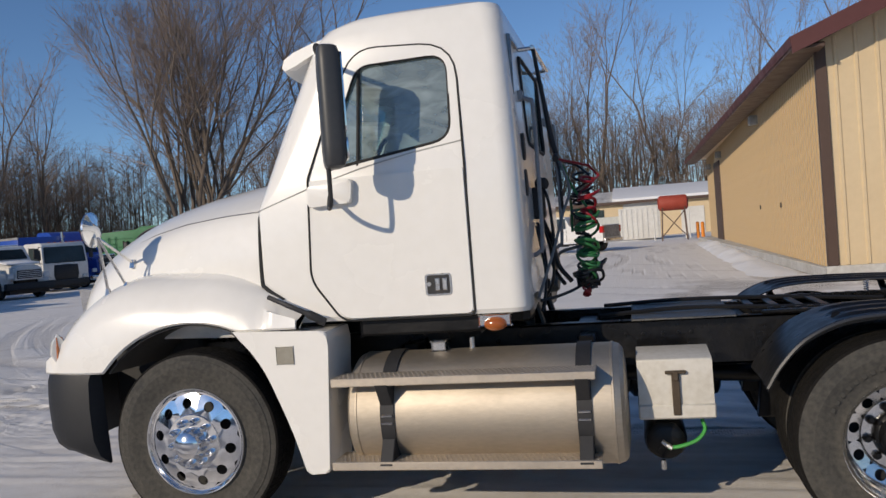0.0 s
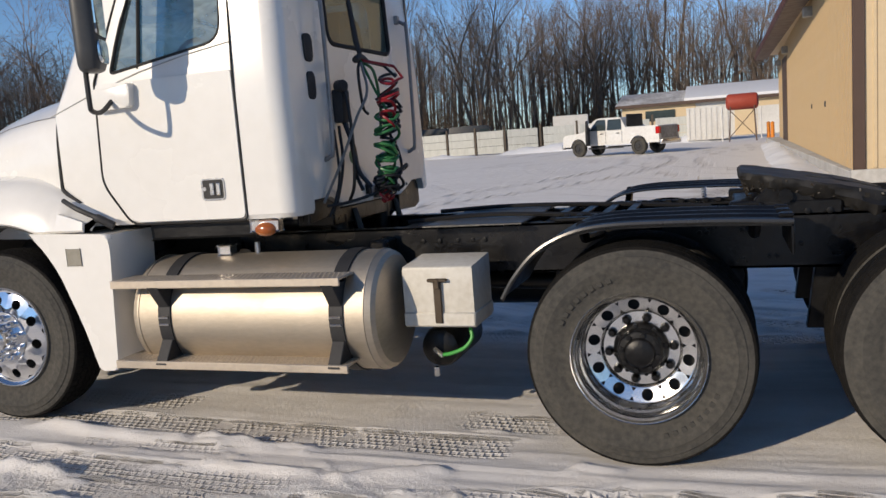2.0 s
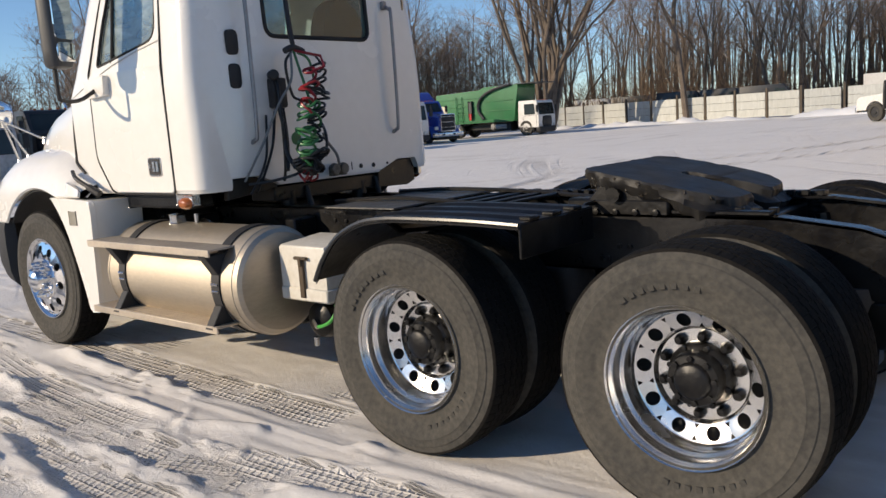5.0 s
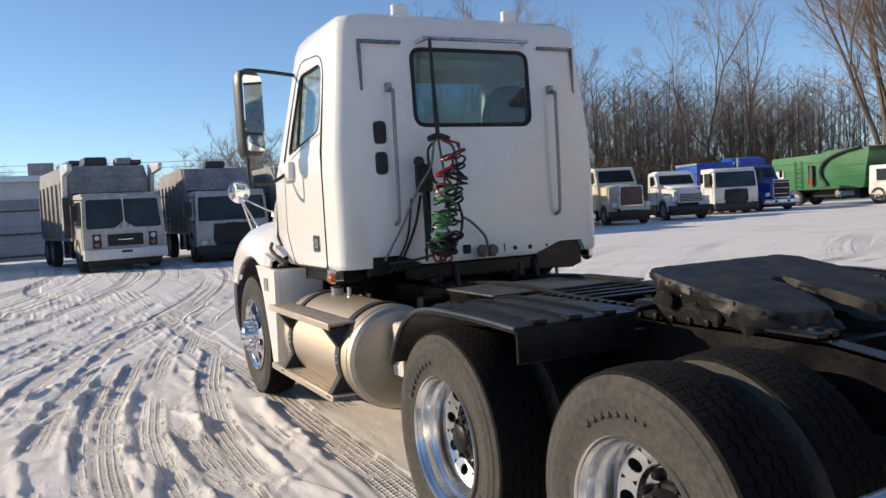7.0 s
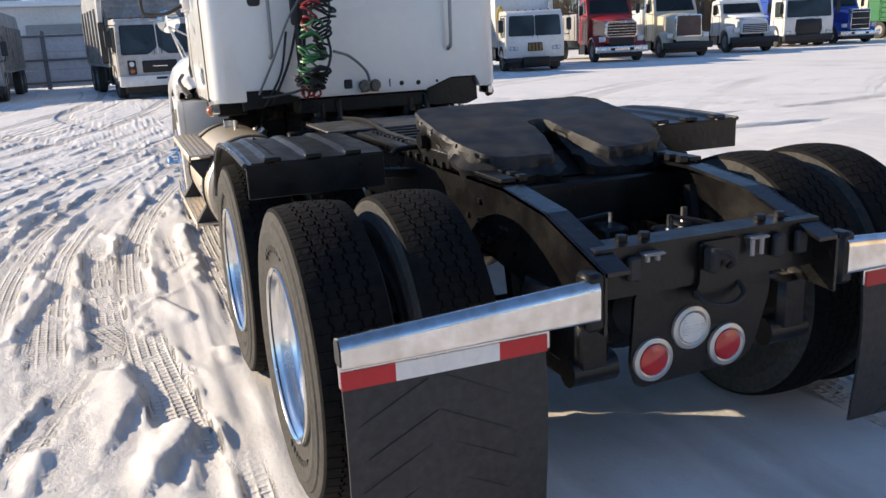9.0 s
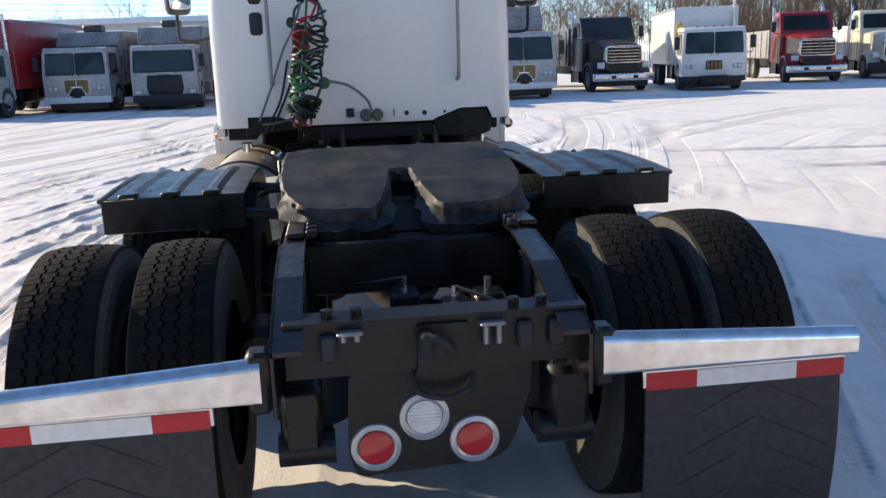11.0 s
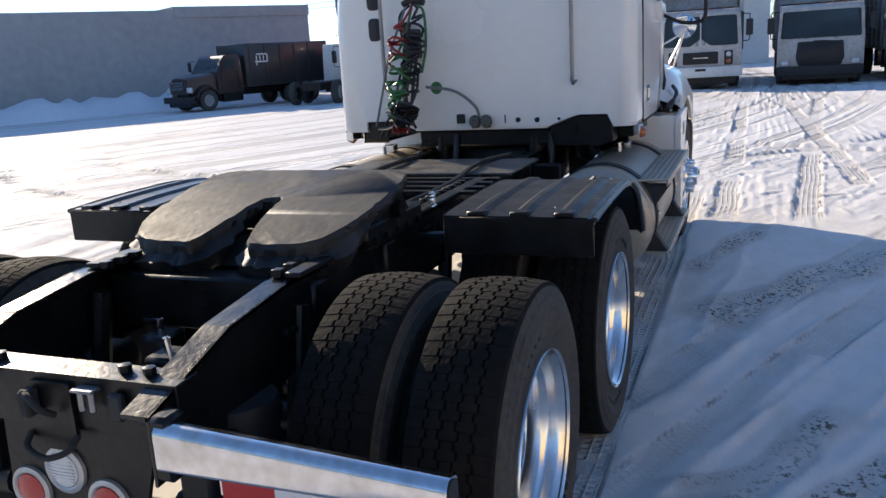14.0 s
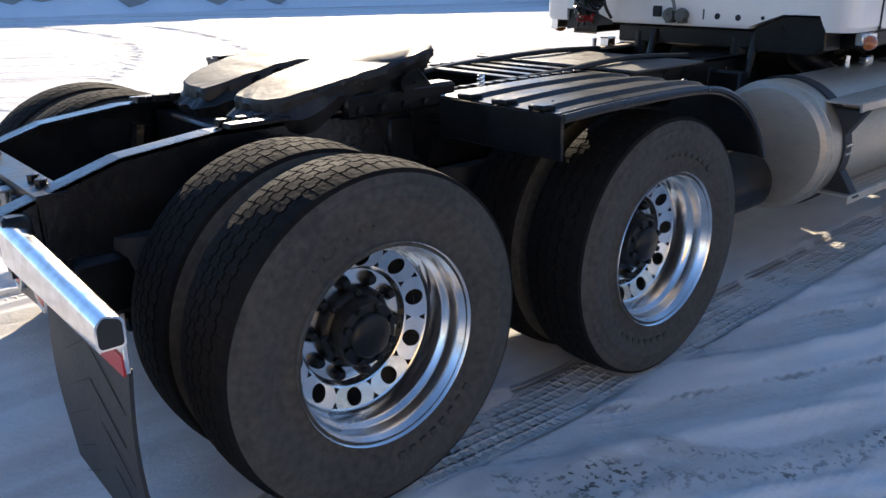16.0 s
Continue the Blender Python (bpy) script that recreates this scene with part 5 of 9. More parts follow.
def build_wheels(truck):
    # tyre: outward face at y = 0, body towards +y; tread with cut grooves
    def tyre(name):
        W, R = 0.28, 0.508
        prof = [(0.285, 0.012), (0.30, 0.022), (0.325, 0.024), (0.355, 0.016), (0.385, 0.004), (0.42, 0.0), (0.425, 0.003), (0.455, 0.006), (0.46, 0.011), (0.485, 0.018), (0.497, 0.024)]
        bm = bmesh.new()
        pitches = 66
        cuts = (0.0, 0.05, 0.10, 0.5, 0.55, 0.60)
        angles = [2 * math.pi * (p + c) / pitches for p in range(pitches) for c in cuts]
        N = len(angles)
        rows = [[(r, h)] * N for r, h in prof]
        # five ribs of blocks, parted by zigzag grooves; cross cuts are staggered from rib to rib
        ribs = ((0.028, 0.072), (0.080, 0.114), (0.122, 0.158), (0.166, 0.200), (0.208, 0.252))
        for i, (h0, h1) in enumerate(ribs):
            for end, h in enumerate((h0, h1)):
                outer = (i == 0 and end == 0) or (i == 4 and end == 1)
                row, floor = [], []
                for j in range(N):
                    c = j % 6
                    zig = 0.0 if outer else 0.0045 * (1 if c in (1, 2, 3) else -1) * (1 if (i + end) % 2 else -1)
                    crown = R - 0.010 * ((h - 0.14) / 0.112) ** 2
                    cut_here = c == (1 if i % 2 else 4) and i not in (0, 4) or (i in (0, 4) and c == 1)
                    row.append((crown - (0.0022 if cut_here else 0.0), h + zig))
                    floor.append((crown - 0.008, h + zig + (0.0015 if end else -0.0015)))
                if outer:
                    rows.append(row)
                elif end:
                    rows += [row, floor]
                else:
                    rows += [floor, row]
        for r, h in prof[::-1]:
            rows.append([(r, W - h)] * N)
        vs = []
        for row in rows:
            vs.append([bm.verts.new((r * math.cos(angles[j]), h, r * math.sin(angles[j]))) for j, (r, h) in enumerate(row)])
        for a, b in zip(vs, vs[1:]):
            for j in range(N):
                bm.faces.new((a[j], a[(j + 1) % N], b[(j + 1) % N], b[j]))
        t = part(name, bm, RUBBER, truck, "black rubber truck tyre", angle=0.5)
        # the running surface is darker, some of its shade put into the colour; the flanks are dusty
        t.data.materials.append(TREAD)
        for p in t.data.polygons:
            c = p.center
            p.material_index = 1 if math.hypot(c.x, c.z) > 0.490 else 0
        return t

    # raised ring and bars on the sidewall of the tyres
    def letters(parent):
        first = None
        for base in (0.25, 0.25 + math.pi):
            for k in range(8):
                m = pose(0, 0, 0, 0, math.degrees(base + k * 0.115), 0)
                if first is None:
                    bm = bmesh.new()
                    add_box(bm, (0.355, 0.0068, -0.012), (0.390, 0.02, 0.012), 0.002)
                    first = part("sidewall_mark", bm, RUBBER, parent)
                    first.matrix_basis = m
                else:
                    again(first, parent, m)

    # drive wheel: deep polished dish seen from outside
    d = tyre("tyre")
    letters(d)
    bm = bmesh.new()
    add_lathe(bm, [(0.262, -0.235), (0.252, -0.15), (0.254, -0.125), (0.259, -0.095), (0.262, -0.088), (0.272, -0.080), (0.275, -0.070), (0.276, -0.045), (0.281, -0.032), (0.290, -0.022),
                   (0.294, -0.010), (0.2985, -0.005), (0.301, -0.010), (0.300, -0.022), (0.287, -0.030)], 72)
    add_lathe(bm, [(0.252, -0.138), (0.248, -0.150), (0.243, -0.153)], 72)
    sector_disc(bm, 10, 0.186, 0.244, 0.214, 0.0265, lambda r: -0.022 * (0.244 - r) / 0.058, -0.153)
    add_lathe(bm, [(0.187, -0.175), (0.182, -0.178), (0.178, -0.194), (0.172, -0.200), (0.110, -0.200)], 72)
    rim = part("rim", bm, RIM, d, "polished aluminium dished wheel rim")
    bm = bmesh.new()
    add_lathe(bm, [(0.262, -0.232), (0.0, -0.232)], 36)
    part("brake_drum", bm, MATTE, d)
    bm = bmesh.new()
    add_lathe(bm, [(0.126, -0.201), (0.124, -0.180), (0.116, -0.168), (0.104, -0.160), (0.100, -0.120), (0.094, -0.112), (0.070, -0.108), (0.066, -0.096), (0.058, -0.090), (0.0, -0.086)], 36)
    for k in range(8):
        a = 2 * math.pi * k / 8
        add_lathe(bm, [(0.012, 0), (0.012, 0.014), (0, 0.016)], 6, Matrix.Translation((0.083 * math.cos(a), 0.112, 0.083 * math.sin(a))))
        add_lathe(bm, [(0.011, 0), (0.011, 0.012), (0, 0.014)], 6, Matrix.Translation((0.113 * math.cos(a + 0.4), 0.167, 0.113 * math.sin(a + 0.4))))
    part("hub", bm, BLACK, d, "black axle hub")
    def nuts(prof, r, n, material, parent):
        bm = bmesh.new()
        add_lathe(bm, prof, n, Matrix.Translation((r, 0, 0)))
        nut = part("wheel_nut", bm, material, parent)
        nut.matrix_basis = pose(0, 0, 0, 0, 18, 0)
        for k in range(1, 10):
            again(nut, parent, pose(0, 0, 0, 0, 18 + 36 * k, 0))
    nuts([(0.023, -0.201), (0.022, -0.185), (0.017, -0.172), (0.012, -0.165), (0, -0.163)], 0.147, 8, BLACK, d)
    C = -0.008
    Y = 1.215
    hub_z = lambda x: 0.478 if x < 4 else 0.508
    left = lambda x, y: Matrix.Translation((x, y + C, hub_z(x)))
    right = lambda x, y: Matrix.Translation((x, y + C, hub_z(x))) @ pose(0, 0, 0, 0, 0, 180)
    d.matrix_basis = left(3.597, -Y) @ pose(0, 0, 0, 0, 12, 0)
    for x, turn in ((4.905, 40),):
        again(d, truck, left(x, -Y) @ pose(0, 0, 0, 0, turn, 0))
    for x, turn in ((3.597, 70), (4.905, 25)):
        again(d, truck, right(x, Y) @ pose(0, 0, 0, 0, turn, 0))
    # inner twins: same tyre, plain steel rim
    bm = bmesh.new()
    add_lathe(bm, [(0.300, 0.0), (0.262, -0.03), (0.262, -0.22), (0.300, -0.245)], 40)
    inner = d.copy()
    scene.collection.objects.link(inner)
    inner.parent = truck
    inner.matrix_basis = left(3.597, -Y + 0.335)
    part("rim", bm, BLACK, inner)
    again(inner, truck, left(4.905, -Y + 0.335))
    again(inner, truck, right(3.597, Y - 0.335))
    again(inner, truck, right(4.905, Y - 0.335))
    # steer wheel: crowned polished disc with chrome hub cover
    f = d.copy()
    scene.collection.objects.link(f)
    f.parent = truck
    bm = bmesh.new()
    add_lathe(bm, [(0.30, -0.24), (0.262, -0.22), (0.262, -0.05), (0.272, -0.03), (0.284, -0.016), (0.292, -0.006), (0.298, -0.005), (0.301, -0.011), (0.300, -0.022), (0.287, -0.028)], 72)
    add_lathe(bm, [(0.284, -0.020), (0.278, -0.025), (0.268, -0.025)], 72)
    sector_disc(bm, 10, 0.115, 0.269, 0.219, 0.029, lambda r: 0.032 * max(0, min(1, (0.269 - r) / 0.11)) ** 0.9, -0.025)
    part("rim", bm, CHROME, f, "polished aluminium wheel with ten round holes")
    bm = bmesh.new()
    add_lathe(bm, [(0.262, -0.12), (0.0, -0.12)], 36)
    part("brake_drum", bm, MATTE, f)
    bm = bmesh.new()
    add_lathe(bm, [(0.160, 0.0), (0.155, 0.012), (0.088, 0.014), (0.083, 0.05), (0.072, 0.085), (0.045, 0.103), (0.0, 0.110)], 48)
    part("hub_cover", bm, CHROME, f, "chrome dome hub cover")
    nuts([(0.022, 0.004), (0.021, 0.03), (0.017, 0.052), (0.009, 0.062), (0, 0.064)], 0.120, 10, CHROME, f)
    f.matrix_basis = Matrix.Translation((-0.037, -1.19 + C, 0.538)) @ pose(0, 0, 0, 0, 10, 0)
    again(f, truck, Matrix.Translation((-0.037, 1.19 + C, 0.538)) @ pose(0, 0, 0, 0, 40, 180))


def build_tank(truck, s):
    cy, cz, R = s * 0.87, 0.635, 0.318
    bm = bmesh.new()
    m = Matrix.Translation((2.34, cy, cz)) @ pose(0, 0, 0, 0, 0, 90)
    prof = [(0, 0.0), (0.20, 0.0), (0.285, -0.012), (0.308, -0.03), (R, -0.06), (R + 0.004, -0.062), (R + 0.004, -0.072), (R, -0.074)]
    prof += [(R, -1.41), (R + 0.004, -1.412), (R + 0.004, -1.422), (R, -1.424), (0.308, -1.455), (0.285, -1.472), (0.2, -1.485), (0, -1.485)]
    add_lathe(bm, prof, 64, m)
    tank = part("fuel_tank", bm, ALU, truck, "brushed aluminium cylindrical fuel tank", angle=0.5)
    bm = bmesh.new()
    a = radians(38) * -s
    up = Vector((0, math.sin(a), math.cos(a)))
    p = Vector((1.30, cy, cz)) + up * R
    add_tube(bm, [p - up * 0.02, p + up * 0.012], 0.062, 20)
    add_tube(bm, [p + up * 0.012, p + up * 0.05], [0.052, 0.046], 16)
    part("filler_cap", bm, CHROME_DULL, tank, "metal screw filler cap")
    # paper label on the shoulder
    bm = bmesh.new()
    for k in range(5):
        a0, a1 = radians(20 + k * 2.4) * -s, radians(22.4 + k * 2.4) * -s
        q = [Vector((x, cy + (R + 0.0025) * math.sin(t), cz + (R + 0.0025) * math.cos(t))) for x, t in ((1.52, a0), (1.80, a0), (1.80, a1), (1.52, a1))]
        bm.faces.new([bm.verts.new(v) for v in q])
    part("sticker", bm, TAPE_W, tank, "pale faded paper sticker")
    bm = bmesh.new()
    add_box(bm, (1.30, cy + s * 0.0, cz + R - 0.004), (1.38, cy + s * 0.05, cz + R + 0.05), 0.008)
    part("tank_plate", bm, CHROME_DULL, tank)
    bm = bmesh.new()
    add_tube(bm, [(1.52, cy, cz + R - 0.01), (1.52, cy, cz + R + 0.06)], 0.015, 8)
    part("vent_valve", bm, CHROME_DULL, tank)
    for x in (1.10, 2.13):
        bm = bmesh.new()
        rings = []
        for k in range(33):
            a = radians(-70 + 250 * k / 32)
            rings.append([(x - 0.038 if j in (0, 3) else x + 0.038, cy - (-s) * -1 * 0 + -(-s) * math.sin(a) * (R + (0.002 if j < 2 else 0.010)), cz + math.cos(a) * (R + (0.002 if j < 2 else 0.010))) for j in range(4)])
        add_loft(bm, rings)
        b = part("tank_strap", bm, MATTE, truck, "black strap round the tank")
        for z, o in ((0.845, 1), (0.405, -1)):
            bm = bmesh.new()
            add_prism(bm, [(s * 1.15, z - 0.13 * o), (s * 1.19, z - 0.13 * o), (s * 1.27, z - 0.01 * o), (s * 1.05, z - 0.01 * o)], "x", x - 0.035, x + 0.035, 0.004, 1)
            part("step_bracket", bm, MATTE, truck)
        bm = bmesh.new()
        add_tube(bm, [(x - 0.03, s * 1.20, 0.66), (x + 0.03, s * 1.20, 0.66)], 0.008, 6)
        add_tube(bm, [(x - 0.03, s * 1.20, 0.62), (x + 0.03, s * 1.20, 0.62)], 0.006, 6)
        part("strap_buckle", bm, CHROME_DULL, truck)
        box_part("tank_bracket", (x - 0.045, min(s * 0.44, s * 0.62), 0.30), (x + 0.045, max(s * 0.44, s * 0.62), 0.96), BLACK, truck, 0.01)
    # steps: plate with a turned-down edge and raised grip rows
    for z, x0, x1 in ((0.872, 0.825, 2.20), (0.432, 0.80, 2.205)):
        bm = bmesh.new()
        ya, yb = sorted((s * 1.045, s * 1.262))
        add_box(bm, (x0, ya, z - 0.012), (x1, yb, z), 0.003)
        yc, yd = sorted((s * 1.250, s * 1.264))
        add_box(bm, (x0, yc, z - 0.042), (x1, yd, z + 0.002), 0.004)
        st = part("step", bm, STEP, truck, "worn aluminium tread step")
        bm = bmesh.new()
        for r in range(6):
            y = s * (1.07 + 0.033 * r)
            for k in range(52):
                x = x0 + 0.03 + (x1 - x0 - 0.06) * k / 51 + (0.011 if r % 2 else 0)
                add_lathe(bm, [(0.008, 0), (0.005, 0.0025)], 5, Matrix.Translation((x, y, z)) @ pose(0, 0, 0, -90))
        part("step_grip", bm, STEP, st)["kind"] = "stuff"


def build_box(truck):
    bm = bmesh.new()
    add_prism(bm, rounded([(-0.925, 0.545), (-0.60, 0.545), (-0.60, 0.885), (-0.925, 0.86)], 0.012), "x", 2.395, 2.772, 0.008, 2)
    b = part("battery_box", bm, BOXW, truck, "cream painted steel battery box")
    bm = bmesh.new()
    add_box(bm, (2.390, -0.935, 0.550), (2.778, -0.59, 0.625), 0.008)
    part("box_tray", bm, BOXW, b)
    bm = bmesh.new()
    add_box(bm, (2.565, -0.945, 0.57), (2.605, -0.928, 0.80), 0.004)
    add_box(bm, (2.535, -0.95, 0.785), (2.64, -0.928, 0.802), 0.004)
    add_box(bm, (2.575, -0.955, 0.75), (2.60, -0.935, 0.80), 0.004)
    part("box_latch", bm, mat("rusty_latch", (0.10, 0.075, 0.05), 0.6, 0.4, col2=(0.05, 0.035, 0.025)), b, "brown rubber and steel latch")
    bm = bmesh.new()
    add_lathe(bm, [(0, 0), (0.07, 0.0), (0.10, -0.02), (0.112, -0.06), (0.112, -0.45), (0.08, -0.50), (0, -0.51)], 28, Matrix.Translation((2.52, -0.80, 0.40)))
    part("air_tank", bm, BLACK, truck, "black cylindrical air tank")
    tube_part("drain_hose", smooth_path([(2.53, -0.82, 0.37), (2.60, -0.84, 0.385), (2.68, -0.85, 0.42), (2.72, -0.84, 0.47), (2.71, -0.82, 0.52)]), 0.010, HOSE_L, truck, 7, "bright green drain hose")
    bm = bmesh.new()
    add_tube(bm, [(2.50, -0.81, 0.40), (2.55, -0.83, 0.37)], 0.014, 7)
    part("hose_joint", bm, CHROME_DULL, truck)
    bm = bmesh.new()
    add_tube(bm, [(2.50, -0.80, 0.30), (2.50, -0.80, 0.25)], 0.016, 7)
    part("drain_valve", bm, CHROME_DULL, truck)
    # the other side carries a plain black box
    bm = bmesh.new()
    add_lathe(bm, [(0, 0), (0.10, 0.0), (0.14, -0.02), (0.15, -0.06), (0.15, -0.60), (0.10, -0.64), (0, -0.65)], 28, Matrix.Translation((2.95, 0.80, 0.46)) @ pose(0, 0, 0, 0, 0, 90))
    part("air_tank", bm, BLACK, truck)


def build_chassis(truck):
    C = 0.015
    for s in (-1, 1):
        bm = bmesh.new()
        yo, yi = -0.005 + s * 0.43, -0.005 + s * 0.345
        side = [(-0.75, 0.74), (4.90, 0.74), (5.20, 0.70), (5.645, 0.68), (5.645, 0.865), (5.30, 0.975), (5.0, 1.01), (-0.75, 1.01)]
        ya, yb = sorted((yo, yo - s * 0.012))
        add_prism(bm, side, "y", ya, yb, 0.002, 1)
        for (x0, z0), (x1, z1) in (((-0.75, 1.01), (5.0, 1.01)), ((5.0, 1.01), (5.30, 0.975)), ((5.30, 0.975), (5.645, 0.865)), ((-0.75, 0.752), (4.9, 0.752))):
            y0, y1 = sorted((yo, yi))
            add_prism(bm, [(x0, z0), (x1, z1), (x1, z1 - 0.012), (x0, z0 - 0.012)], "y", y0, y1)
        part("frame_rail", bm, RAIL, truck, "dusty black steel frame rail")
        bm = bmesh.new()
        rnd = random.Random(3)
        for k in range(34):
            x, z = rnd.uniform(1.9, 5.3), rnd.choice((0.80, 0.86, 0.93))
            if x > 5.25:
                z -= 0.07
            add_lathe(bm, [(0.013, 0), (0.012, 0.010), (0, 0.012)], 6, Matrix.Translation((x, yo, z)) @ (Matrix() if s < 0 else pose(0, 0, 0, 0, 0, 180)))
        part("rail_bolt", bm, BLACK, truck)["kind"] = "stuff"
        # rail end bracket that carries the flap bar
        box_part("bar_bracket", (5.58, min(yo, yo + s * 0.06), 0.70), (5.655, max(yo, yo + s * 0.06), 0.87), BLACK, truck, 0.012)
        # quarter fender with ribs over the first drive axle
        bm = bmesh.new()
        ya, yb = s * 0.635, s * 1.205
        path = smooth_path([(2.995, 0.755), (3.06, 0.86), (3.17, 0.975), (3.32, 1.05), (3.48, 1.078), (3.7, 1.083), (4.0, 1.08), (4.243, 1.070)], 4)
        path = [(p[0], p[1]) for p in [Vector((a[0], a[1], 0)) for a in path]]
        rings = []
        for x, z in path:
            ring = []
            for k in range(25):
                y = ya + (yb - ya) * k / 24
                rib = 0.012 if (k in (5, 6, 12, 13, 19, 20) and x > 3.35) else 0.0
                edge = -0.02 if k == 24 else 0
                ring.append((x, C + y, z + rib + edge))
            rings.append(ring)
        add_shell(bm, rings, lambda q: (q[0], q[1], q[2] - 0.008))
        q = part("quarter_fender", bm, BLACK, truck, "black ribbed steel quarter fender", angle=0.4)
        bm = bmesh.new()
        y0, y1 = sorted((C + ya, C + yb))
        add_box(bm, (4.232, y0, 0.925), (4.246, y1, 1.066), 0.004)
        part("fender_lip", bm, BLACK, q)
        for k in (5.5, 12.5, 19.5):
            y = C + ya + (yb - ya) * k / 24
            box_part("fender_clip", (4.19, y - 0.035, 1.07), (4.250, y + 0.035, 1.088), BLACK, q, 0.005)
        bm = bmesh.new()
        add_tube(bm, [(x, C + yb + s * 0.004, z - 0.008) for x, z in path], 0.011, 6)
        part("fender_bead", bm, mat("worn_black_edge", (0.06, 0.06, 0.06), 0.25, 0.5), q)
        for x in (3.35, 4.10):
            tube_part("fender_post", [(x, C + s * 0.43, 0.94), (x, C + s * 0.95, 0.985), (x, C + s * 1.05, 1.06)], 0.025, BLACK, truck)
        # flap bar, tape, flap
        B = -0.006
        bm = bmesh.new()
        prof = rounded([(5.60, 0.845), (5.645, 0.858), (5.665, 0.835), (5.665, 0.735), (5.60, 0.735)], 0.012)
        low = [(x, z if z < 0.75 else z - 0.042) for x, z in prof]
        ends = [[(x, B + s * 0.4525, z) for x, z in prof], [(x, B + s * 1.1925, z) for x, z in low]]
        add_loft(bm, ends if s > 0 else ends[::-1])
        bar = part("flap_bar", bm, BAR, truck, "polished chrome mud flap bar")
        # open bar end: the shade inside it drawn as a flat black sheet
        bm = bmesh.new()
        add_prism(bm, rounded([(5.606, 0.798), (5.643, 0.810), (5.659, 0.79), (5.659, 0.741), (5.606, 0.741)], 0.01), "y", B + s * 1.1930, B + s * 1.1960)
        part("bar_end_cap", bm, MATTE, bar)
        box_part("strip_backing", (5.600, B + min(s * 0.585, s * 1.19), 0.665), (5.612, B + max(s * 0.585, s * 1.19), 0.745), CHROME_DULL, bar, 0.002)
        ys = [B + s * v for v in (0.595, 0.742, 1.040, 1.186)]
        for k in range(3):
            bm = bmesh.new()
            y0, y1 = sorted(ys[k:k + 2])
            add_box(bm, (5.611, y0, 0.660), (5.616, y1, 0.710), 0)
            part("reflective_strip", bm, TAPE_W if k == 1 else TAPE_R, bar, "white reflective strip" if k == 1 else "red reflective strip")
        bm = bmesh.new()
        rings = []
        for k in range(9):
            z = 0.672 - 0.505 * k / 8
            rings.append([(5.594 + 0.012 * math.sin(k * 0.5) + d, B + s * y, z) for d, y in ((0, 0.595), (0.004, 0.89), (0, 1.183), (0.010, 1.183), (0.014, 0.89), (0.010, 0.595))])
        add_loft(bm, rings)
        flap = part("mud_flap", bm, FLAP, truck, "black rubber mud flap with slanting grooves")
        for k in range(5):
            z = 0.60 - 0.095 * k
            for y in (0.70 + 0.02 * (k % 2), 0.95 - 0.02 * (k % 2)):
                dz = 0.10 if y < 0.9 else -0.10
                tube_part("groove", [(5.6075 + 0.012 * math.sin((0.672 - z) / 0.505 * 4), B + s * y, z - dz / 2), (5.6080 + 0.012 * math.sin((0.672 - z) / 0.505 * 4), B + s * (y + 0.20), z + dz / 2)], 0.0013, SEAM, flap, 4)
    # cross members and the tail
    bm = bmesh.new()
    add_prism(bm, [(5.462, 0.910), (5.55, 0.905), (5.55, 0.75), (5.538, 0.75), (5.538, 0.893), (5.462, 0.898)], "y", C - 0.42, C + 0.42, 0.003, 1)
    part("rear_cross_member", bm, BLACK, truck, "black steel rear cross member")
    for y in (-0.30, -0.22, 0.22, 0.30):
        bm = bmesh.new()
        add_lathe(bm, [(0.018, 0), (0.018, 0.02), (0, 0.024)], 6, Matrix.Translation((5.50, C + y, 0.907)) @ pose(0, 0, 0, -90))
        part("cross_member_bolt", bm, BLACK, truck)
    # small tow pin and two worn lugs on the tail
    bm = bmesh.new()
    add_prism(bm, rounded([(C - 0.06, 0.885), (C + 0.085, 0.885), (C + 0.085, 0.735), (C + 0.05, 0.69), (C - 0.04, 0.69), (C - 0.085, 0.715), (C - 0.06, 0.76)], 0.012), "x", 5.552, 5.566, 0.003, 1)
    hitch = part("tow_hitch", bm, BLACK, truck, "black steel pintle tow hitch")
    bm = bmesh.new()
    add_box(bm, (5.566, C - 0.055, 0.795), (5.612, C - 0.018, 0.872), 0.008)
    add_tube(bm, smooth_path([(5.60, C - 0.036, 0.862), (5.615, C - 0.005, 0.858), (5.615, C + 0.025, 0.83), (5.58, C + 0.035, 0.80)]), 0.010, 8)
    part("pintle_jaw", bm, SEAM, hitch)
    tube_part("tow_loop", smooth_path([(5.566, C - 0.075, 0.735), (5.60, C - 0.06, 0.705), (5.615, C + 0.015, 0.69), (5.60, C + 0.08, 0.71), (5.566, C + 0.09, 0.74)]), 0.009, SEAM, hitch, 8)
    for y, h in ((-0.24, 0.020), (0.147, 0.055)):
        bm = bmesh.new()
        add_box(bm, (5.55, C + y - 0.035, 0.875), (5.592, C + y + 0.035, 0.883), 0.003)
        for dy in (-0.018, 0.018):
            add_tube(bm, [(5.572, C + y + dy, 0.876), (5.572, C + y + dy, 0.876 - h)], 0.009, 7)
        part("shackle_lug", bm, HANDLE, truck)
    bm = bmesh.new()
    add_prism(bm, rounded([(C - 0.25, 0.75), (C + 0.27, 0.75), (C + 0.27, 0.66), (C + 0.22, 0.50), (C + 0.18, 0.44), (C - 0.24, 0.42), (C - 0.265, 0.50)], 0.03), "x", 5.49, 5.505, 0.004, 1)
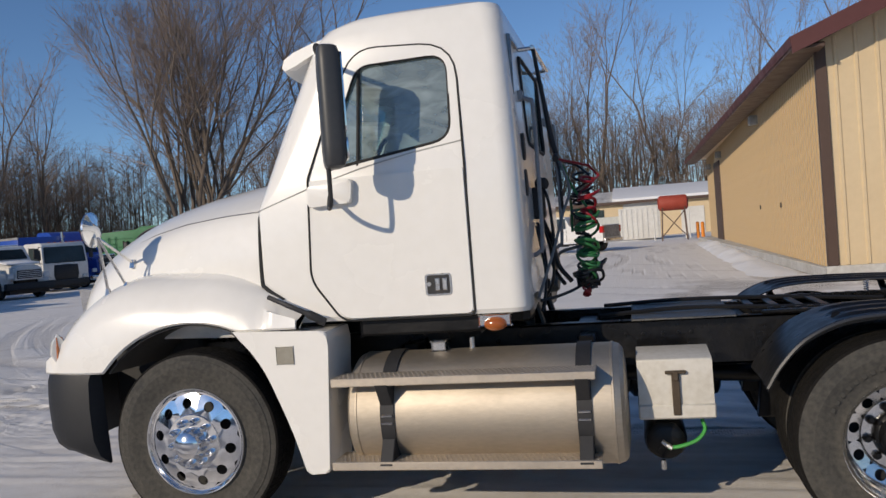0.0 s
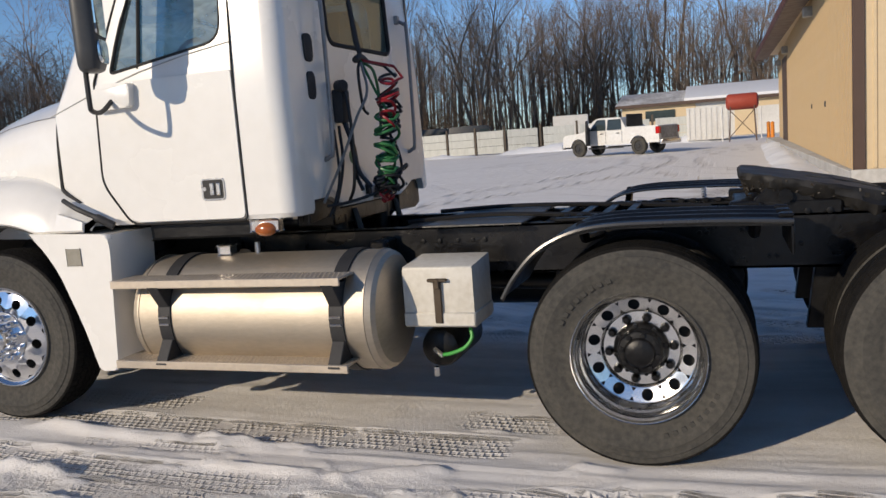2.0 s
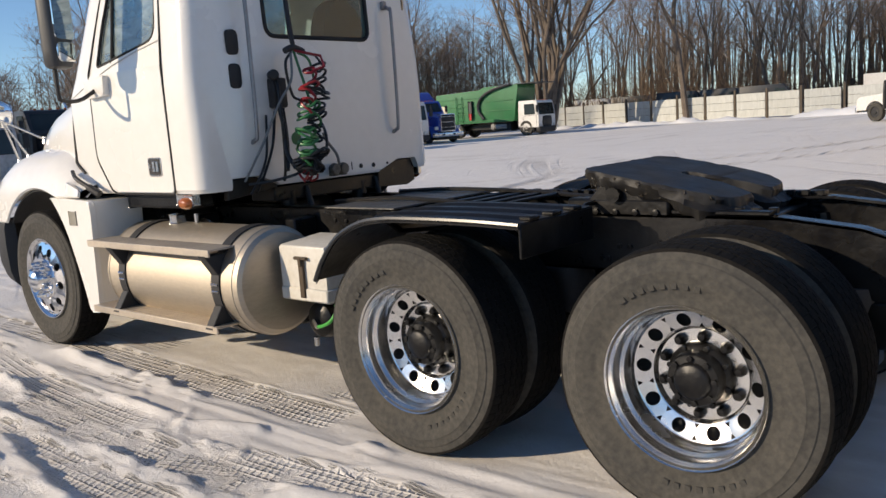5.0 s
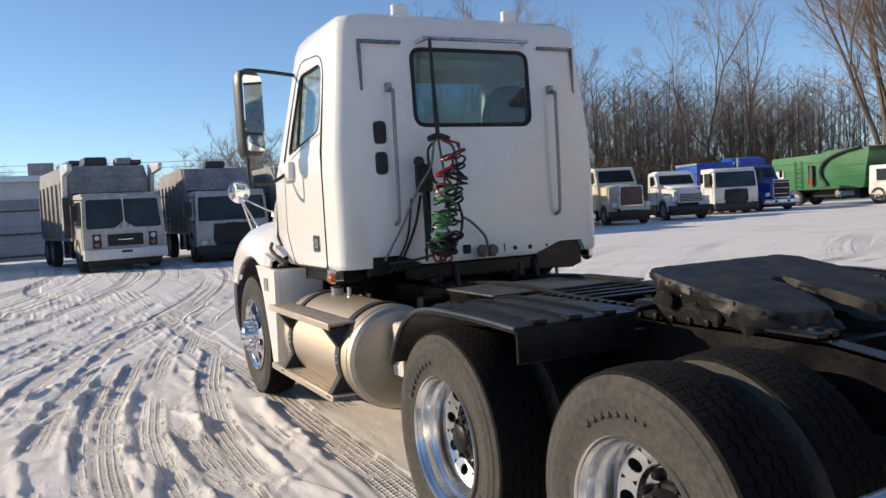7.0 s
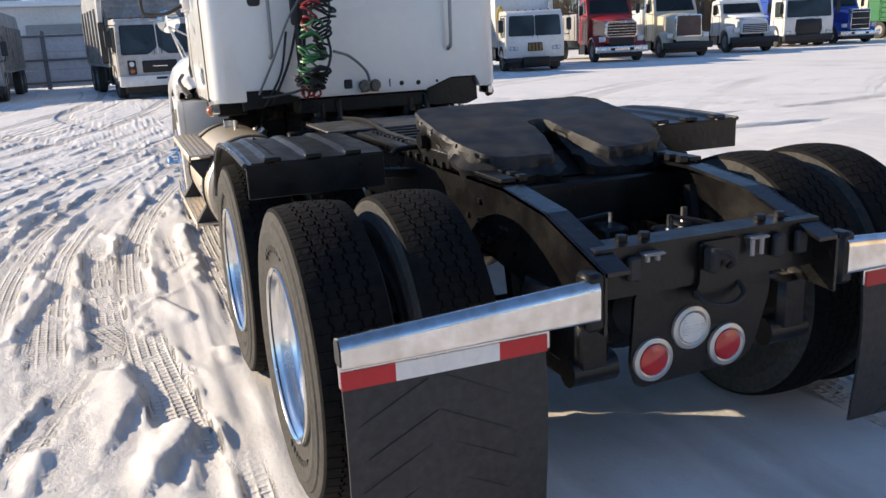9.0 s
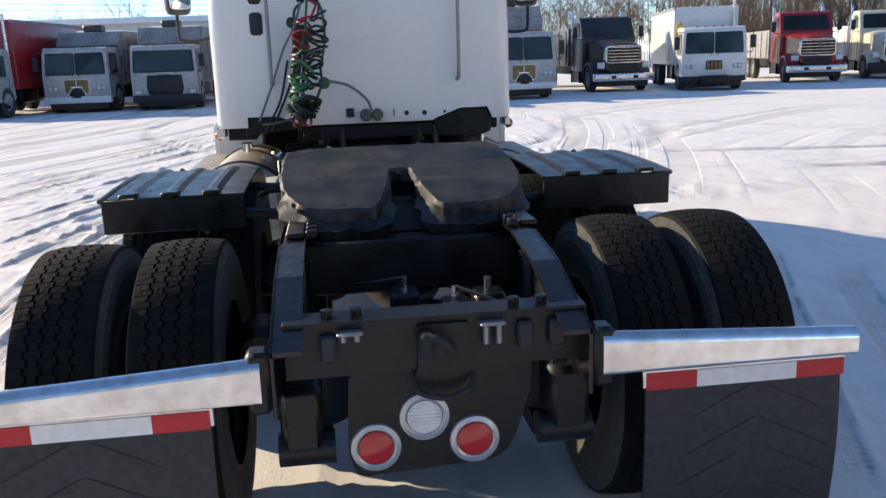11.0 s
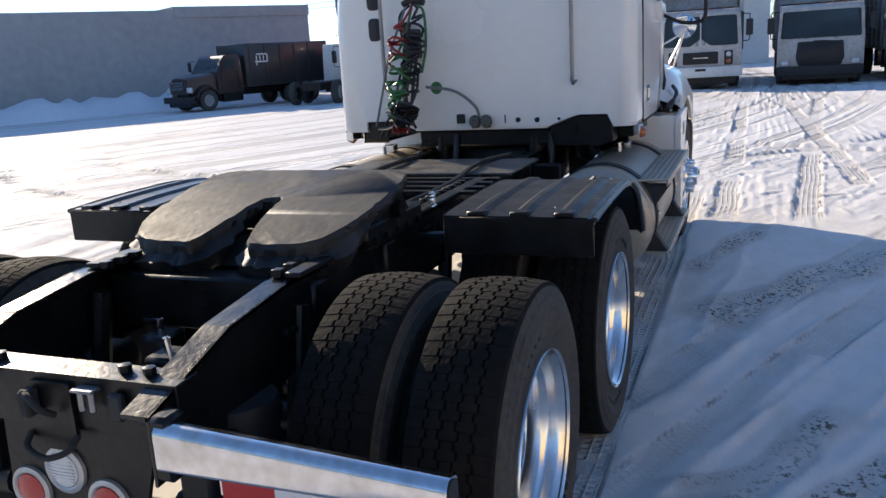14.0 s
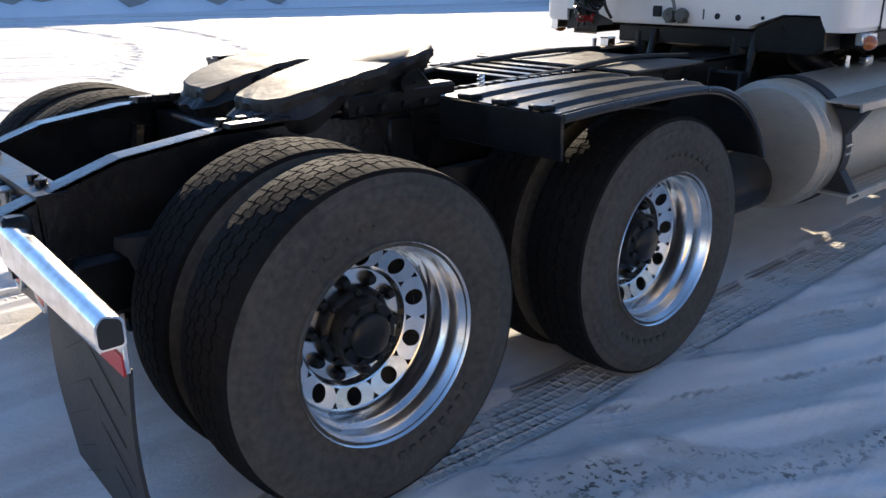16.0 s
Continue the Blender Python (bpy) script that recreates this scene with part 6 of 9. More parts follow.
    plate = part("lamp_plate", bm, BLACK, truck, "black steel lamp plate")
    for y, z, m_, nm, lb in ((-0.185, 0.512, RED, "tail_light", "round red tail light with chrome ring"), (0.10, 0.512, RED, "tail_light", "round red tail light with chrome ring"), (-0.043, 0.594, CLEAR, "reverse_light", "round clear reversing light")):
        bm = bmesh.new()
        M_ = Matrix.Translation((5.506, C + y, z)) @ pose(0, 0, 0, 0, 0, 90)
        add_lathe(bm, [(0.052, 0.0), (0.050, 0.012), (0.03, 0.019), (0.0, 0.021)], 28, M_)
        lamp = part(nm, bm, m_, plate, lb)
        bm = bmesh.new()
        add_lathe(bm, [(0.052, 0.010), (0.058, 0.014), (0.071, 0.010), (0.073, 0.0)], 32, M_)
        part("lamp_ring", bm, RING, lamp)
        if nm == "reverse_light":
            for k in range(9):
                h = -0.04 + 0.01 * k
                w_ = math.sqrt(0.046 ** 2 - h * h)
                tube_part("lens_rib", [(5.526 - 6 * h * h, C + y - w_, z + h), (5.5275 - 6 * h * h, C + y, z + h), (5.526 - 6 * h * h, C + y + w_, z + h)], 0.0022, CLEAR, lamp, 5)
    # tail boxes low beside the plate, hanging brackets
    for s in (-1, 1):
        bm = bmesh.new()
        add_box(bm, (5.30, C + min(s * 0.33, s * 0.45), 0.50), (5.50, C + max(s * 0.33, s * 0.45), 0.70), 0.02)
        add_tube(bm, [(5.45, C + s * 0.30, 0.50), (5.45, C + s * 0.46, 0.50)], 0.05, 12)
        part("shock_bracket", bm, BLACK, truck)
    for x in (2.1, 3.0, 4.25, 4.8):
        box_part("cross_member", (x - 0.06, C - 0.42, 0.78), (x + 0.06, C + 0.42, 0.97), BLACK, truck, 0.01)
    bm = bmesh.new()
    add_box(bm, (2.38, C - 0.56, 1.018), (2.95, C + 0.52, 1.03), 0.003)
    part("deck_plate", bm, PLATE, truck, "grey tread plate deck behind the cab")
    bm = bmesh.new()
    for k in range(4):
        x = 3.06 + 0.13 * k
        add_box(bm, (x, C - 0.36, 1.012), (x + 0.05, C + 0.50, 1.028), 0.004)
    part("frame_strap", bm, BLACK, truck)
    box_part("rail_sticker", (2.42, -0.420, 0.90), (2.58, -0.4165, 0.95), TAPE_W, truck, 0.001)
    # axles, springs, shaft
    for x in (3.597, 4.905):
        bm = bmesh.new()
        add_tube(bm, [(x, C - 0.95, 0.515), (x, C + 0.95, 0.515)], 0.075, 14)
        add_lathe(bm, [(0, 0.22), (0.12, 0.20), (0.2, 0.1), (0.22, 0), (0.2, -0.1), (0.12, -0.2), (0, -0.22)], 24, Matrix.Translation((x, C + 0.05, 0.53)) @ pose(0, 0, 0, 0, 0, 90))
        part("drive_axle", bm, BLACK, truck)
        for s in (-1, 1):
            bm = bmesh.new()
            add_lathe(bm, [(0.0, 0), (0.12, 0), (0.13, 0.05), (0.115, 0.11), (0.13, 0.17), (0.12, 0.22), (0, 0.22)], 22, Matrix.Translation((x + 0.34, C + s * 0.36, 0.52)) @ pose(0, 0, 0, -90))
            part("air_bag", bm, MATTE, truck)
            bm = bmesh.new()
            add_box(bm, (x - 0.45, C + s * 0.36 - 0.05, 0.42), (x + 0.45, C + s * 0.36 + 0.05, 0.50), 0.01)
            add_prism(bm, [(x - 0.55, 0.42), (x - 0.35, 0.42), (x - 0.38, 0.80), (x - 0.50, 0.80)], "y", C + s * 0.36 - 0.04, C + s * 0.36 + 0.04, 0.005, 1)
            part("suspension_arm", bm, BLACK, truck)
            bm = bmesh.new()
            add_lathe(bm, [(0, 0), (0.09, 0.0), (0.10, 0.02), (0.10, 0.16), (0.07, 0.2), (0, 0.2)], 18, Matrix.Translation((x - 0.18, C + s * 0.55, 0.60)) @ pose(0, 0, 0, 0, 0, 90))
            part("brake_chamber", bm, BLACK, truck)
            tube_part("shock_absorber", [(x + 0.12, C + s * 0.40, 0.45), (x + 0.02, C + s * 0.40, 0.92)], 0.035, BLACK, truck)
    tube_part("drive_shaft", [(0.9, C, 0.70), (3.4, C + 0.05, 0.58)], 0.055, BLACK, truck, 14)
    tube_part("front_axle", [(0, C - 0.95, 0.42), (0, C - 0.5, 0.36), (0, C + 0.5, 0.36), (0, C + 0.95, 0.42)], 0.06, BLACK, truck, 10)
    box_part("gearbox", (0.75, C - 0.25, 0.55), (1.6, C + 0.25, 1.02), BLACK, truck, 0.06, 2)
    tube_part("exhaust_pipe", smooth_path([(0.6, C + 0.5, 0.9), (1.2, C + 0.6, 0.9), (1.6, C + 0.62, 1.0), (1.72, C + 0.70, 1.12)]), 0.06, BLACK, truck, 12)
    for s in (-1, 1):
        tube_part("brake_hose", smooth_path([(2.2, C + s * 0.3, 1.03), (2.7, C + s * 0.26, 1.05), (3.3, C + s * 0.3, 1.03), (3.9, C + s * 0.22, 1.0)]), 0.014, HOSE_K, truck, 6)


def build_fifth_wheel(truck):
    C = 0.015
    # plate outline: rounded front, two rear ramps with a throat between
    half = [(3.95, 0.0), (3.95, 0.28), (3.975, 0.385), (4.07, 0.445), (4.25, 0.46), (4.48, 0.46), (4.63, 0.435), (4.73, 0.375), (4.765, 0.28),
            (4.768, 0.17), (4.755, 0.115), (4.62, 0.075), (4.50, 0.055), (4.42, 0.048), (4.392, 0.03), (4.384, 0.0)]
    left = smooth_path([(x, y, 0) for x, y in half], 7)
    left = [(p[0] if p[0] > 4.3 else 4.3 - (4.3 - p[0]) * 0.686, p[1]) for p in left]
    out = [(p[0], C + p[1]) for p in left] + [(p[0], C - p[1]) for p in left[-2:0:-1]]

    def zt(x):
        return 1.226 - 0.19 * (x - 4.06) - (0.25 * (x - 4.5) ** 2 if x > 4.5 else 0) - (0.8 * (4.16 - x) ** 2 if x < 4.16 else 0)
    bm = bmesh.new()
    n = len(out)

    def wall(k, push, dz, rough):
        """One ring of the worn, grease-caked edge."""
        ring = []
        for i, (x, y) in enumerate(out):
            p, q = Vector(out[i - 1]), Vector(out[(i + 1) % n])
            o = Vector(((q - p).y, -(q - p).x)).normalized()
            if push and (Vector((x, y)) + o * 0.01 - Vector((4.2, C + (0.25 if y > C else -0.25)))).length < (Vector((x, y)) - Vector((4.2, C + (0.25 if y > C else -0.25)))).length:
                o = -o
            back = max(0.0, min(1.0, (x - 4.5) / 0.15))
            push_ = push + (0.05 * back if push < 0 else 0)
            w_ = push_ + rough * noise.noise(Vector((x * 34, y * 34, k * 3.1)))
            ring.append(bm.verts.new((x + o.x * w_, y + o.y * w_, zt(x) - dz * (1 + 0.45 * back) + rough * 0.8 * noise.noise(Vector((x * 17, y * 17, 9 + k))))))
        return ring
    rows = [wall(0, 0.0, 0.0, 0.006), wall(1, 0.008, 0.012, 0.012), wall(2, 0.006, 0.030, 0.018), wall(3, -0.004, 0.050, 0.020), wall(4, -0.022, 0.075, 0.020), wall(5, -0.05, 0.10, 0.010)]
    f0 = bm.faces.new(rows[0])
    for r0, r1 in zip(rows, rows[1:]):
        for i in range(n):
            j = (i + 1) % n
            bm.faces.new((r0[i], r0[j], r1[j], r1[i]))
    f1 = bm.faces.new(rows[-1][::-1])
    bmesh.ops.triangulate(bm, faces=[f0, f1])
    w = part("fifth_wheel", bm, GREASE_TOP, truck, "greasy black fifth wheel plate with a throat", angle=0.5)
    # grease, dirt and snow caked in lumps along the plate's edge
    rnd = random.Random(8)
    bm = bmesh.new()
    for k in range(420):
        i = rnd.randrange(n)
        x, y = out[i]
        if x > 4.70 or (x > 4.3 and abs(y - C) < 0.2):
            continue
        drop = rnd.random() ** 1.4
        o = Vector((x - 4.3, (y - C) * 1.2, 0)).normalized()
        at = Vector((x, y, zt(x) - 0.012 - 0.115 * drop)) + o * (rnd.uniform(-0.006, 0.006) - 0.05 * drop)
        r = rnd.uniform(0.005, 0.013)
        lump = bmesh.ops.create_icosphere(bm, subdivisions=1, radius=r, matrix=Matrix.Translation(at) @ pose(0, 0, 0, rnd.uniform(0, 180), rnd.uniform(0, 180), 0) @ Matrix.Diagonal((1.0, rnd.uniform(0.5, 1.5), rnd.uniform(0.5, 1.0), 1)))
        for v in lump["verts"]:
            v.co += Vector((rnd.gauss(0, 0.2), rnd.gauss(0, 0.2), rnd.gauss(0, 0.2))) * r
    part("grease_crust", bm, GREASE, w, "dusty grease caked along the edge", angle=0.3)["kind"] = "stuff"
    bm = bmesh.new()
    for s in (-1, 1):
        add_box(bm, (4.0, C + s * 0.40 - 0.05, 0.99), (4.52, C + s * 0.40 + 0.05, 1.08), 0.012)
        add_prism(bm, [(4.10, 1.06), (4.42, 1.06), (4.34, 1.13), (4.18, 1.15)], "y", C + s * 0.40 - 0.045, C + s * 0.40 + 0.045, 0.008, 1)
        add_tube(bm, [(4.26, C + s * 0.33, 1.10), (4.26, C + s * 0.48, 1.10)], 0.035, 10)
        for k in range(5):
            add_lathe(bm, [(0.016, 0), (0.016, 0.014), (0, 0.018)], 6, Matrix.Translation((4.06 + 0.1 * k, C + s * 0.45, 1.02)) @ (Matrix() if s < 0 else pose(0, 0, 0, 0, 0, 180)))
    add_box(bm, (4.02, C - 0.30, 1.02), (4.50, C + 0.30, 1.06), 0.01)
    part("fifth_wheel_mount", bm, BLACK, truck, "black slider mount with bolts")
    bm = bmesh.new()
    for s in (-1, 1):
        add_box(bm, (3.10, C + s * 0.40 - 0.03, 1.012), (4.95, C + s * 0.40 + 0.03, 1.03), 0.004)
        for k in range(26):
            x = 3.14 + 1.78 * k / 25
            add_box(bm, (x, C + s * 0.345 - 0.018, 1.012), (x + 0.035, C + s * 0.345 + 0.018, 1.038), 0.003)
    part("slider_rack", bm, BLACK, truck)
    bm = bmesh.new()
    add_tube(bm, smooth_path([(4.15, C - 0.30, 1.06), (4.15, C - 0.52, 1.06), (4.17, C - 0.58, 1.04)]), 0.012, 7)
    part("release_handle", bm, BLACK, truck)
    # return spring standing up beside the plate, and worn air fittings between the rails
    coil = [(3.86 + 0.014 * math.cos(k * 0.9), C + 0.44 + 0.014 * math.sin(k * 0.9), 1.03 + 0.0022 * k) for k in range(30)]
    tube_part("return_spring", coil, 0.004, CHROME_DULL, truck, 5)
    for x, y in ((5.20, 0.10), (5.12, 0.22), (5.05, -0.05)):
        box_part("air_valve", (x - 0.06, C + y - 0.05, 0.70), (x + 0.06, C + y + 0.05, 0.84), BLACK, truck, 0.012)
        tube_part("air_fitting", [(x, C + y, 0.84), (x, C + y, 0.885)], 0.012, CHROME_DULL, truck, 7)
    tube_part("air_line", smooth_path([(5.20, C + 0.10, 0.88), (5.30, C + 0.20, 0.86), (5.40, C + 0.30, 0.80), (5.50, C + 0.34, 0.72)]), 0.008, HOSE_K, truck, 6)
    tube_part("air_line", smooth_path([(5.05, C - 0.05, 0.88), (4.95, C - 0.2, 0.84), (4.7, C - 0.3, 0.80)]), 0.008, HOSE_K, truck, 6)
    for y in (-0.30, 0.24, 0.33):
        box_part("hitch_lug", (5.552, C + y - 0.022, 0.80), (5.578, C + y + 0.022, 0.875), MATTE, truck, 0.007)


truck = empty("semi_truck", "white day cab semi truck with polished wheels on snow", "truck")
build_cab(truck)
build_cab_parts(truck)
build_cab_back(truck)
build_hoses(truck)
build_nose(truck)
build_wheels(truck)
build_tank(truck, -1)
build_tank(truck, 1)
build_box(truck)
build_chassis(truck)
build_fifth_wheel(truck)

# background materials
TAN = mat("tan_metal_siding", (0.64, 0.50, 0.31), 0.45, col2=(0.57, 0.44, 0.27), scale=0.5, fine=6, amount=0.7)
BROWN = mat("dark_brown_trim", (0.085, 0.050, 0.035), 0.5)
REDROOF = mat("red_brown_metal_roof", (0.10, 0.030, 0.026), 0.45)
SNOWTOP = mat("settled_snow", (0.82, 0.83, 0.85), 0.7, col2=(0.72, 0.73, 0.75), scale=0.6, fine=5, bump=0.3, bscale=3)
CONC = mat("pale_concrete_panel", (0.52, 0.51, 0.48), 0.8, col2=(0.36, 0.34, 0.31), scale=0.8, fine=9, amount=0.9, isl=0.12, bump=0.2, bscale=30)
# wall grey raised, so that it carries a veil of glare
GREYWALL = mat("grey_painted_wall", (0.40, 0.39, 0.375), 0.8, col2=(0.32, 0.31, 0.30), scale=0.25, fine=3, amount=0.9)
TIN = mat("grey_tin_fence", (0.55, 0.57, 0.60), 0.5, 0.0, col2=(0.40, 0.41, 0.43), scale=0.9, fine=8, amount=0.9, isl=0.15)
OFFWHITE = mat("aged_white_wall", (0.66, 0.65, 0.62), 0.7, col2=(0.50, 0.48, 0.44), scale=0.5, fine=6)
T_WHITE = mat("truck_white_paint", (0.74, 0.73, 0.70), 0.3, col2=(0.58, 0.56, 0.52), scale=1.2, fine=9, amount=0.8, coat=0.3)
# the same white, darkened for grime and for the west row's shade
T_DIRTY_SHADE = mat("grimy_shaded_white_paint", (0.50, 0.49, 0.47), 0.45, col2=(0.30, 0.285, 0.26), scale=1.2, fine=8, amount=0.9)
T_CREAM = mat("truck_cream_paint", (0.66, 0.61, 0.47), 0.35, col2=(0.55, 0.50, 0.38), coat=0.3)
T_RED = mat("truck_red_paint", (0.33, 0.015, 0.02), 0.3, col2=(0.24, 0.012, 0.015), coat=0.4)
T_BLUE = mat("truck_blue_paint", (0.015, 0.07, 0.40), 0.3, col2=(0.012, 0.05, 0.28), coat=0.4)
T_GREEN = mat("truck_green_paint", (0.02, 0.17, 0.055), 0.4, col2=(0.015, 0.11, 0.04), scale=1.5, coat=0.2)
T_DARK = mat("truck_dark_paint", (0.022, 0.022, 0.024), 0.35, col2=(0.04, 0.038, 0.036), coat=0.2)
T_MAROON = mat("dark_maroon_truck_paint", (0.034, 0.017, 0.017), 0.35, col2=(0.036, 0.026, 0.024), coat=0.2)
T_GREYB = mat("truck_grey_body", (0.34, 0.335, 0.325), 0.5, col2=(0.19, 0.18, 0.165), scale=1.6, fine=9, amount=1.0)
GRILLE = mat("dark_grille", (0.02, 0.02, 0.022), 0.4, 0.3)
GRILLE_T = mat("brown_gold_grille", (0.25, 0.16, 0.06), 0.45, 0.4)
LAMP = mat("headlamp_lens", (0.65, 0.66, 0.66), 0.15, coat=0.8)
ORANGE = mat("orange_safety_paint", (0.75, 0.24, 0.02), 0.5)
TANKRED = mat("weathered_red_tank", (0.36, 0.055, 0.03), 0.55, col2=(0.26, 0.04, 0.025))
BARK = mat("grey_brown_bark", (0.18, 0.142, 0.112), 0.9, col2=(0.095, 0.075, 0.06), scale=2, fine=20, amount=0.9)
TWIG = mat("brown_twigs", (0.29, 0.225, 0.18), 0.9, col2=(0.20, 0.15, 0.12), scale=0.4, fine=4, amount=0.9)
BRUSH = mat("dry_brush", (0.25, 0.165, 0.10), 0.95, col2=(0.15, 0.10, 0.065), scale=0.3, fine=3, amount=0.9)


def place(x, y, deg):
    """A pose on the ground; things are built with their front towards +x."""
    return pose(x, y, 0, 0, 0, deg)


def loose_wheel(parent, x, y, r, w, bright=False, rim=None):
    """A plain road wheel; y is its outer face, + or -."""
    s = 1 if y > 0 else -1
    m = Matrix.Translation((x, y, r)) @ (pose(0, 0, 0, 0, 0, 180) if s > 0 else Matrix())
    bm = bmesh.new()
    add_lathe(bm, [(r * 0.56, -0.03), (r * 0.62, 0.0), (r * 0.93, 0.0), (r, -0.03), (r, -w + 0.03), (r * 0.93, -w), (r * 0.56, -w)], 24, m)
    t = part("tyre", bm, RUBBER, parent)
    bm = bmesh.new()
    add_lathe(bm, [(r * 0.57, -0.02), (r * 0.55, -0.05), (r * 0.40, -0.06), (r * 0.22, -0.03), (r * 0.20, 0.0), (0, 0.0)], 20, m)
    part("rim", bm, rim or (CHROME_DULL if bright else T_GREYB), t)


def sloped_cab(name, parent, material, pts, w, bev=0.06, taper=0.0):
    """A cab from its side outline (x, z) and half width, pulled in a little towards the top."""
    bm = bmesh.new()
    add_prism(bm, pts, "y", -w, w, bev, 2)
    zs = [p[1] for p in pts]
    lo, hi = min(zs), max(zs)
    for v in bm.verts:
        v.co.y *= 1 - taper * max(0, (v.co.z - lo) / (hi - lo) - 0.5) * 2
    return part(name, bm, material, parent, angle=0.7)


def cabover(label, x, y, deg, paint, body_paint, style="wide", body_h=3.1, body_len=6.5, body="packer", size=1.0, pale=False, group="parked lorries"):
    """A cab-over lorry; the style sets screens, grille and bumper."""
    T = empty("refuse_truck", label, "truck", place(x, y, deg) @ Matrix.Scale(size, 4), group)
    split = style in ("loader", "brown", "gold")
    sloped_cab("cab", T, paint, rounded([(0.0, 0.52), (0.02, 1.30), (-0.10, 2.30), (-0.25, 2.38), (-1.55, 2.38), (-1.60, 0.60)], [0.04, 0.05, 0.12, 0.1, 0.05, 0.05]), 1.20, 0.07, 0.05)

    def front(z):
        return 0.026 - max(0.0, z - 1.30) * 0.12
    # windscreen in one or two panes, each in a dark rubber frame
    for a, b in (((-1.06, -0.035), (0.035, 1.06)) if split else ((-1.06, 1.06),)):
        quad = [(a, 1.40), (b, 1.40), (b * 0.96, 2.16), (a * 0.96, 2.16)]
        if style == "loader":
            quad = [(a, 1.32), (-0.30, 1.32), (b, 1.52), (b, 2.16), (a * 0.96, 2.16)] if a < -0.5 else [(a, 1.52), (0.30, 1.32), (b, 1.32), (b * 0.96, 2.16), (a, 2.16)]
        cy, cz = sum(p[0] for p in quad) / len(quad), sum(p[1] for p in quad) / len(quad)
        for nm, m_, k, off in (("window_frame", MATTE, 1.045, 0.006), ("windscreen", DARKGLASS, 1.0, 0.013)):
            bm = bmesh.new()
            bm.faces.new([bm.verts.new((front(z) + off, yy, z)) for yy, z in rounded([(cy + (p - cy) * k, cz + (q - cz) * k) for p, q in quad], 0.07)])
            bmesh.ops.solidify(bm, geom=bm.faces[:], thickness=0.012)
            part(nm, bm, m_, T)
    for s in (-1, 1):
        bm = bmesh.new()
        add_prism(bm, rounded([(-0.25, 1.42), (-1.10, 1.42), (-1.10, 2.14), (-0.33, 2.14)], 0.06), "y", s * 1.165, s * 1.19)
        part("side_window", bm, DARKGLASS, T)
        bm = bmesh.new()
        add_tube(bm, [(-0.16, s * 1.20, 0.62), (-0.16, s * 1.206, 1.3), (-0.16, s * 1.206, 1.36), (-1.18, s * 1.206, 1.36), (-1.18, s * 1.2, 0.62)], 0.008, 5)
        part("door_gap", bm, SEAM, T)
        # headlights
        lo, hi = ((0.86, 1.10), (0.58, 0.74)) if style == "wide" else ((0.70, 0.94), (0.72, 1.14)) if style == "loader" else ((0.70, 1.05), (0.82, 0.98))
        bm = bmesh.new()
        add_prism(bm, rounded([(s * lo[0], hi[0]), (s * lo[1], hi[0]), (s * lo[1], hi[1]), (s * lo[0], hi[1])], 0.03), "x", 0.0, 0.045, 0.008)
        hp = part("headlight_panel", bm, GRILLE if style == "loader" else T_GREYB, T)
        cs = (((lo[0] + lo[1]) / 2, hi[1] - 0.11), ((lo[0] + lo[1]) / 2, hi[0] + 0.10)) if style == "loader" else ((lo[0] + 0.08, (hi[0] + hi[1]) / 2), (lo[1] - 0.08, (hi[0] + hi[1]) / 2))
        for k, (yy, zz) in enumerate(cs):
            bm = bmesh.new()
            add_lathe(bm, [(0.0, 0.03), (0.05, 0.022), (0.075, 0.0)], 14, Matrix.Translation((0.045, s * yy, zz)) @ pose(0, 0, 0, 0, 0, 90))
            part("headlight", bm, AMBER if style == "loader" and k else LAMP, hp)
        # mirrors
        bm = bmesh.new()
        add_tube(bm, smooth_path([(-0.12, s * 1.12, 2.18), (0.05, s * 1.36, 2.18), (0.06, s * 1.40, 2.1), (0.06, s * 1.40, 1.5), (0.04, s * 1.36, 1.40), (-0.1, s * 1.2, 1.40)]), 0.016, 6)
        arm = part("mirror_arm", bm, MATTE, T)
        bm = bmesh.new()
        add_box(bm, (-0.02, s * 1.40 - 0.1, 1.55), (0.08, s * 1.40 + 0.1, 2.03), 0.03, 2)
        part("mirror", bm, MATTE, arm)
        box_part("step", (-1.15, s * 1.0, 0.30), (-0.35, s * 1.18, 0.50), BLACK, T, 0.02)
        bm = bmesh.new()
        if split:
            add_tube(bm, [(front(1.4) + 0.02, s * 0.10, 1.30), (front(1.9) + 0.03, s * 0.16, 1.9)], 0.010, 5)
        else:
            add_tube(bm, [(front(1.4) + 0.02, s * 0.45, 1.34), (front(1.6) + 0.03, s * 0.05, 1.55)], 0.010, 5)
        part("wiper", bm, MATTE, T)
    # grille
    shape = {"wide": [(-0.52, 0.60), (0.52, 0.60), (0.60, 0.80), (0.56, 1.24), (-0.56, 1.24), (-0.60, 0.80)],
             "loader": [(-0.52, 0.76), (0.52, 0.76), (0.52, 1.12), (-0.52, 1.12)],
             "brown": [(-0.42, 0.72), (0.42, 0.72), (0.42, 1.20), (-0.42, 1.20)],
             "gold": [(-0.32, 0.78), (0.32, 0.78), (0.30, 1.12), (-0.30, 1.12)]}[style]
    gm = {"wide": CHROME_DULL if pale else GRILLE, "loader": GRILLE, "brown": GRILLE_T, "gold": GRILLE}[style]
    bm = bmesh.new()
    add_prism(bm, rounded([(p * 1.12, 0.95 + (q - 0.95) * 1.14) for p, q in shape], 0.05), "x", 0.005, 0.034, 0.01)
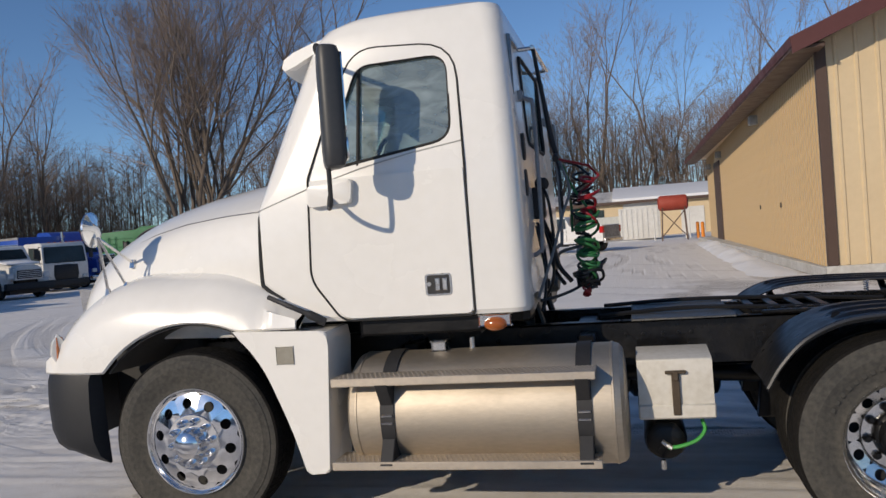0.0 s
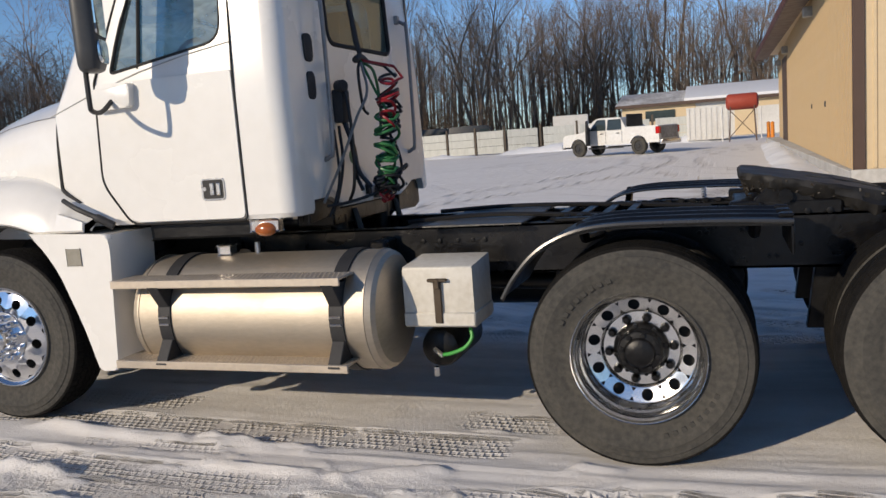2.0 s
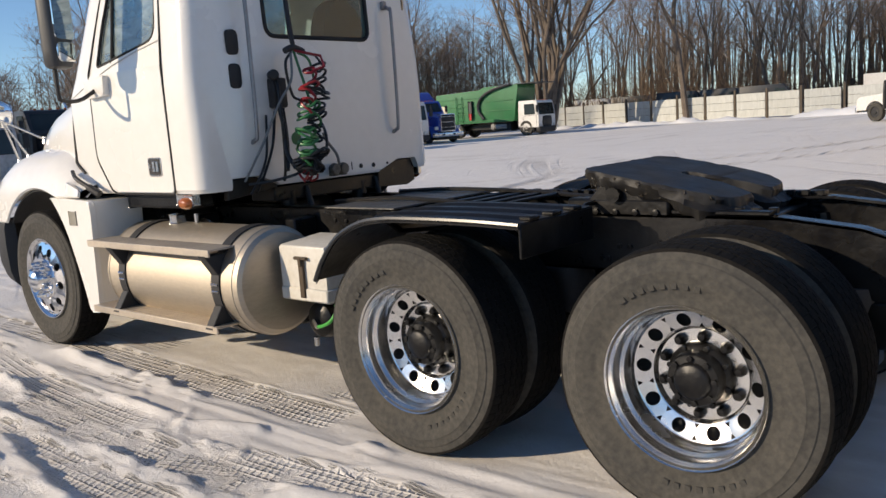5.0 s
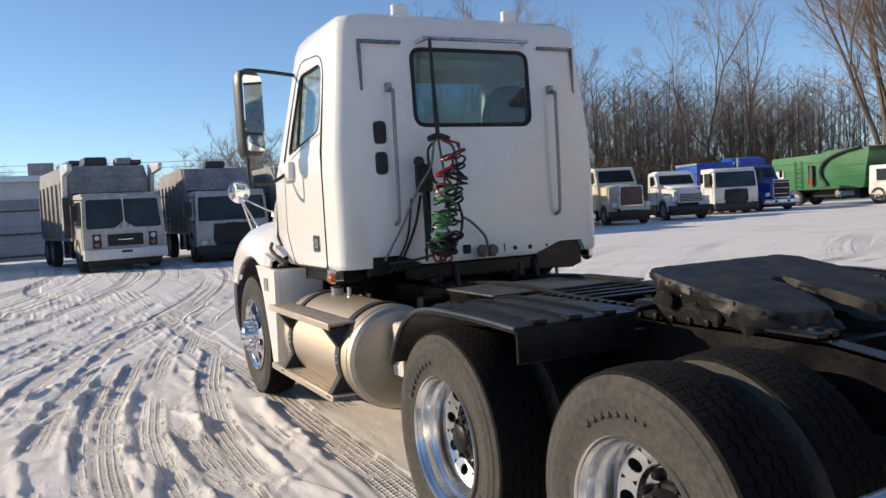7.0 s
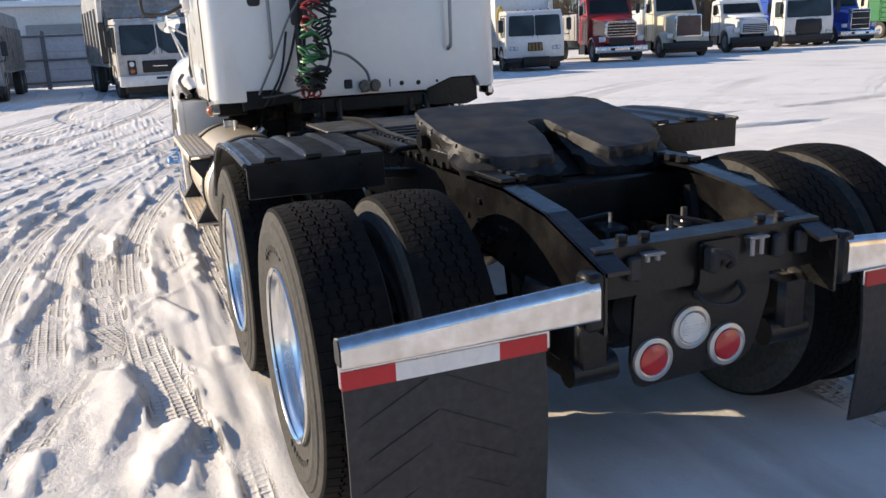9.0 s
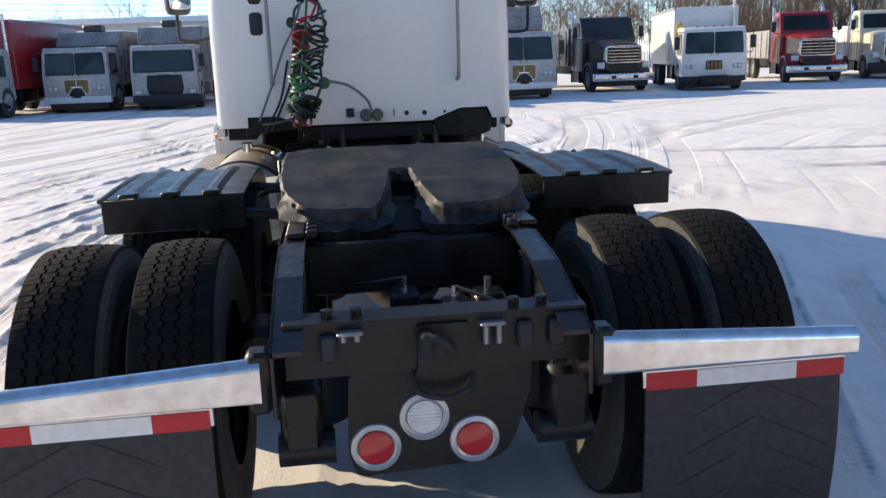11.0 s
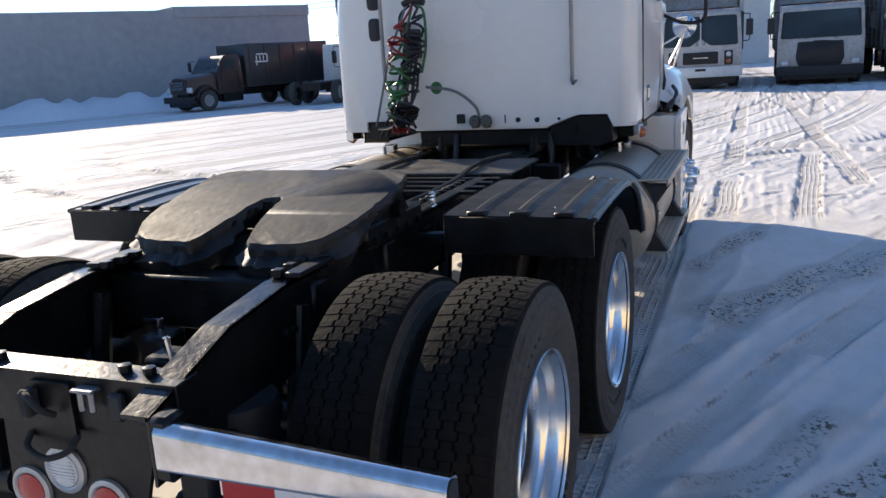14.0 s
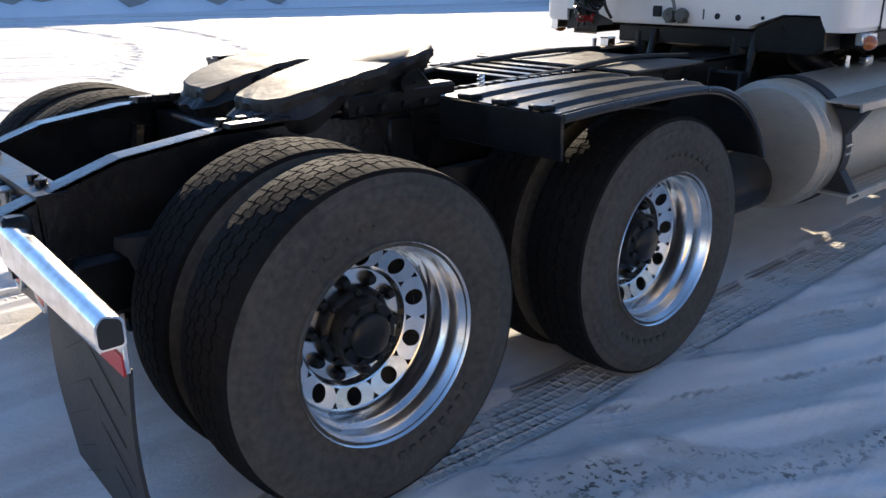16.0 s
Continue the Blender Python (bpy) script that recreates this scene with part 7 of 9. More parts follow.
    g = part("grille_surround", bm, {"wide": T_GREYB if pale else MATTE, "loader": paint, "brown": T_CREAM, "gold": paint}[style], T)
    bm = bmesh.new()
    add_prism(bm, rounded(shape, 0.04), "x", 0.012, 0.05, 0.01)
    part("grille", bm, gm, g)
    if style == "gold":
        for k in range(4):
            box_part("grille_bar", (0.045, -0.27 + 0.145 * k, 0.80), (0.08, -0.17 + 0.145 * k, 1.09), GRILLE_T, g, 0.01)
    elif style == "brown":
        box_part("grille_bar", (0.045, -0.02, 0.74), (0.07, 0.02, 1.19), T_CREAM, g, 0.006)
        bm = bmesh.new()
        add_prism(bm, [(0.30 * math.cos(math.pi * k / 12), 0.62 + 0.30 * math.sin(math.pi * k / 12)) for k in range(13)], "x", 0.04, 0.075, 0.01)
        part("tow_recess", bm, GRILLE, g)
        tube_part("recess_rim", [(0.07, 0.31 * math.cos(math.pi * k / 12), 0.62 + 0.31 * math.sin(math.pi * k / 12)) for k in range(13)], 0.018, CHROME_DULL, g, 6)
    else:
        for k in range(5):
            w = 0.47 if style == "loader" else 0.50
            z = shape[0][1] + 0.05 + (shape[-2][1] - shape[0][1] - 0.08) * k / 5 if style == "loader" else 0.68 + 0.11 * k
            box_part("grille_bar", (0.046, -w, z), (0.058, w, z + 0.016), MATTE, g, 0.003)
    if style != "gold":
        box_part("badge_bar", (0.03, -0.22, 1.255 if style == "wide" else 0.93), (0.062, 0.22, 1.30 if style == "wide" else 0.965), MATTE if style == "wide" else CHROME_DULL, T, 0.005)
    # bumper
    if style == "wide":
        box_part("bumper", (-0.2, -1.20, 0.28), (0.10, 1.20, 0.56), T_WHITE if pale else MATTE, T, 0.03, 2)
    elif style == "gold":
        box_part("bumper", (-0.2, -1.20, 0.34), (0.06, 1.20, 0.52), MATTE, T, 0.03, 2)
        box_part("front_hitch", (0.0, -0.55, 0.16), (0.30, 0.55, 0.56), BLACK, T, 0.05, 2)
    else:
        box_part("bumper", (-0.15, -1.22, 0.36), (0.14, 1.22, 0.68 if style == "loader" else 0.60), T_WHITE, T, 0.03, 2)
        box_part("bumper_slot", (0.135, -0.16, 0.55), (0.148, 0.16, 0.62), GRILLE, T, 0.004)
    box_part("under_bumper", (-0.6, -1.05, 0.14), (-0.02, 1.05, 0.40), BLACK, T, 0.02)
    for k in range(5):
        box_part("roof_marker", (-0.32, -0.62 + 0.31 * k - 0.04, 2.365), (-0.24, -0.62 + 0.31 * k + 0.04, 2.415), AMBER, T, 0.01)
    # frame and body
    L = body_len
    box_part("chassis", (-1.6 - L, -0.45, 0.52), (-0.2, 0.45, 0.90), BLACK, T, 0.02)
    for s in (-1, 1):
        box_part("side_tank", (-3.6, s * 0.55, 0.45), (-2.2, s * 1.12, 0.95), BLACK, T, 0.08, 2)
    if body == "packer":
        bm = bmesh.new()
        out = rounded([(-1.75, 0.95), (-1.75, body_h - 0.45), (-2.2, body_h), (-1.2 - L, body_h), (-1.75 - L, body_h - 0.7), (-1.75 - L, 0.95)], 0.08)
        add_prism(bm, out, "y", -1.22, 1.22, 0.06, 2)
        b = part("packer_body", bm, body_paint, T, angle=0.7)
        for k in range(7):
            xx = -2.1 - (L - 0.8) * k / 6
            for s in (-1, 1):
                box_part("body_rib", (xx - 0.05, s * 1.25 - 0.04, 1.05), (xx + 0.05, s * 1.25 + 0.04, body_h - 0.5), body_paint, b, 0.01)
        # sloped hopper front over a dark gap, and rails on top
        bm = bmesh.new()
        add_prism(bm, [(-1.74, 2.46), (-1.62, 2.46), (-1.95, body_h - 0.02), (-2.1, body_h - 0.02)], "y", -1.17, 1.17, 0.02)
        part("hopper_front", bm, body_paint, b)
        box_part("hopper_gap", (-1.80, -1.1, 1.4), (-1.735, 1.1, 2.45), BLACK, b, 0.01)
        if style == "loader":
            box_part("hopper_box", (-3.6, -0.55, body_h), (-2.5, 0.15, body_h + 0.30), T_DARK, b, 0.05)
            box_part("hopper_box", (-2.6, 0.35, body_h), (-2.1, 0.85, body_h + 0.24), T_GREYB, b, 0.04)
            tube_part("screen_bar", [(0.03, 0, 1.30), (-0.06, 0, 2.22), (-0.06, 0.12, 2.30), (-0.06, -0.12, 2.30)], 0.018, T_WHITE, T, 6)
            for s in (-1, 1):
                box_part("top_rail", (-4.6, s * 0.95 - 0.16, body_h), (-1.95, s * 0.95 + 0.16, body_h + 0.16), T_DARK, b, 0.03)
                bm = bmesh.new()
                add_prism(bm, rounded([(-2.3, 1.3), (-2.0, 1.3), (-1.55, body_h - 0.35), (-0.55, body_h - 0.25), (-0.55, body_h - 0.05), (-1.85, body_h + 0.02)], 0.05), "y", s * 1.27, s * 1.40, 0.015)
                part("loader_arm", bm, T_WHITE, b)
                box_part("arm_cylinder", (-1.75, s * 1.28, 1.1), (-1.60, s * 1.40, 2.3), T_DARK, b, 0.03)
        else:
            box_part("roof_unit", (-2.9, -0.35, body_h), (-2.3, 0.35, body_h + 0.26), T_DARK, b, 0.04)
        bm = bmesh.new()
        add_loft(bm, [[(-3.0, -1.05, body_h), (-3.0, 1.05, body_h), (-L - 0.8, 1.05, body_h), (-L - 0.8, -1.05, body_h)],
                      [(-3.2, -0.9, body_h + 0.07), (-3.2, 0.9, body_h + 0.07), (-L - 0.9, 0.9, body_h + 0.07), (-L - 0.9, -0.9, body_h + 0.07)]])
        part("roof_snow", bm, SNOWTOP, b)
    elif body == "box":
        bm = bmesh.new()
        add_box(bm, (-1.8 - L, -1.25, 0.95), (-1.8, 1.25, body_h), 0.03, 2)
        b = part("box_body", bm, body_paint, T)
        for s in (-1, 1):
            box_part("edge_rail", (-1.8 - L, s * 1.24 - 0.03, body_h - 0.1), (-1.78, s * 1.24 + 0.03, body_h + 0.012), T_GREYB, b, 0.01)
            box_part("side_stripe", (-3.4, s * 1.245, 1.1), (-2.9, s * 1.258, 1.7), T_RED, b, 0.003)
        if style == "gold":
            yel = mat("yellow_pump_paint", (0.62, 0.42, 0.04), 0.5)
            box_part("pump_box", (-1.78, -1.12, 1.0), (-1.62, -0.75, 1.9), yel, T, 0.03)
            tube_part("pump_hose", smooth_path([(-1.70, -1.10, 1.9), (-1.68, -1.18, 2.3), (-1.70, -1.05, 2.6), (-1.72, -0.9, 2.3)]), 0.04, yel, T, 8)
        tube_part("exhaust_stack", [(-1.7, 1.05, 0.9), (-1.7, 1.05, body_h + 0.2)], 0.06, CHROME_DULL, T, 10)
    elif body == "side_loader":
        # deep body with sloped prow, dark lifting arm, ladder and a pale panel
        bm = bmesh.new()
        out = rounded([(-1.9, 1.05), (-1.72, 2.3), (-1.5, body_h - 0.25), (-1.5, body_h), (-4.3, body_h), (-4.7, body_h - 0.18), (-L - 1.5, body_h - 0.30), (-L - 1.75, 1.05)], 0.06)
        add_prism(bm, out, "y", -1.24, 1.24, 0.05, 2)
        b = part("packer_body", bm, body_paint, T, angle=0.7)
        for k in range(4):
            for s in (-1, 1):
                box_part("body_rib", (-L - 1.6, s * 1.25 - 0.03, 1.15 + 0.55 * k), (-4.5, s * 1.25 + 0.03, 1.22 + 0.55 * k), body_paint, b, 0.01)
                box_part("body_rib", (-4.3, s * 1.25 - 0.03, 1.15 + 0.75 * k * 0.9), (-1.95, s * 1.25 + 0.03, 1.22 + 0.75 * k * 0.9), body_paint, b, 0.01) if k < 3 else None
        for s in (-1, 1):
            pts = [(-4.35, s * 1.34, 1.3), (-4.75, s * 1.34, 1.9), (-4.7, s * 1.34, 2.5), (-4.2, s * 1.34, 3.0), (-3.3, s * 1.34, 3.35), (-2.0, s * 1.34, 3.6)]
            tube_part("lifting_arm", smooth_path(pts), 0.11, T_DARK, b, 8)
            box_part("arm_pivot", (-5.6, s * 1.26, 1.5), (-5.3, s * 1.40, 2.6), T_DARK, b, 0.04)
            box_part("tail_lamp", (-5.55, s * 1.40, 1.3), (-5.35, s * 1.43, 1.75), RED, b, 0.02)
            for xx in (-6.7, -6.2):
                tube_part("ladder_rail", [(xx, s * 1.33, 1.1), (xx, s * 1.33, 3.0)], 0.025, body_paint, b, 6)
            for k in range(5):
                tube_part("ladder_rung", [(-6.7, s * 1.33, 1.3 + 0.3 * k), (-6.2, s * 1.33, 1.3 + 0.3 * k)], 0.02, body_paint, b, 6)
            box_part("side_panel", (-9.3, s * 1.255, 1.7), (-7.6, s * 1.29, 2.4), T_CREAM, b, 0.01)
            tube_part("air_tank", [(-3.9, s * 0.95, 0.72), (-2.6, s * 0.95, 0.72)], 0.24, T_GREYB, T, 14)
        box_part("canopy", (-1.8, -1.2, body_h), (0.1, 1.2, body_h + 0.06), T_DARK, b, 0.01)
    for xx, s in ((-1.0, -1), (-1.0, 1), (-L + 0.2, -1), (-L + 0.2, 1), (-L - 1.1, -1), (-L - 1.1, 1)):
        loose_wheel(T, xx, s * 1.2, 0.52, 0.30)
    return T


def conventional(name, label, x, y, deg, paint, roof_z=2.75, nose=1.9, w=1.1, rear="box", rear_paint=None, rear_h=3.4, rear_len=6.5, snowy=False, face="low", size=1.0, group="parked lorries"):
    T = empty(name, label, "truck", place(x, y, deg) @ Matrix.Scale(size, 4), group)
    hz = roof_z * 0.70
    # hood
    bm = bmesh.new()
    rings = []
    for k in range(9):
        t = k / 8
        xx = -nose * t
        zt = hz - 0.22 * (1 - t) ** 1.5
        ww = w * (0.62 + 0.24 * t)
        rings.append([(xx - 0.12 * abs(2 * j / 12 - 1) ** 3 * (1 - t), ww * (2 * j / 12 - 1), zt - 0.13 * abs(2 * j / 12 - 1) ** 3) for j in range(13)] + [(xx, ww, 0.85), (xx, -ww, 0.85)])
    add_loft(bm, rings)
    part("hood", bm, paint, T, angle=0.8)
    for s in (-1, 1):
        bm = bmesh.new()
        rings = []
        for k in range(13):
            a = math.pi * k / 12
            cx, R = -0.95, 0.66
            xx, zz = cx + R * math.cos(a), 0.52 + R * math.sin(a)
            rings.append([(xx, s * w * 0.55, zz + 0.06), (xx, s * w * 0.9, zz + 0.05), (xx, s * w * 1.06, zz - 0.02), (xx, s * w * 1.06, zz - 0.10), (xx, s * w * 0.9, zz - 0.04), (xx, s * w * 0.55, zz)])
        add_loft(bm, rings)
        part("fender", bm, paint, T, angle=0.8)
        bm = bmesh.new()
        add_box(bm, (-0.16, s * w * 0.80 - 0.15, 0.92), (0.0, s * w * 0.80 + 0.15, 1.16), 0.03, 2)
        part("headlight", bm, LAMP, T)
        bm = bmesh.new()
        add_prism(bm, rounded([(-nose - 0.30, hz + 0.12), (-nose - 1.05, hz + 0.12), (-nose - 1.05, roof_z - 0.2), (-nose - 0.55, roof_z - 0.2)], 0.06), "y", s * (w * 0.985), s * (w * 0.985 + 0.012))
        part("side_window", bm, DARKGLASS, T)
        bm = bmesh.new()
        add_tube(bm, [(-nose - 0.2, s * w, hz + 0.55), (-nose - 0.05, s * (w + 0.28), hz + 0.55), (-nose - 0.05, s * (w + 0.28), hz + 0.0), (-nose - 0.2, s * w, hz - 0.02)], 0.018, 6)
        arm = part("mirror_arm", bm, MATTE, T)
        bm = bmesh.new()
        add_box(bm, (-nose - 0.1, s * (w + 0.28) - 0.1, hz + 0.05), (-nose, s * (w + 0.28) + 0.1, hz + 0.5), 0.03, 2)
        part("mirror", bm, MATTE, arm)
    # grille: wide oval, tall upright box or plain low slats
    gh, gw = {"oval": ((1.16, hz - 0.34), 0.62), "tall": ((0.85, hz - 0.16), 0.50), "box": ((1.02, hz - 0.18), 0.54), "low": ((hz - 0.80, hz - 0.40), 0.56)}[face]
    rad = 0.13 if face == "oval" else 0.04
    out = [(-w * gw, gh[0]), (w * gw, gh[0]), (w * gw * 0.95, gh[1]), (-w * gw * 0.95, gh[1])]
    fx = 0.06 if face in ("tall", "box") else 0.0
    zc = (gh[0] + gh[1]) / 2
    bm = bmesh.new()
    add_prism(bm, rounded([(p * 1.07, zc + (q - zc) * 1.11) for p, q in out], rad), "x", -0.3, fx + 0.03, 0.012)
    g = part("grille_surround", bm, paint if face == "low" else CHROME_DULL, T)
    bm = bmesh.new()
    add_prism(bm, rounded(out, rad), "x", fx, fx + 0.04, 0.008)
    part("grille", bm, mat("brown_radiator_mesh", (0.16, 0.10, 0.075), 0.6, 0.3) if face == "box" else GRILLE, g)
    n = {"oval": 5, "tall": 3, "box": 0, "low": 5}[face]
    for k in range(n):
        z = gh[0] + (gh[1] - gh[0]) * (k + 0.6) / n
        box_part("grille_bar", (fx + 0.035, -w * gw * 0.93, z), (fx + 0.052, w * gw * 0.93, z + 0.025), T_WHITE if face == "low" and paint is T_WHITE else CHROME_DULL, g, 0.004)
    box_part("bumper", (-0.12, -w * 1.08, 0.42), (0.15, w * 1.08, 0.72), {"oval": CHROME_DULL, "tall": CHROME_DULL, "box": MATTE, "low": MATTE}[face], T, 0.04, 2)
    for s in (-1, 1):
        if face in ("oval", "tall"):
            box_part("bumper_slot", (0.146, s * 0.45 - 0.10, 0.52), (0.158, s * 0.45 + 0.10, 0.64), GRILLE, T, 0.01)
        box_part("step_box", (-nose - 1.35, s * w * 0.62, 0.36), (-nose - 0.2, s * w * 1.02, 0.78), BLACK, T, 0.04)
        bm = bmesh.new()
        add_tube(bm, [(-nose - 0.18, s * (w + 0.004), 0.85), (-nose - 0.18, s * (w + 0.004), hz), (-nose - 1.15, s * (w + 0.004), hz), (-nose - 1.15, s * (w + 0.004), 0.85)], 0.008, 5)
        part("door_gap", bm, SEAM, T)
    box_part("under_bumper", (-0.5, -w * 0.9, 0.22), (-0.02, w * 0.9, 0.45), BLACK, T, 0.02)
    if face in ("oval", "box"):
        box_part("lower_grille", (-0.05, -w * 0.52, 0.76), (0.02, w * 0.52, gh[0] - 0.07), GRILLE if face == "oval" else paint, T, 0.01)
    for s in (-1, 1):
        tube_part("wiper", [(-nose + 0.07, s * 0.5, hz + 0.06), (-nose - 0.02, s * 0.12, hz + 0.30)], 0.010, MATTE, T, 5)
    if face in ("oval", "tall", "box"):
        for k in range(5):
            box_part("roof_marker", (-nose - 0.62, -0.6 + 0.3 * k - 0.05, roof_z - 0.005), (-nose - 0.52, -0.6 + 0.3 * k + 0.05, roof_z + 0.05), AMBER, T, 0.015)
        for s in ((-1, 1) if face != "box" else (-1,)):
            tube_part("exhaust_stack", [(-nose - 1.55, s * w * 0.95, 0.9), (-nose - 1.55, s * w * 0.95, roof_z + 0.15), (-nose - 1.65, s * w * 0.95, roof_z + 0.3)], 0.06, CHROME_DULL, T, 10)
    cab = sloped_cab("cab", T, paint, rounded([(-nose + 0.05, 0.75), (-nose + 0.05, hz), (-nose - 0.42, roof_z - 0.05), (-nose - 0.6, roof_z), (-nose - 1.4, roof_z), (-nose - 1.45, 0.75)], [0.03, 0.03, 0.08, 0.06, 0.08, 0.04]), w, 0.05, 0.05)
    bm = bmesh.new()
    q = rounded([(-w * 0.88, hz + 0.10), (w * 0.88, hz + 0.10), (w * 0.82, roof_z - 0.17), (-w * 0.82, roof_z - 0.17)], 0.07)
    kx = -0.47 / (roof_z - 0.05 - hz)
    bm.faces.new([bm.verts.new((-nose + 0.05 + (z - hz) * kx + 0.008, yy, z)) for yy, z in q])
    bmesh.ops.solidify(bm, geom=bm.faces[:], thickness=0.012)
    part("windscreen", bm, DARKGLASS, T)
    if snowy:
        bm = bmesh.new()
        add_box(bm, (-nose + 0.1, -w * 0.75, hz - 0.02), (-0.35, w * 0.75, hz + 0.05), 0.04, 2)
        for v in bm.verts:
            if v.co.x > -nose + 0.0:
                v.co.z -= 0.20 * max(0, (v.co.x + nose) / nose) ** 1.3
        part("hood_snow", bm, SNOWTOP, T)
        box_part("roof_snow", (-nose - 1.35, -w * 0.8, roof_z - 0.01), (-nose - 0.6, w * 0.8, roof_z + 0.06), SNOWTOP, T, 0.03, 2)
    L = rear_len
    x0 = -nose - 1.5
    box_part("chassis", (x0 - L, -0.45, 0.60), (-0.3, 0.45, 0.95), BLACK, T, 0.02)
    rp = rear_paint or paint
    if rear == "box":
        bm = bmesh.new()
        add_box(bm, (x0 - L, -w * 1.1, 1.0), (x0 - 0.1, w * 1.1, rear_h), 0.04, 2)
        b = part("cargo_body", bm, rp, T)
        for k in range(5):
            xx = x0 - 0.4 - (L - 0.8) * k / 5
            for s in (-1, 1):
                box_part("body_rib", (xx - 0.05, s * w * 1.1 - 0.04, 1.05), (xx + 0.05, s * w * 1.1 + 0.04, rear_h - 0.1), rp, b, 0.01)
    elif rear == "sleeper":
        sloped_cab("sleeper", T, paint, rounded([(x0 + 0.15, 0.8), (x0 + 0.55, roof_z - 0.1), (x0 - 0.4, rear_h), (x0 - 1.6, rear_h), (x0 - 1.7, 0.8)], [0.03, 0.3, 0.3, 0.15, 0.04]), w * 1.08, 0.06, 0.05)
    for xx, s in ((-0.95, -1), (-0.95, 1), (x0 - L * 0.55, -1), (x0 - L * 0.55, 1), (x0 - L * 0.55 - 1.25, -1), (x0 - L * 0.55 - 1.25, 1)):
        loose_wheel(T, xx, s * w * 1.04, 0.50, 0.28, bright=rear == "sleeper")
    return T


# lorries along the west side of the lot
cabover("grimy shade-darkened white front-loading refuse truck with split windscreen", -21.6, -0.2, 7, T_DIRTY_SHADE, T_GREYB, "loader", 3.35, size=1.07)
cabover("grimy shade-darkened white cab-over refuse truck with dark trapezoid grille", -22.0, 3.4, 0, T_DIRTY_SHADE, T_GREYB, "wide", 3.25, size=1.05)
cabover("grimy shade-darkened white cab-over truck with brown grille and split windscreen", -21.5, 6.6, 2, T_DIRTY_SHADE, T_GREYB, "brown", 3.35)
conventional("lorry", "black conventional truck with chrome bumper parked in snow", -24.2, 11.3, 0, T_DARK, 3.0, 1.9, 1.15, "box", T_DARK, 2.6, face="oval")
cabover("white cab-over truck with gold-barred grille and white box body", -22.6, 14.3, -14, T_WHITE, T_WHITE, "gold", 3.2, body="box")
conventional("lorry", "red conventional truck with chrome grille parked in snow", -25.6, 20.4, -16, T_RED, 3.05, 1.9, 1.12, "box", T_GREYB, 2.3, face="oval")
conventional("lorry", "cream conventional truck with brown radiator, parked in a row", -26.2, 24.6, -18, T_CREAM, 3.05, 1.9, 1.12, "box", T_WHITE, 2.4, face="box")
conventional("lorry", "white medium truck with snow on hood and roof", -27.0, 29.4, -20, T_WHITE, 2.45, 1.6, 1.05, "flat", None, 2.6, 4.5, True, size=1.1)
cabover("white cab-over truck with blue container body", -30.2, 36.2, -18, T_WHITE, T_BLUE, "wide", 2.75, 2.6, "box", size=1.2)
conventional("sleeper_truck", "bright blue sleeper tractor with tall chrome grille", -30.6, 40.6, -16, T_BLUE, 3.0, 2.1, 1.15, "sleeper", None, 3.7, 4.0, face="tall")
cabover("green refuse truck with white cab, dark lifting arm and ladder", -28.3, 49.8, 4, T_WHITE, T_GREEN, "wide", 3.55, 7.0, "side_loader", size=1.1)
cabover("grimy shade-darkened white cab-over truck with red container body", -22.5, -12.9, -6, T_DIRTY_SHADE, T_RED, "wide", 3.4, body="box", pale=True)
cabover("grimy shade-darkened white cab-over truck beside the red container truck", -24.6, -9.6, -4, T_DIRTY_SHADE, T_GREYB, "brown", 3.0)
cabover("grimy shade-darkened white refuse truck at the end of the row", -24.4, -6.4, 0, T_DIRTY_SHADE, T_GREYB, "wide", 3.1)
dump = conventional("dump_truck", "dark maroon dump truck with black body and pale mark", -19.7, -19.8, -20, T_MAROON, 2.6, 1.6, 1.1, "box", T_DARK, 3.1, 5.5, size=0.82)
# pale mark on the dump body: bars inside a rounded outline
for nm, y0, z0, y1, z1 in (("mark_bar", -4.55, 2.15, -3.75, 2.22), ("mark_bar", -4.50, 2.52, -3.85, 2.58), ("mark_bar", -4.55, 2.18, -4.48, 2.55), ("mark_bar", -4.32, 2.25, -4.26, 2.48), ("mark_bar", -4.10, 2.25, -4.04, 2.48), ("mark_bar", -3.88, 2.00, -3.82, 2.48)):
    box_part(nm, (y0, 1.255, z0), (y1, 1.268, z1), T_WHITE, dump, 0.002)
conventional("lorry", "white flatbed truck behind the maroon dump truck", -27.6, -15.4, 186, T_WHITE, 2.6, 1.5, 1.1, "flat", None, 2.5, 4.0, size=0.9)


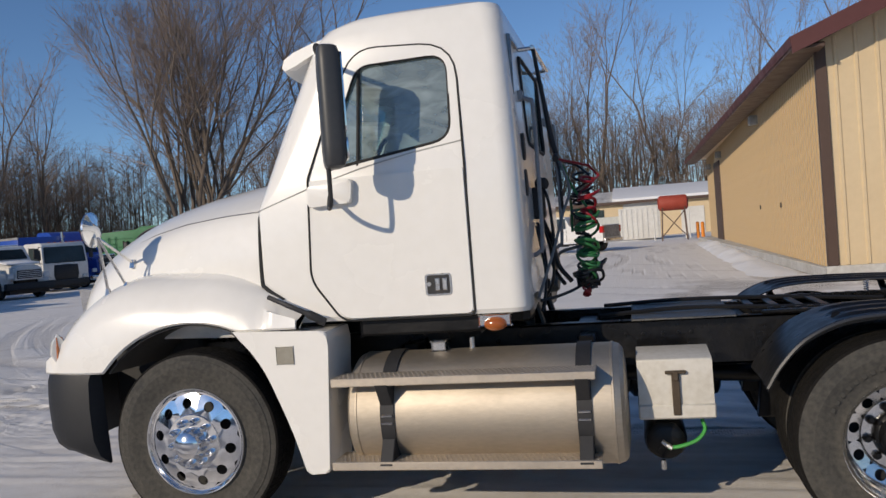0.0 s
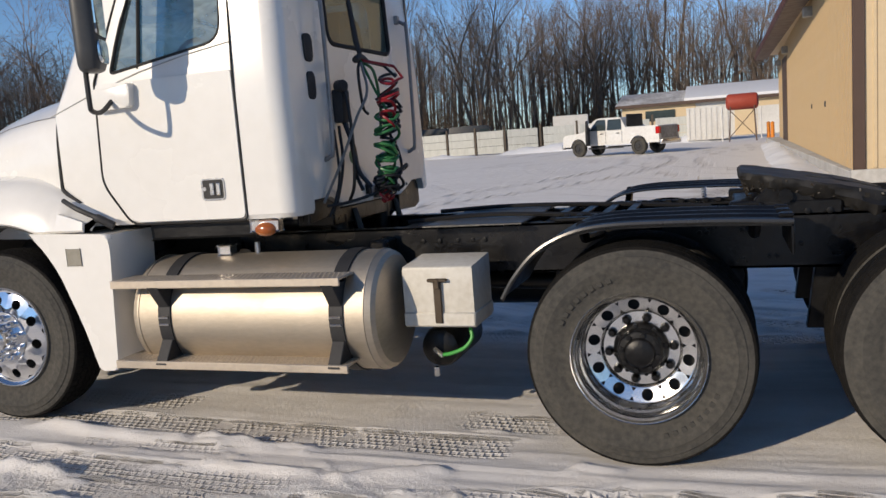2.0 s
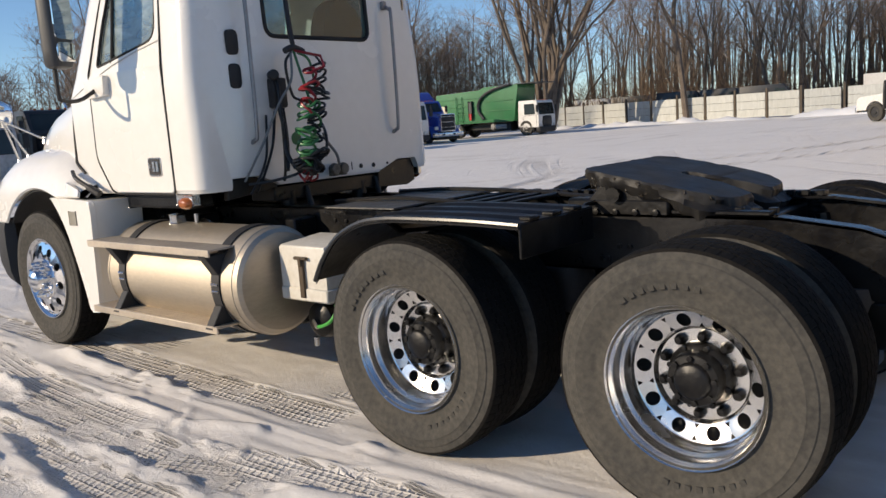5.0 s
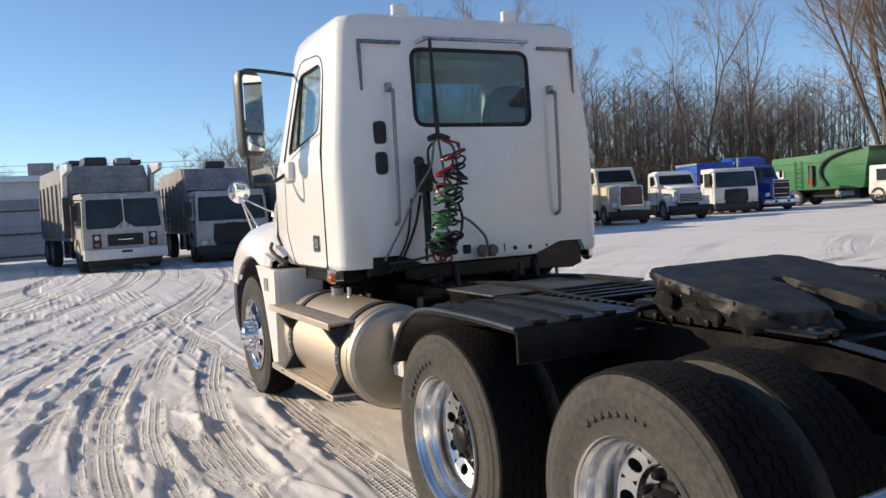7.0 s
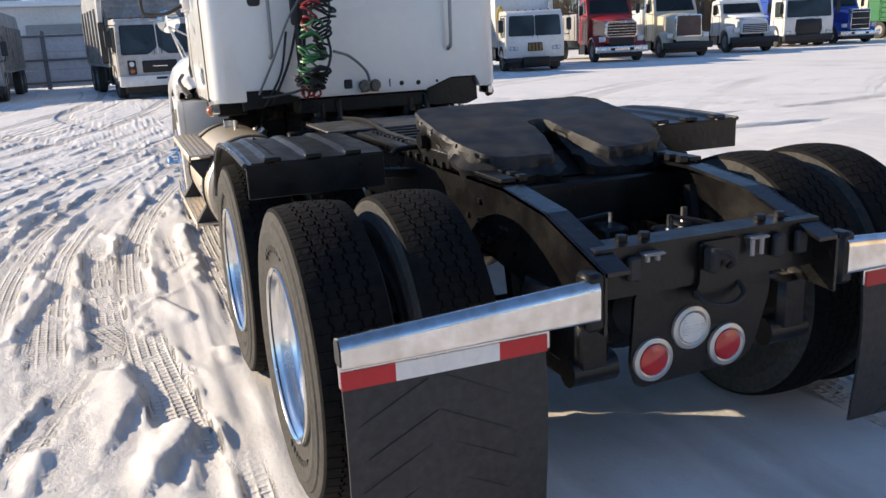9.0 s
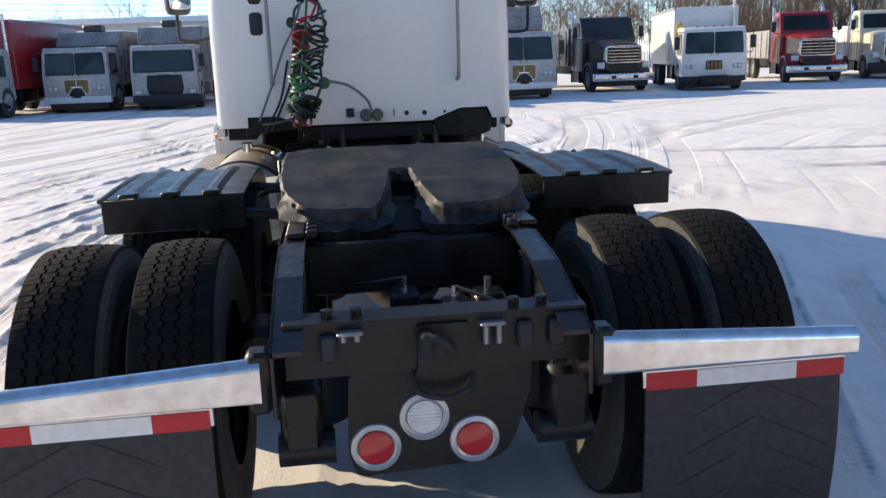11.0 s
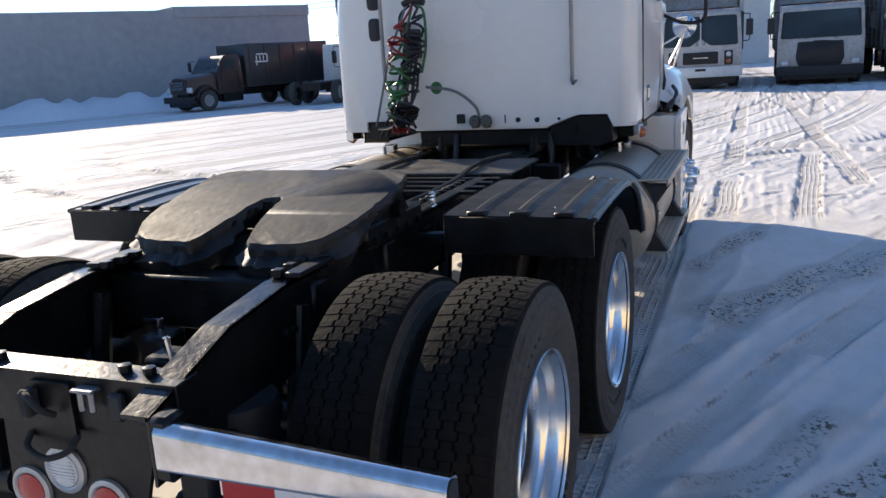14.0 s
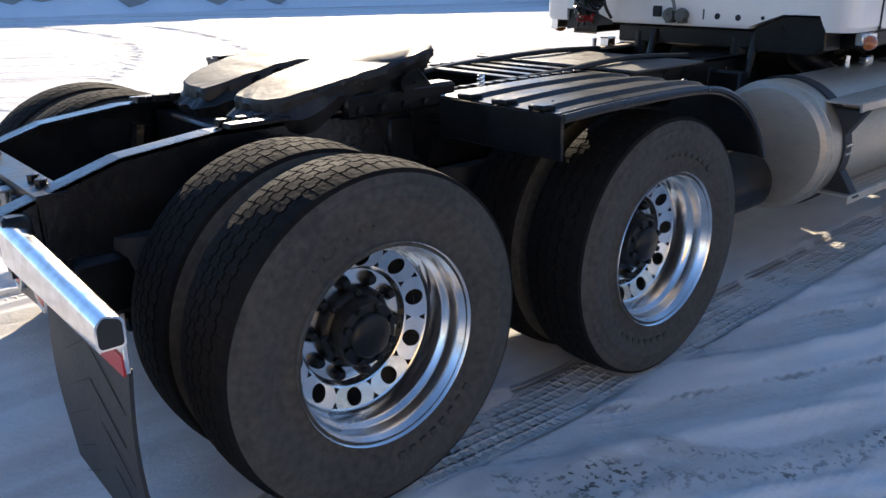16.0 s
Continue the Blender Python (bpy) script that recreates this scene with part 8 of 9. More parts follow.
def pickup():
    P = empty("pickup_truck", "white crew cab pickup with its driver door open", "pickup", place(-4.45, 43.8, 153) @ Matrix.Diagonal((1.08, 1.05, 1.12, 1)))
    side = rounded([(0.0, 0.52), (-0.02, 0.98), (-0.15, 1.12), (-1.35, 1.22), (-2.05, 1.82), (-2.3, 1.88), (-3.6, 1.86), (-3.95, 1.36), (-5.85, 1.34), (-5.9, 0.55)], [0.05, 0.08, 0.1, 0.05, 0.1, 0.08, 0.1, 0.05, 0.05, 0.05])
    arch1 = bmesh.new()
    add_tube(arch1, [(-1.02, -1.2, 0.42), (-1.02, 1.2, 0.42)], 0.50, 24)
    arch2 = bmesh.new()
    add_tube(arch2, [(-4.70, -1.2, 0.42), (-4.70, 1.2, 0.42)], 0.50, 24)
    bed = bmesh.new()
    add_box(bed, (-5.8, -0.82, 0.85), (-4.02, 0.82, 1.6), 0)
    bm = bmesh.new()
    add_prism(bm, side, "y", -0.98, 0.98)
    for v in bm.verts:
        v.co.y *= 1 - 0.16 * max(0, (v.co.z - 1.2) / 0.68)
    bm = cut(bm, arch1, arch2, bed)
    part("body", bm, T_WHITE, P, angle=0.6)
    for s in (-1, 1):
        for a, b in (((-1.75, 1.27), (-2.75, 1.80)), ((-2.85, 1.27), (-3.70, 1.78))):
            bm = bmesh.new()
            q = [(a[0], a[1]), (b[0], a[1]), (b[0] + 0.05, b[1]), (a[0] - 0.42 if a[0] > -2 else a[0], b[1])]
            vs = [bm.verts.new((x, s * (0.988 - 0.157 * max(0, (z - 1.2) / 0.68)), z)) for x, z in rounded(q, 0.05)]
            bm.faces.new(vs)
            part("side_window", bm, DARKGLASS, P)
        box_part("tail_light", (-5.92, s * 0.90 - 0.08, 0.95), (-5.87, s * 0.90 + 0.08, 1.28), RED, P, 0.015)
        box_part("headlight", (-0.06, s * 0.78 - 0.18, 0.82), (0.02, s * 0.78 + 0.18, 1.0), LAMP, P, 0.02)
        for xx in (-1.02, -4.70):
            loose_wheel(P, xx, s * 0.99, 0.42, 0.27, rim=MATTE)
    bm = bmesh.new()
    vs = [bm.verts.new(p) for p in ((-1.42, -0.78, 1.26), (-1.42, 0.78, 1.26), (-2.02, 0.68, 1.80), (-2.02, -0.68, 1.80))]
    bm.faces.new(vs)
    part("windscreen", bm, DARKGLASS, P)
    box_part("bumper", (-0.02, -0.95, 0.42), (0.10, 0.95, 0.66), CHROME_DULL, P, 0.03, 2)
    box_part("bumper", (-6.02, -0.95, 0.45), (-5.88, 0.95, 0.66), CHROME_DULL, P, 0.03, 2)
    for s in (-1, 1):
        box_part("tail_light", (-5.905, s * 0.975 - 0.02, 0.95), (-5.70, s * 0.975 + 0.02, 1.28), RED, P, 0.012)
        for xx in (-1.62, -2.78, -3.75):
            tube_part("door_gap", [(xx, s * 0.984, 0.6), (xx, s * 0.984, 1.2)], 0.008, SEAM, P, 4)
        for xx in (-2.62, -3.6):
            box_part("door_handle", (xx, s * 0.985 - 0.012, 1.08), (xx + 0.18, s * 0.985 + 0.012, 1.12), MATTE, P, 0.006)
        box_part("sill_step", (-3.8, s * 0.93 - 0.06, 0.36), (-1.65, s * 0.93 + 0.06, 0.44), MATTE, P, 0.02)
        box_part("mirror", (-1.85, s * 1.10 - 0.10, 1.24), (-1.72, s * 1.10 + 0.08, 1.46), MATTE, P, 0.03)
    box_part("tailgate", (-5.915, -0.80, 0.72), (-5.895, 0.80, 1.30), T_GREYB, P, 0.01)
    # the open driver door, swung forward on its hinge
    bm = bmesh.new()
    add_prism(bm, rounded([(0.0, 0.55), (-1.0, 0.55), (-1.0, 1.25), (-0.85, 1.80), (-0.45, 1.80), (0.0, 1.25)], 0.06), "y", -0.03, 0.03, 0.012)
    d = part("door", bm, mat("dark_door_lining", (0.03, 0.03, 0.032), 0.6), P, "driver door standing open, dark lining")
    d.matrix_basis = Matrix.Translation((-1.75, 0.98, 0)) @ pose(0, 0, 0, 0, 0, -65)
    box_part("cab_rack", (-3.95, -0.75, 1.35), (-3.88, 0.75, 1.98), MATTE, P, 0.02)


pickup()


# tan metal building
def metal_building():
    x0, y0, x1, y1, H = 6.55, 13.9, 22.0, 49.2, 5.15
    B = empty("metal_building", "tan ribbed metal building with red-brown roof", "building")

    def wx(y):
        return x0 + (y - y0) * 0.019
    bm = bmesh.new()
    add_prism(bm, [(wx(y0), y0), (x1, y0), (x1, y1), (wx(y1), y1)], "z", 0.0, H)
    part("wall", bm, TAN, B, "tan painted metal wall")
    bm = bmesh.new()
    add_prism(bm, [(wx(y0), H), (x1, H), ((wx(y0) + x1) / 2, H + 3.2)], "y", y0 + 0.003, y1)
    part("gable", bm, TAN, B)
    ribs = []
    k = 0
    y = y0 + 0.25
    first = None
    while y < y1:
        if not (39.5 < y < 43.2):
            if first is None:
                bm = bmesh.new()
                add_prism(bm, [(-0.035, -0.05), (0.0, -0.028), (0.0, 0.028), (-0.035, 0.05)], "z", 0.25, H - 0.02)
                first = part("wall_rib", bm, TAN, B)
                first.matrix_basis = Matrix.Translation((wx(y), y, 0))
            else:
                again(first, B, Matrix.Translation((wx(y), y, 0)))
        y += 0.30
    x = wx(y0) + 0.35
    while x < 16:
        top = H + 3.1 * (x - wx(y0)) / ((x1 - wx(y0)) / 2) - 0.05
        bm = bmesh.new()
        add_prism(bm, [(x - 0.05, y0 + 0.0), (x - 0.025, y0 - 0.035), (x + 0.025, y0 - 0.035), (x + 0.05, y0 + 0.0)], "z", 0.3, min(top, H + 3.0))
        part("wall_rib", bm, TAN, B)
        x += 0.42
    bm = bmesh.new()
    add_box(bm, (wx(y0) - 0.06, y0 - 0.06, 0.0), (wx(y0) + 0.16, y0 + 0.10, H), 0.01)
    part("corner_trim", bm, BROWN, B, "dark brown corner trim")
    # roof with overhang
    bm = bmesh.new()
    xm = (wx(y0) + x1) / 2
    ex = wx(y0) - 0.65
    ez = H - 0.05
    sl = 3.2 / (xm - wx(y0))
    add_prism(bm, [(ex, ez - 0.65 * sl + 0.16), (xm, H + 3.2 + 0.16), (xm, H + 3.42), (ex - 0.03, ez - 0.65 * sl + 0.36)], "y", y0 - 0.75, y1 + 0.5)
    add_prism(bm, [(x1 + 0.65, ez - 0.65 * sl + 0.16), (xm, H + 3.2 + 0.16), (xm, H + 3.42), (x1 + 0.68, ez - 0.65 * sl + 0.36)], "y", y0 - 0.75, y1 + 0.5)
    part("roof", bm, REDROOF, B, "red-brown metal roof with deep eaves")
    bm = bmesh.new()
    add_box(bm, (ex + 0.02, y0 - 0.7, ez - 0.65 * sl + 0.10), (wx(y0) + 0.02, y1 + 0.4, ez - 0.65 * sl + 0.17), 0.005)
    part("soffit", bm, BROWN, B)
    # gable fascia
    bm = bmesh.new()
    add_prism(bm, [(ex, ez - 0.65 * sl + 0.0), (xm, H + 3.0), (xm, H + 3.36), (ex, ez - 0.65 * sl + 0.36)], "y", y0 - 0.80, y0 - 0.755)
    part("fascia", bm, REDROOF, B)
    # doors on the long wall
    bm = bmesh.new()
    add_box(bm, (wx(40) - 0.05, 39.9, 0.0), (wx(40) + 0.05, 42.9, 4.45), 0.02)
    part("overhead_door", bm, BROWN, B, "dark brown tall door recess")
    for yy, zz in ((24.1, 4.70), (38.5, 4.65), (46.0, 4.5)):
        bm = bmesh.new()
        add_box(bm, (wx(yy) - 0.30, yy - 0.18, zz - 0.18), (wx(yy), yy + 0.18, zz + 0.14), 0.05, 2)
        part("wall_lamp", bm, T_GREYB, B)
    for yy in (20.0, 24.5):
        box_part("wall_socket", (wx(yy) - 0.06, yy - 0.06, 1.65), (wx(yy), yy + 0.06, 1.8), MATTE, B, 0.01)
    bm = bmesh.new()
    add_box(bm, (wx(y0) - 0.12, y0 - 0.14, 0.0), (x1, y0 + 0.01, 0.28), 0.01)
    add_box(bm, (wx(y0) - 0.12, y0 + 0.01, 0.0), (wx(y1) + 0.1, y1, 0.24), 0.01)
    part("foundation", bm, CONC, B)


metal_building()


def snow_pile(x0, y0, x1, y1, w, h, seed, label="snow bank ploughed up along the edge of the lot"):
    rnd = random.Random(seed)
    bm = bmesh.new()
    d = Vector((x1 - x0, y1 - y0, 0))
    n = Vector((-d.y, d.x, 0)).normalized()
    K = max(8, int(d.length / 0.5))
    rings = []
    for k in range(K + 1):
        t = k / K
        e = math.sin(math.pi * min(1, max(0, t))) ** 0.35 if 0 < t < 1 else 0.02
        hh = h * e * (0.55 + 0.6 * noise.noise(Vector((x0 + t * d.length * 0.6, seed, 0))) + rnd.uniform(-0.1, 0.25))
        hh = max(hh, 0.02)
        c = Vector((x0, y0, -0.03)) + d * t
        rings.append([c + n * (w * u * (0.8 + 0.2 * rnd.random())) + Vector((0, 0, max(0, hh * (1 - abs(u) ** 1.6) * (0.85 + 0.3 * rnd.random())))) for u in [-1 + 2 * j / 8 for j in range(9)]])
    add_loft(bm, rings, caps=False, wrap=False)
    p = part("snow_bank", bm, SNOWTOP, None, angle=0.9)
    tagged(p, label, "snow", "", "structure")


snow_pile(5.7, 15.5, 6.5, 46, 0.7, 0.32, 1)
snow_pile(-14, 61.5, 4, 63, 1.6, 1.1, 2)
snow_pile(-40, 64, -16, 62, 1.2, 0.5, 3)
snow_pile(-28, -21.0, -12, -28.5, 2.2, 1.1, 4)
snow_pile(-35, -4.5, -34, -22, 1.2, 0.5, 5)
snow_pile(-12, -28.5, 6, -33, 2.0, 0.8, 6)


# fence of pale panels along the north side
def panel_fence(pts, h, label, name="panel_fence", panel=CONC, post=CONC, step=3.0, post_h=0.12, rails=()):
    F = empty(name, label, "fence", kind="structure")
    first = fp = None
    for (ax, ay), (bx, by) in zip(pts, pts[1:]):
        L = math.hypot(bx - ax, by - ay)
        n = max(1, round(L / step))
        ang = math.degrees(math.atan2(by - ay, bx - ax))
        for z in rails:
            bm = bmesh.new()
            add_box(bm, (-L / 2, 0.045, z), (L / 2, 0.11, z + 0.09), 0.01)
            part("rail", bm, post, F).matrix_basis = Matrix.Translation(((ax + bx) / 2, (ay + by) / 2, 0)) @ pose(0, 0, 0, 0, 0, ang)
        for k in range(n):
            t = (k + 0.5) / n
            m = Matrix.Translation((ax + (bx - ax) * t, ay + (by - ay) * t, 0)) @ pose(0, 0, 0, 0, 0, ang)
            m2 = Matrix.Translation((ax + (bx - ax) * k / n, ay + (by - ay) * k / n, 0)) @ pose(0, 0, 0, 0, 0, ang)
            if first is None:
                bm = bmesh.new()
                hw = L / n / 2 - 0.08
                for j in range(3):
                    add_box(bm, (-hw, -0.04, 0.08 + j * (h - 0.1) / 3), (hw, 0.04, 0.06 + (j + 1) * (h - 0.1) / 3), 0.012)
                first = part("panel", bm, panel, F)
                first.matrix_basis = m
                bm = bmesh.new()
                add_box(bm, (-0.09, -0.09, 0), (0.09, 0.09, h + post_h), 0.015)
                fp = part("post", bm, post, F)
                fp.matrix_basis = m2
            else:
                again(first, F, m)
                again(fp, F, m2)
    return F


POSTW = mat("dark_wooden_post", (0.10, 0.08, 0.06), 0.85)
PANELW = mat("pale_board_panel", (0.52, 0.53, 0.50), 0.7, col2=(0.38, 0.39, 0.37), scale=0.9, fine=8, amount=0.9, isl=0.1, stretch=(6, 1, 1))
panel_fence([(-50, 74), (-34, 69), (-14, 64.5), (1.5, 66)], 2.1, "pale board fence with dark round posts", panel=PANELW, post=POSTW, post_h=0.3)
panel_fence([(-34.2, -2.0), (-34.6, -24)], 2.45, "grey corrugated metal fence with posts", "metal_fence", TIN, mat("weathered_steel_post", (0.17, 0.17, 0.175), 0.6), 2.4, rails=(0.25, 1.25, 2.3))


def north_building():
    B = empty("low_building", "low white and tan building with snow-covered roof", "building")
    box_part("wall", (-5.5, 78, 0), (30, 90, 3.7), OFFWHITE, B, 0.02)
    bm = bmesh.new()
    add_prism(bm, [(77.4, 3.6), (84, 4.9), (90.6, 3.6), (90.6, 3.85), (84, 5.2), (77.4, 3.85)], "x", 0.5, 30.6)
    part("roof", bm, SNOWTOP, B, "shallow roof under snow")
    bm = bmesh.new()
    add_prism(bm, [(77.4, 3.35), (84, 4.6), (90.6, 3.35), (90.6, 3.6), (84, 4.85), (77.4, 3.6)], "x", -6.0, 0.5)
    part("bare_roof", bm, mat("grey_patchy_roof", (0.33, 0.32, 0.31), 0.7, col2=(0.7, 0.7, 0.7), scale=0.5, fine=3, amount=1.0), B)
    box_part("fascia", (-6.0, 77.35, 3.3), (30.6, 77.39, 3.6), BROWN, B, 0.01)
    box_part("tan_wall", (-5.4, 77.9, 0.0), (1.5, 77.997, 3.3), TAN, B, 0.01)
    box_part("tan_wall", (5.0, 77.9, 0.0), (14.0, 77.997, 3.3), TAN, B, 0.01)
    box_part("window", (-3.2, 77.8, 1.9), (-0.4, 77.895, 2.9), DARKGLASS, B, 0.01)
    box_part("door", (7.0, 77.8, 0.0), (9.2, 77.895, 2.6), OFFWHITE, B, 0.01)


north_building()
bm = bmesh.new()
add_box(bm, (-1.6, -1.1, 0), (1.6, 1.1, 3.0), 0.05)
shed = part("white_shed", bm, OFFWHITE)
shed.matrix_basis = pose(-9.5, 72, 0, 0, 0, 8)
tagged(shed, "small weathered white shed behind the fence", "shed")


POSTW2 = mat("rusty_steel_stand", (0.13, 0.085, 0.065), 0.7)


def red_tank():
    T = empty("elevated_tank", "weathered red fuel tank on a steel stand", "tank", Matrix.Translation((5.2, 54.2, 0)))
    bm = bmesh.new()
    add_lathe(bm, [(0, 1.05), (0.35, 1.02), (0.5, 0.92), (0.54, 0.8), (0.54, -0.8), (0.5, -0.92), (0.35, -1.02), (0, -1.05)], 28, Matrix.Translation((0, 0, 2.65)) @ pose(0, 0, 0, 0, 0, 90))
    part("tank", bm, TANKRED, T)
    for sx in (-0.75, 0.75):
        for sy in (-0.45, 0.45):
            tube_part("leg", [(sx * 1.15, sy * 1.2, 0), (sx, sy, 2.35)], 0.035, POSTW2, T, 6)
        tube_part("brace", [(sx * 1.1, -0.52, 0.3), (sx, 0.47, 2.1)], 0.022, POSTW2, T, 5)
    for sy in (-0.5, 0.5):
        tube_part("brace", [(-0.82, sy, 0.3), (0.78, sy, 2.1)], 0.022, POSTW2, T, 5)
        tube_part("brace", [(0.82, sy, 0.3), (-0.78, sy, 2.1)], 0.022, POSTW2, T, 5)


red_tank()
C1 = empty("storage_container", "dirty white metal storage container with ribs", "container", Matrix.Translation((2.9, 62.5, 0)))
bm = bmesh.new()
add_box(bm, (-1.6, -1.2, 0.1), (1.6, 3.5, 2.6), 0.03)
part("shell", bm, OFFWHITE, C1)
for k in range(8):
    box_part("rib", (-1.5 + 0.4 * k, -1.25, 0.2), (-1.36 + 0.4 * k, -1.2, 2.5), OFFWHITE, C1, 0.01)
for k, (px, py) in enumerate(((7.0, 53.0), (6.9, 56.0))):
    bm = bmesh.new()
    add_tube(bm, [(0, 0, 0), (0, 0, 1.1)], 0.12, 12)
    add_lathe(bm, [(0.12, 0), (0.08, 0.06), (0, 0.09)], 12, Matrix.Translation((0, 0, 1.1)) @ pose(0, 0, 0, -90))
    b = part("bollard", bm, ORANGE)
    b.matrix_basis = Matrix.Translation((px, py, 0))
    tagged(b, "orange painted safety bollard beside the metal building", "bollard", "safety bollards")
for px, py in ((6.2, 58), (6.6, 60), (3.9, 57.5)):
    bm = bmesh.new()
    add_tube(bm, [(0, 0, 0), (0, 0, 2.3)], 0.05, 8)
    b = part("fence_post", bm, T_WHITE)
    b.matrix_basis = Matrix.Translation((px, py, 0))
    tagged(b, "thin white steel post near the red tank", "post", "steel posts")
# vans standing behind the fence, only their tops showing
for k, (px, py, pm) in enumerate(((-24, 72, T_DARK), (-20.5, 73, T_DARK), (-36, 77, T_WHITE), (-31, 76, T_DARK), (-16, 72, T_DARK))):
    V = empty("parked_van", "van parked behind the pale panel fence", "van", place(px, py, 10), "parked vans")
    sloped_cab("body", V, pm, rounded([(0, 0.4), (0, 1.2), (-0.8, 1.5), (-1.5, 2.75), (-5.2, 2.75), (-5.3, 0.4)], 0.15), 1.0, 0.06, 0.1)
    bm = bmesh.new()
    add_prism(bm, rounded([(-1.2, 1.7), (-2.2, 1.7), (-2.2, 2.4), (-1.45, 2.4)], 0.05), "y", -1.01, 1.01)
    part("window", bm, DARKGLASS, V)
    for xx, s in ((-0.9, -1), (-0.9, 1), (-4.3, -1), (-4.3, 1)):
        loose_wheel(V, xx, s * 0.98, 0.36, 0.24)


def warehouse():
    B = empty("warehouse", "large grey flat-roofed warehouse behind snow banks", "building")
    a, b, c = Vector((-31.0, -20.15)), Vector((-11.5, -32.0)), Vector((12.0, -38.0))
    for k, (p, q, h) in enumerate(((a, b, 4.35), (b, c, 4.6))):
        n = Vector((q.y - p.y, p.x - q.x)).normalized()
        n = -n if n.y > 0 else n
        bm = bmesh.new()
        pts = [p, q, q + n * 14, p + n * 14]
        add_prism(bm, [(v.x, v.y) for v in pts], "z", 0, h)
        part("wall", bm, GREYWALL, B)
    u = (b - a).normalized()
    n = Vector((u.y, -u.x))
    n = -n if n.y > 0 else n
    bm = bmesh.new()
    pts = [a - u * 0.05 - n * 0.06, a + u * 7 - n * 0.06, a + u * 7 + n * 8, a - u * 0.05 + n * 8]
    add_prism(bm, [(v.x, v.y) for v in pts], "z", 4.0, 4.5)
    part("parapet", bm, GREYWALL, B)


warehouse()


def west_building():
    B = empty("long_shed", "long white shed with flat snow-covered roof", "building")
    box_part("wall", (-58, -20.5, 0), (-46, 2, 4.2), OFFWHITE, B, 0.02)
    box_part("roof", (-58.5, -21, 4.2), (-45.5, 2.5, 4.55), SNOWTOP, B, 0.05)
    for k in range(2, 4):
        box_part("door", (-46.02, -30 + 8 * k, 0), (-45.9, -26.5 + 8 * k, 3.2), mat("grey_shed_door", (0.3, 0.3, 0.29), 0.6), B, 0.01)
    for y in (-8, -3):
        box_part("roof_unit", (-52, y, 4.5), (-50.5, y + 1.5, 5.6), T_GREYB, B, 0.03)


west_building()
U = empty("utility_pole", "wooden utility pole with cross arm and wires", "pole", Matrix.Translation((-60, -32.4, 0)))
tube_part("pole", [(0, 0, 0), (0, 0, 7.1)], 0.14, BARK, U, 8)
box_part("cross_arm", (-0.06, -0.9, 6.6), (0.06, 0.9, 6.72), BARK, U, 0.01)
for k, z in ((0, 6.75), (1, 6.3)):
    pts = [(-8, -70, z + 0.6), (-2, -20, z - 0.2), (0, 0.8 - 1.6 * k, z), (-1, 20, z - 0.5), (-3, 40, z - 0.4), (-6, 62, z + 0.4)]
    tube_part("wire", smooth_path(pts), 0.02, SEAM, U, 4)


# bare trees
class Twigs:
    """Collects limbs and needle-thin three-sided twigs as plain lists of corners and faces."""
    def __init__(self):
        self.v, self.f = [], []

    def spike(self, p, q, r):
        d = q - p
        a = d.orthogonal().normalized() * r
        c = d.normalized().cross(a)
        n = len(self.v)
        self.v += [p + a, p - a * 0.5 + c * 0.87, p - a * 0.5 - c * 0.87, q]
        self.f += [(n, n + 1, n + 3), (n + 1, n + 2, n + 3), (n + 2, n, n + 3)]

    def tube(self, pts, rs, sides):
        rings = []
        for i, p in enumerate(pts):
            d = (pts[min(i + 1, len(pts) - 1)] - pts[max(i - 1, 0)]).normalized()
            a = Vector((1, 0, 0)) if abs(d.x) < 0.8 else Vector((0, 1, 0))
            a = (a - d * a.dot(d)).normalized()
            c = d.cross(a)
            n = len(self.v)
            self.v += [p + (a * math.cos(6.2832 * j / sides) + c * math.sin(6.2832 * j / sides)) * rs[i] for j in range(sides)]
            rings.append(n)
        for n, m in zip(rings, rings[1:]):
            self.f += [(n + j, n + (j + 1) % sides, m + (j + 1) % sides, m + j) for j in range(sides)]

    def mesh(self, name, material, parent=None):
        me = bpy.data.meshes.new(name)
        me.from_pydata([tuple(v) for v in self.v], [], self.f)
        me.materials.append(material)
        ob = new(name, me)
        ob.parent = parent
        return ob


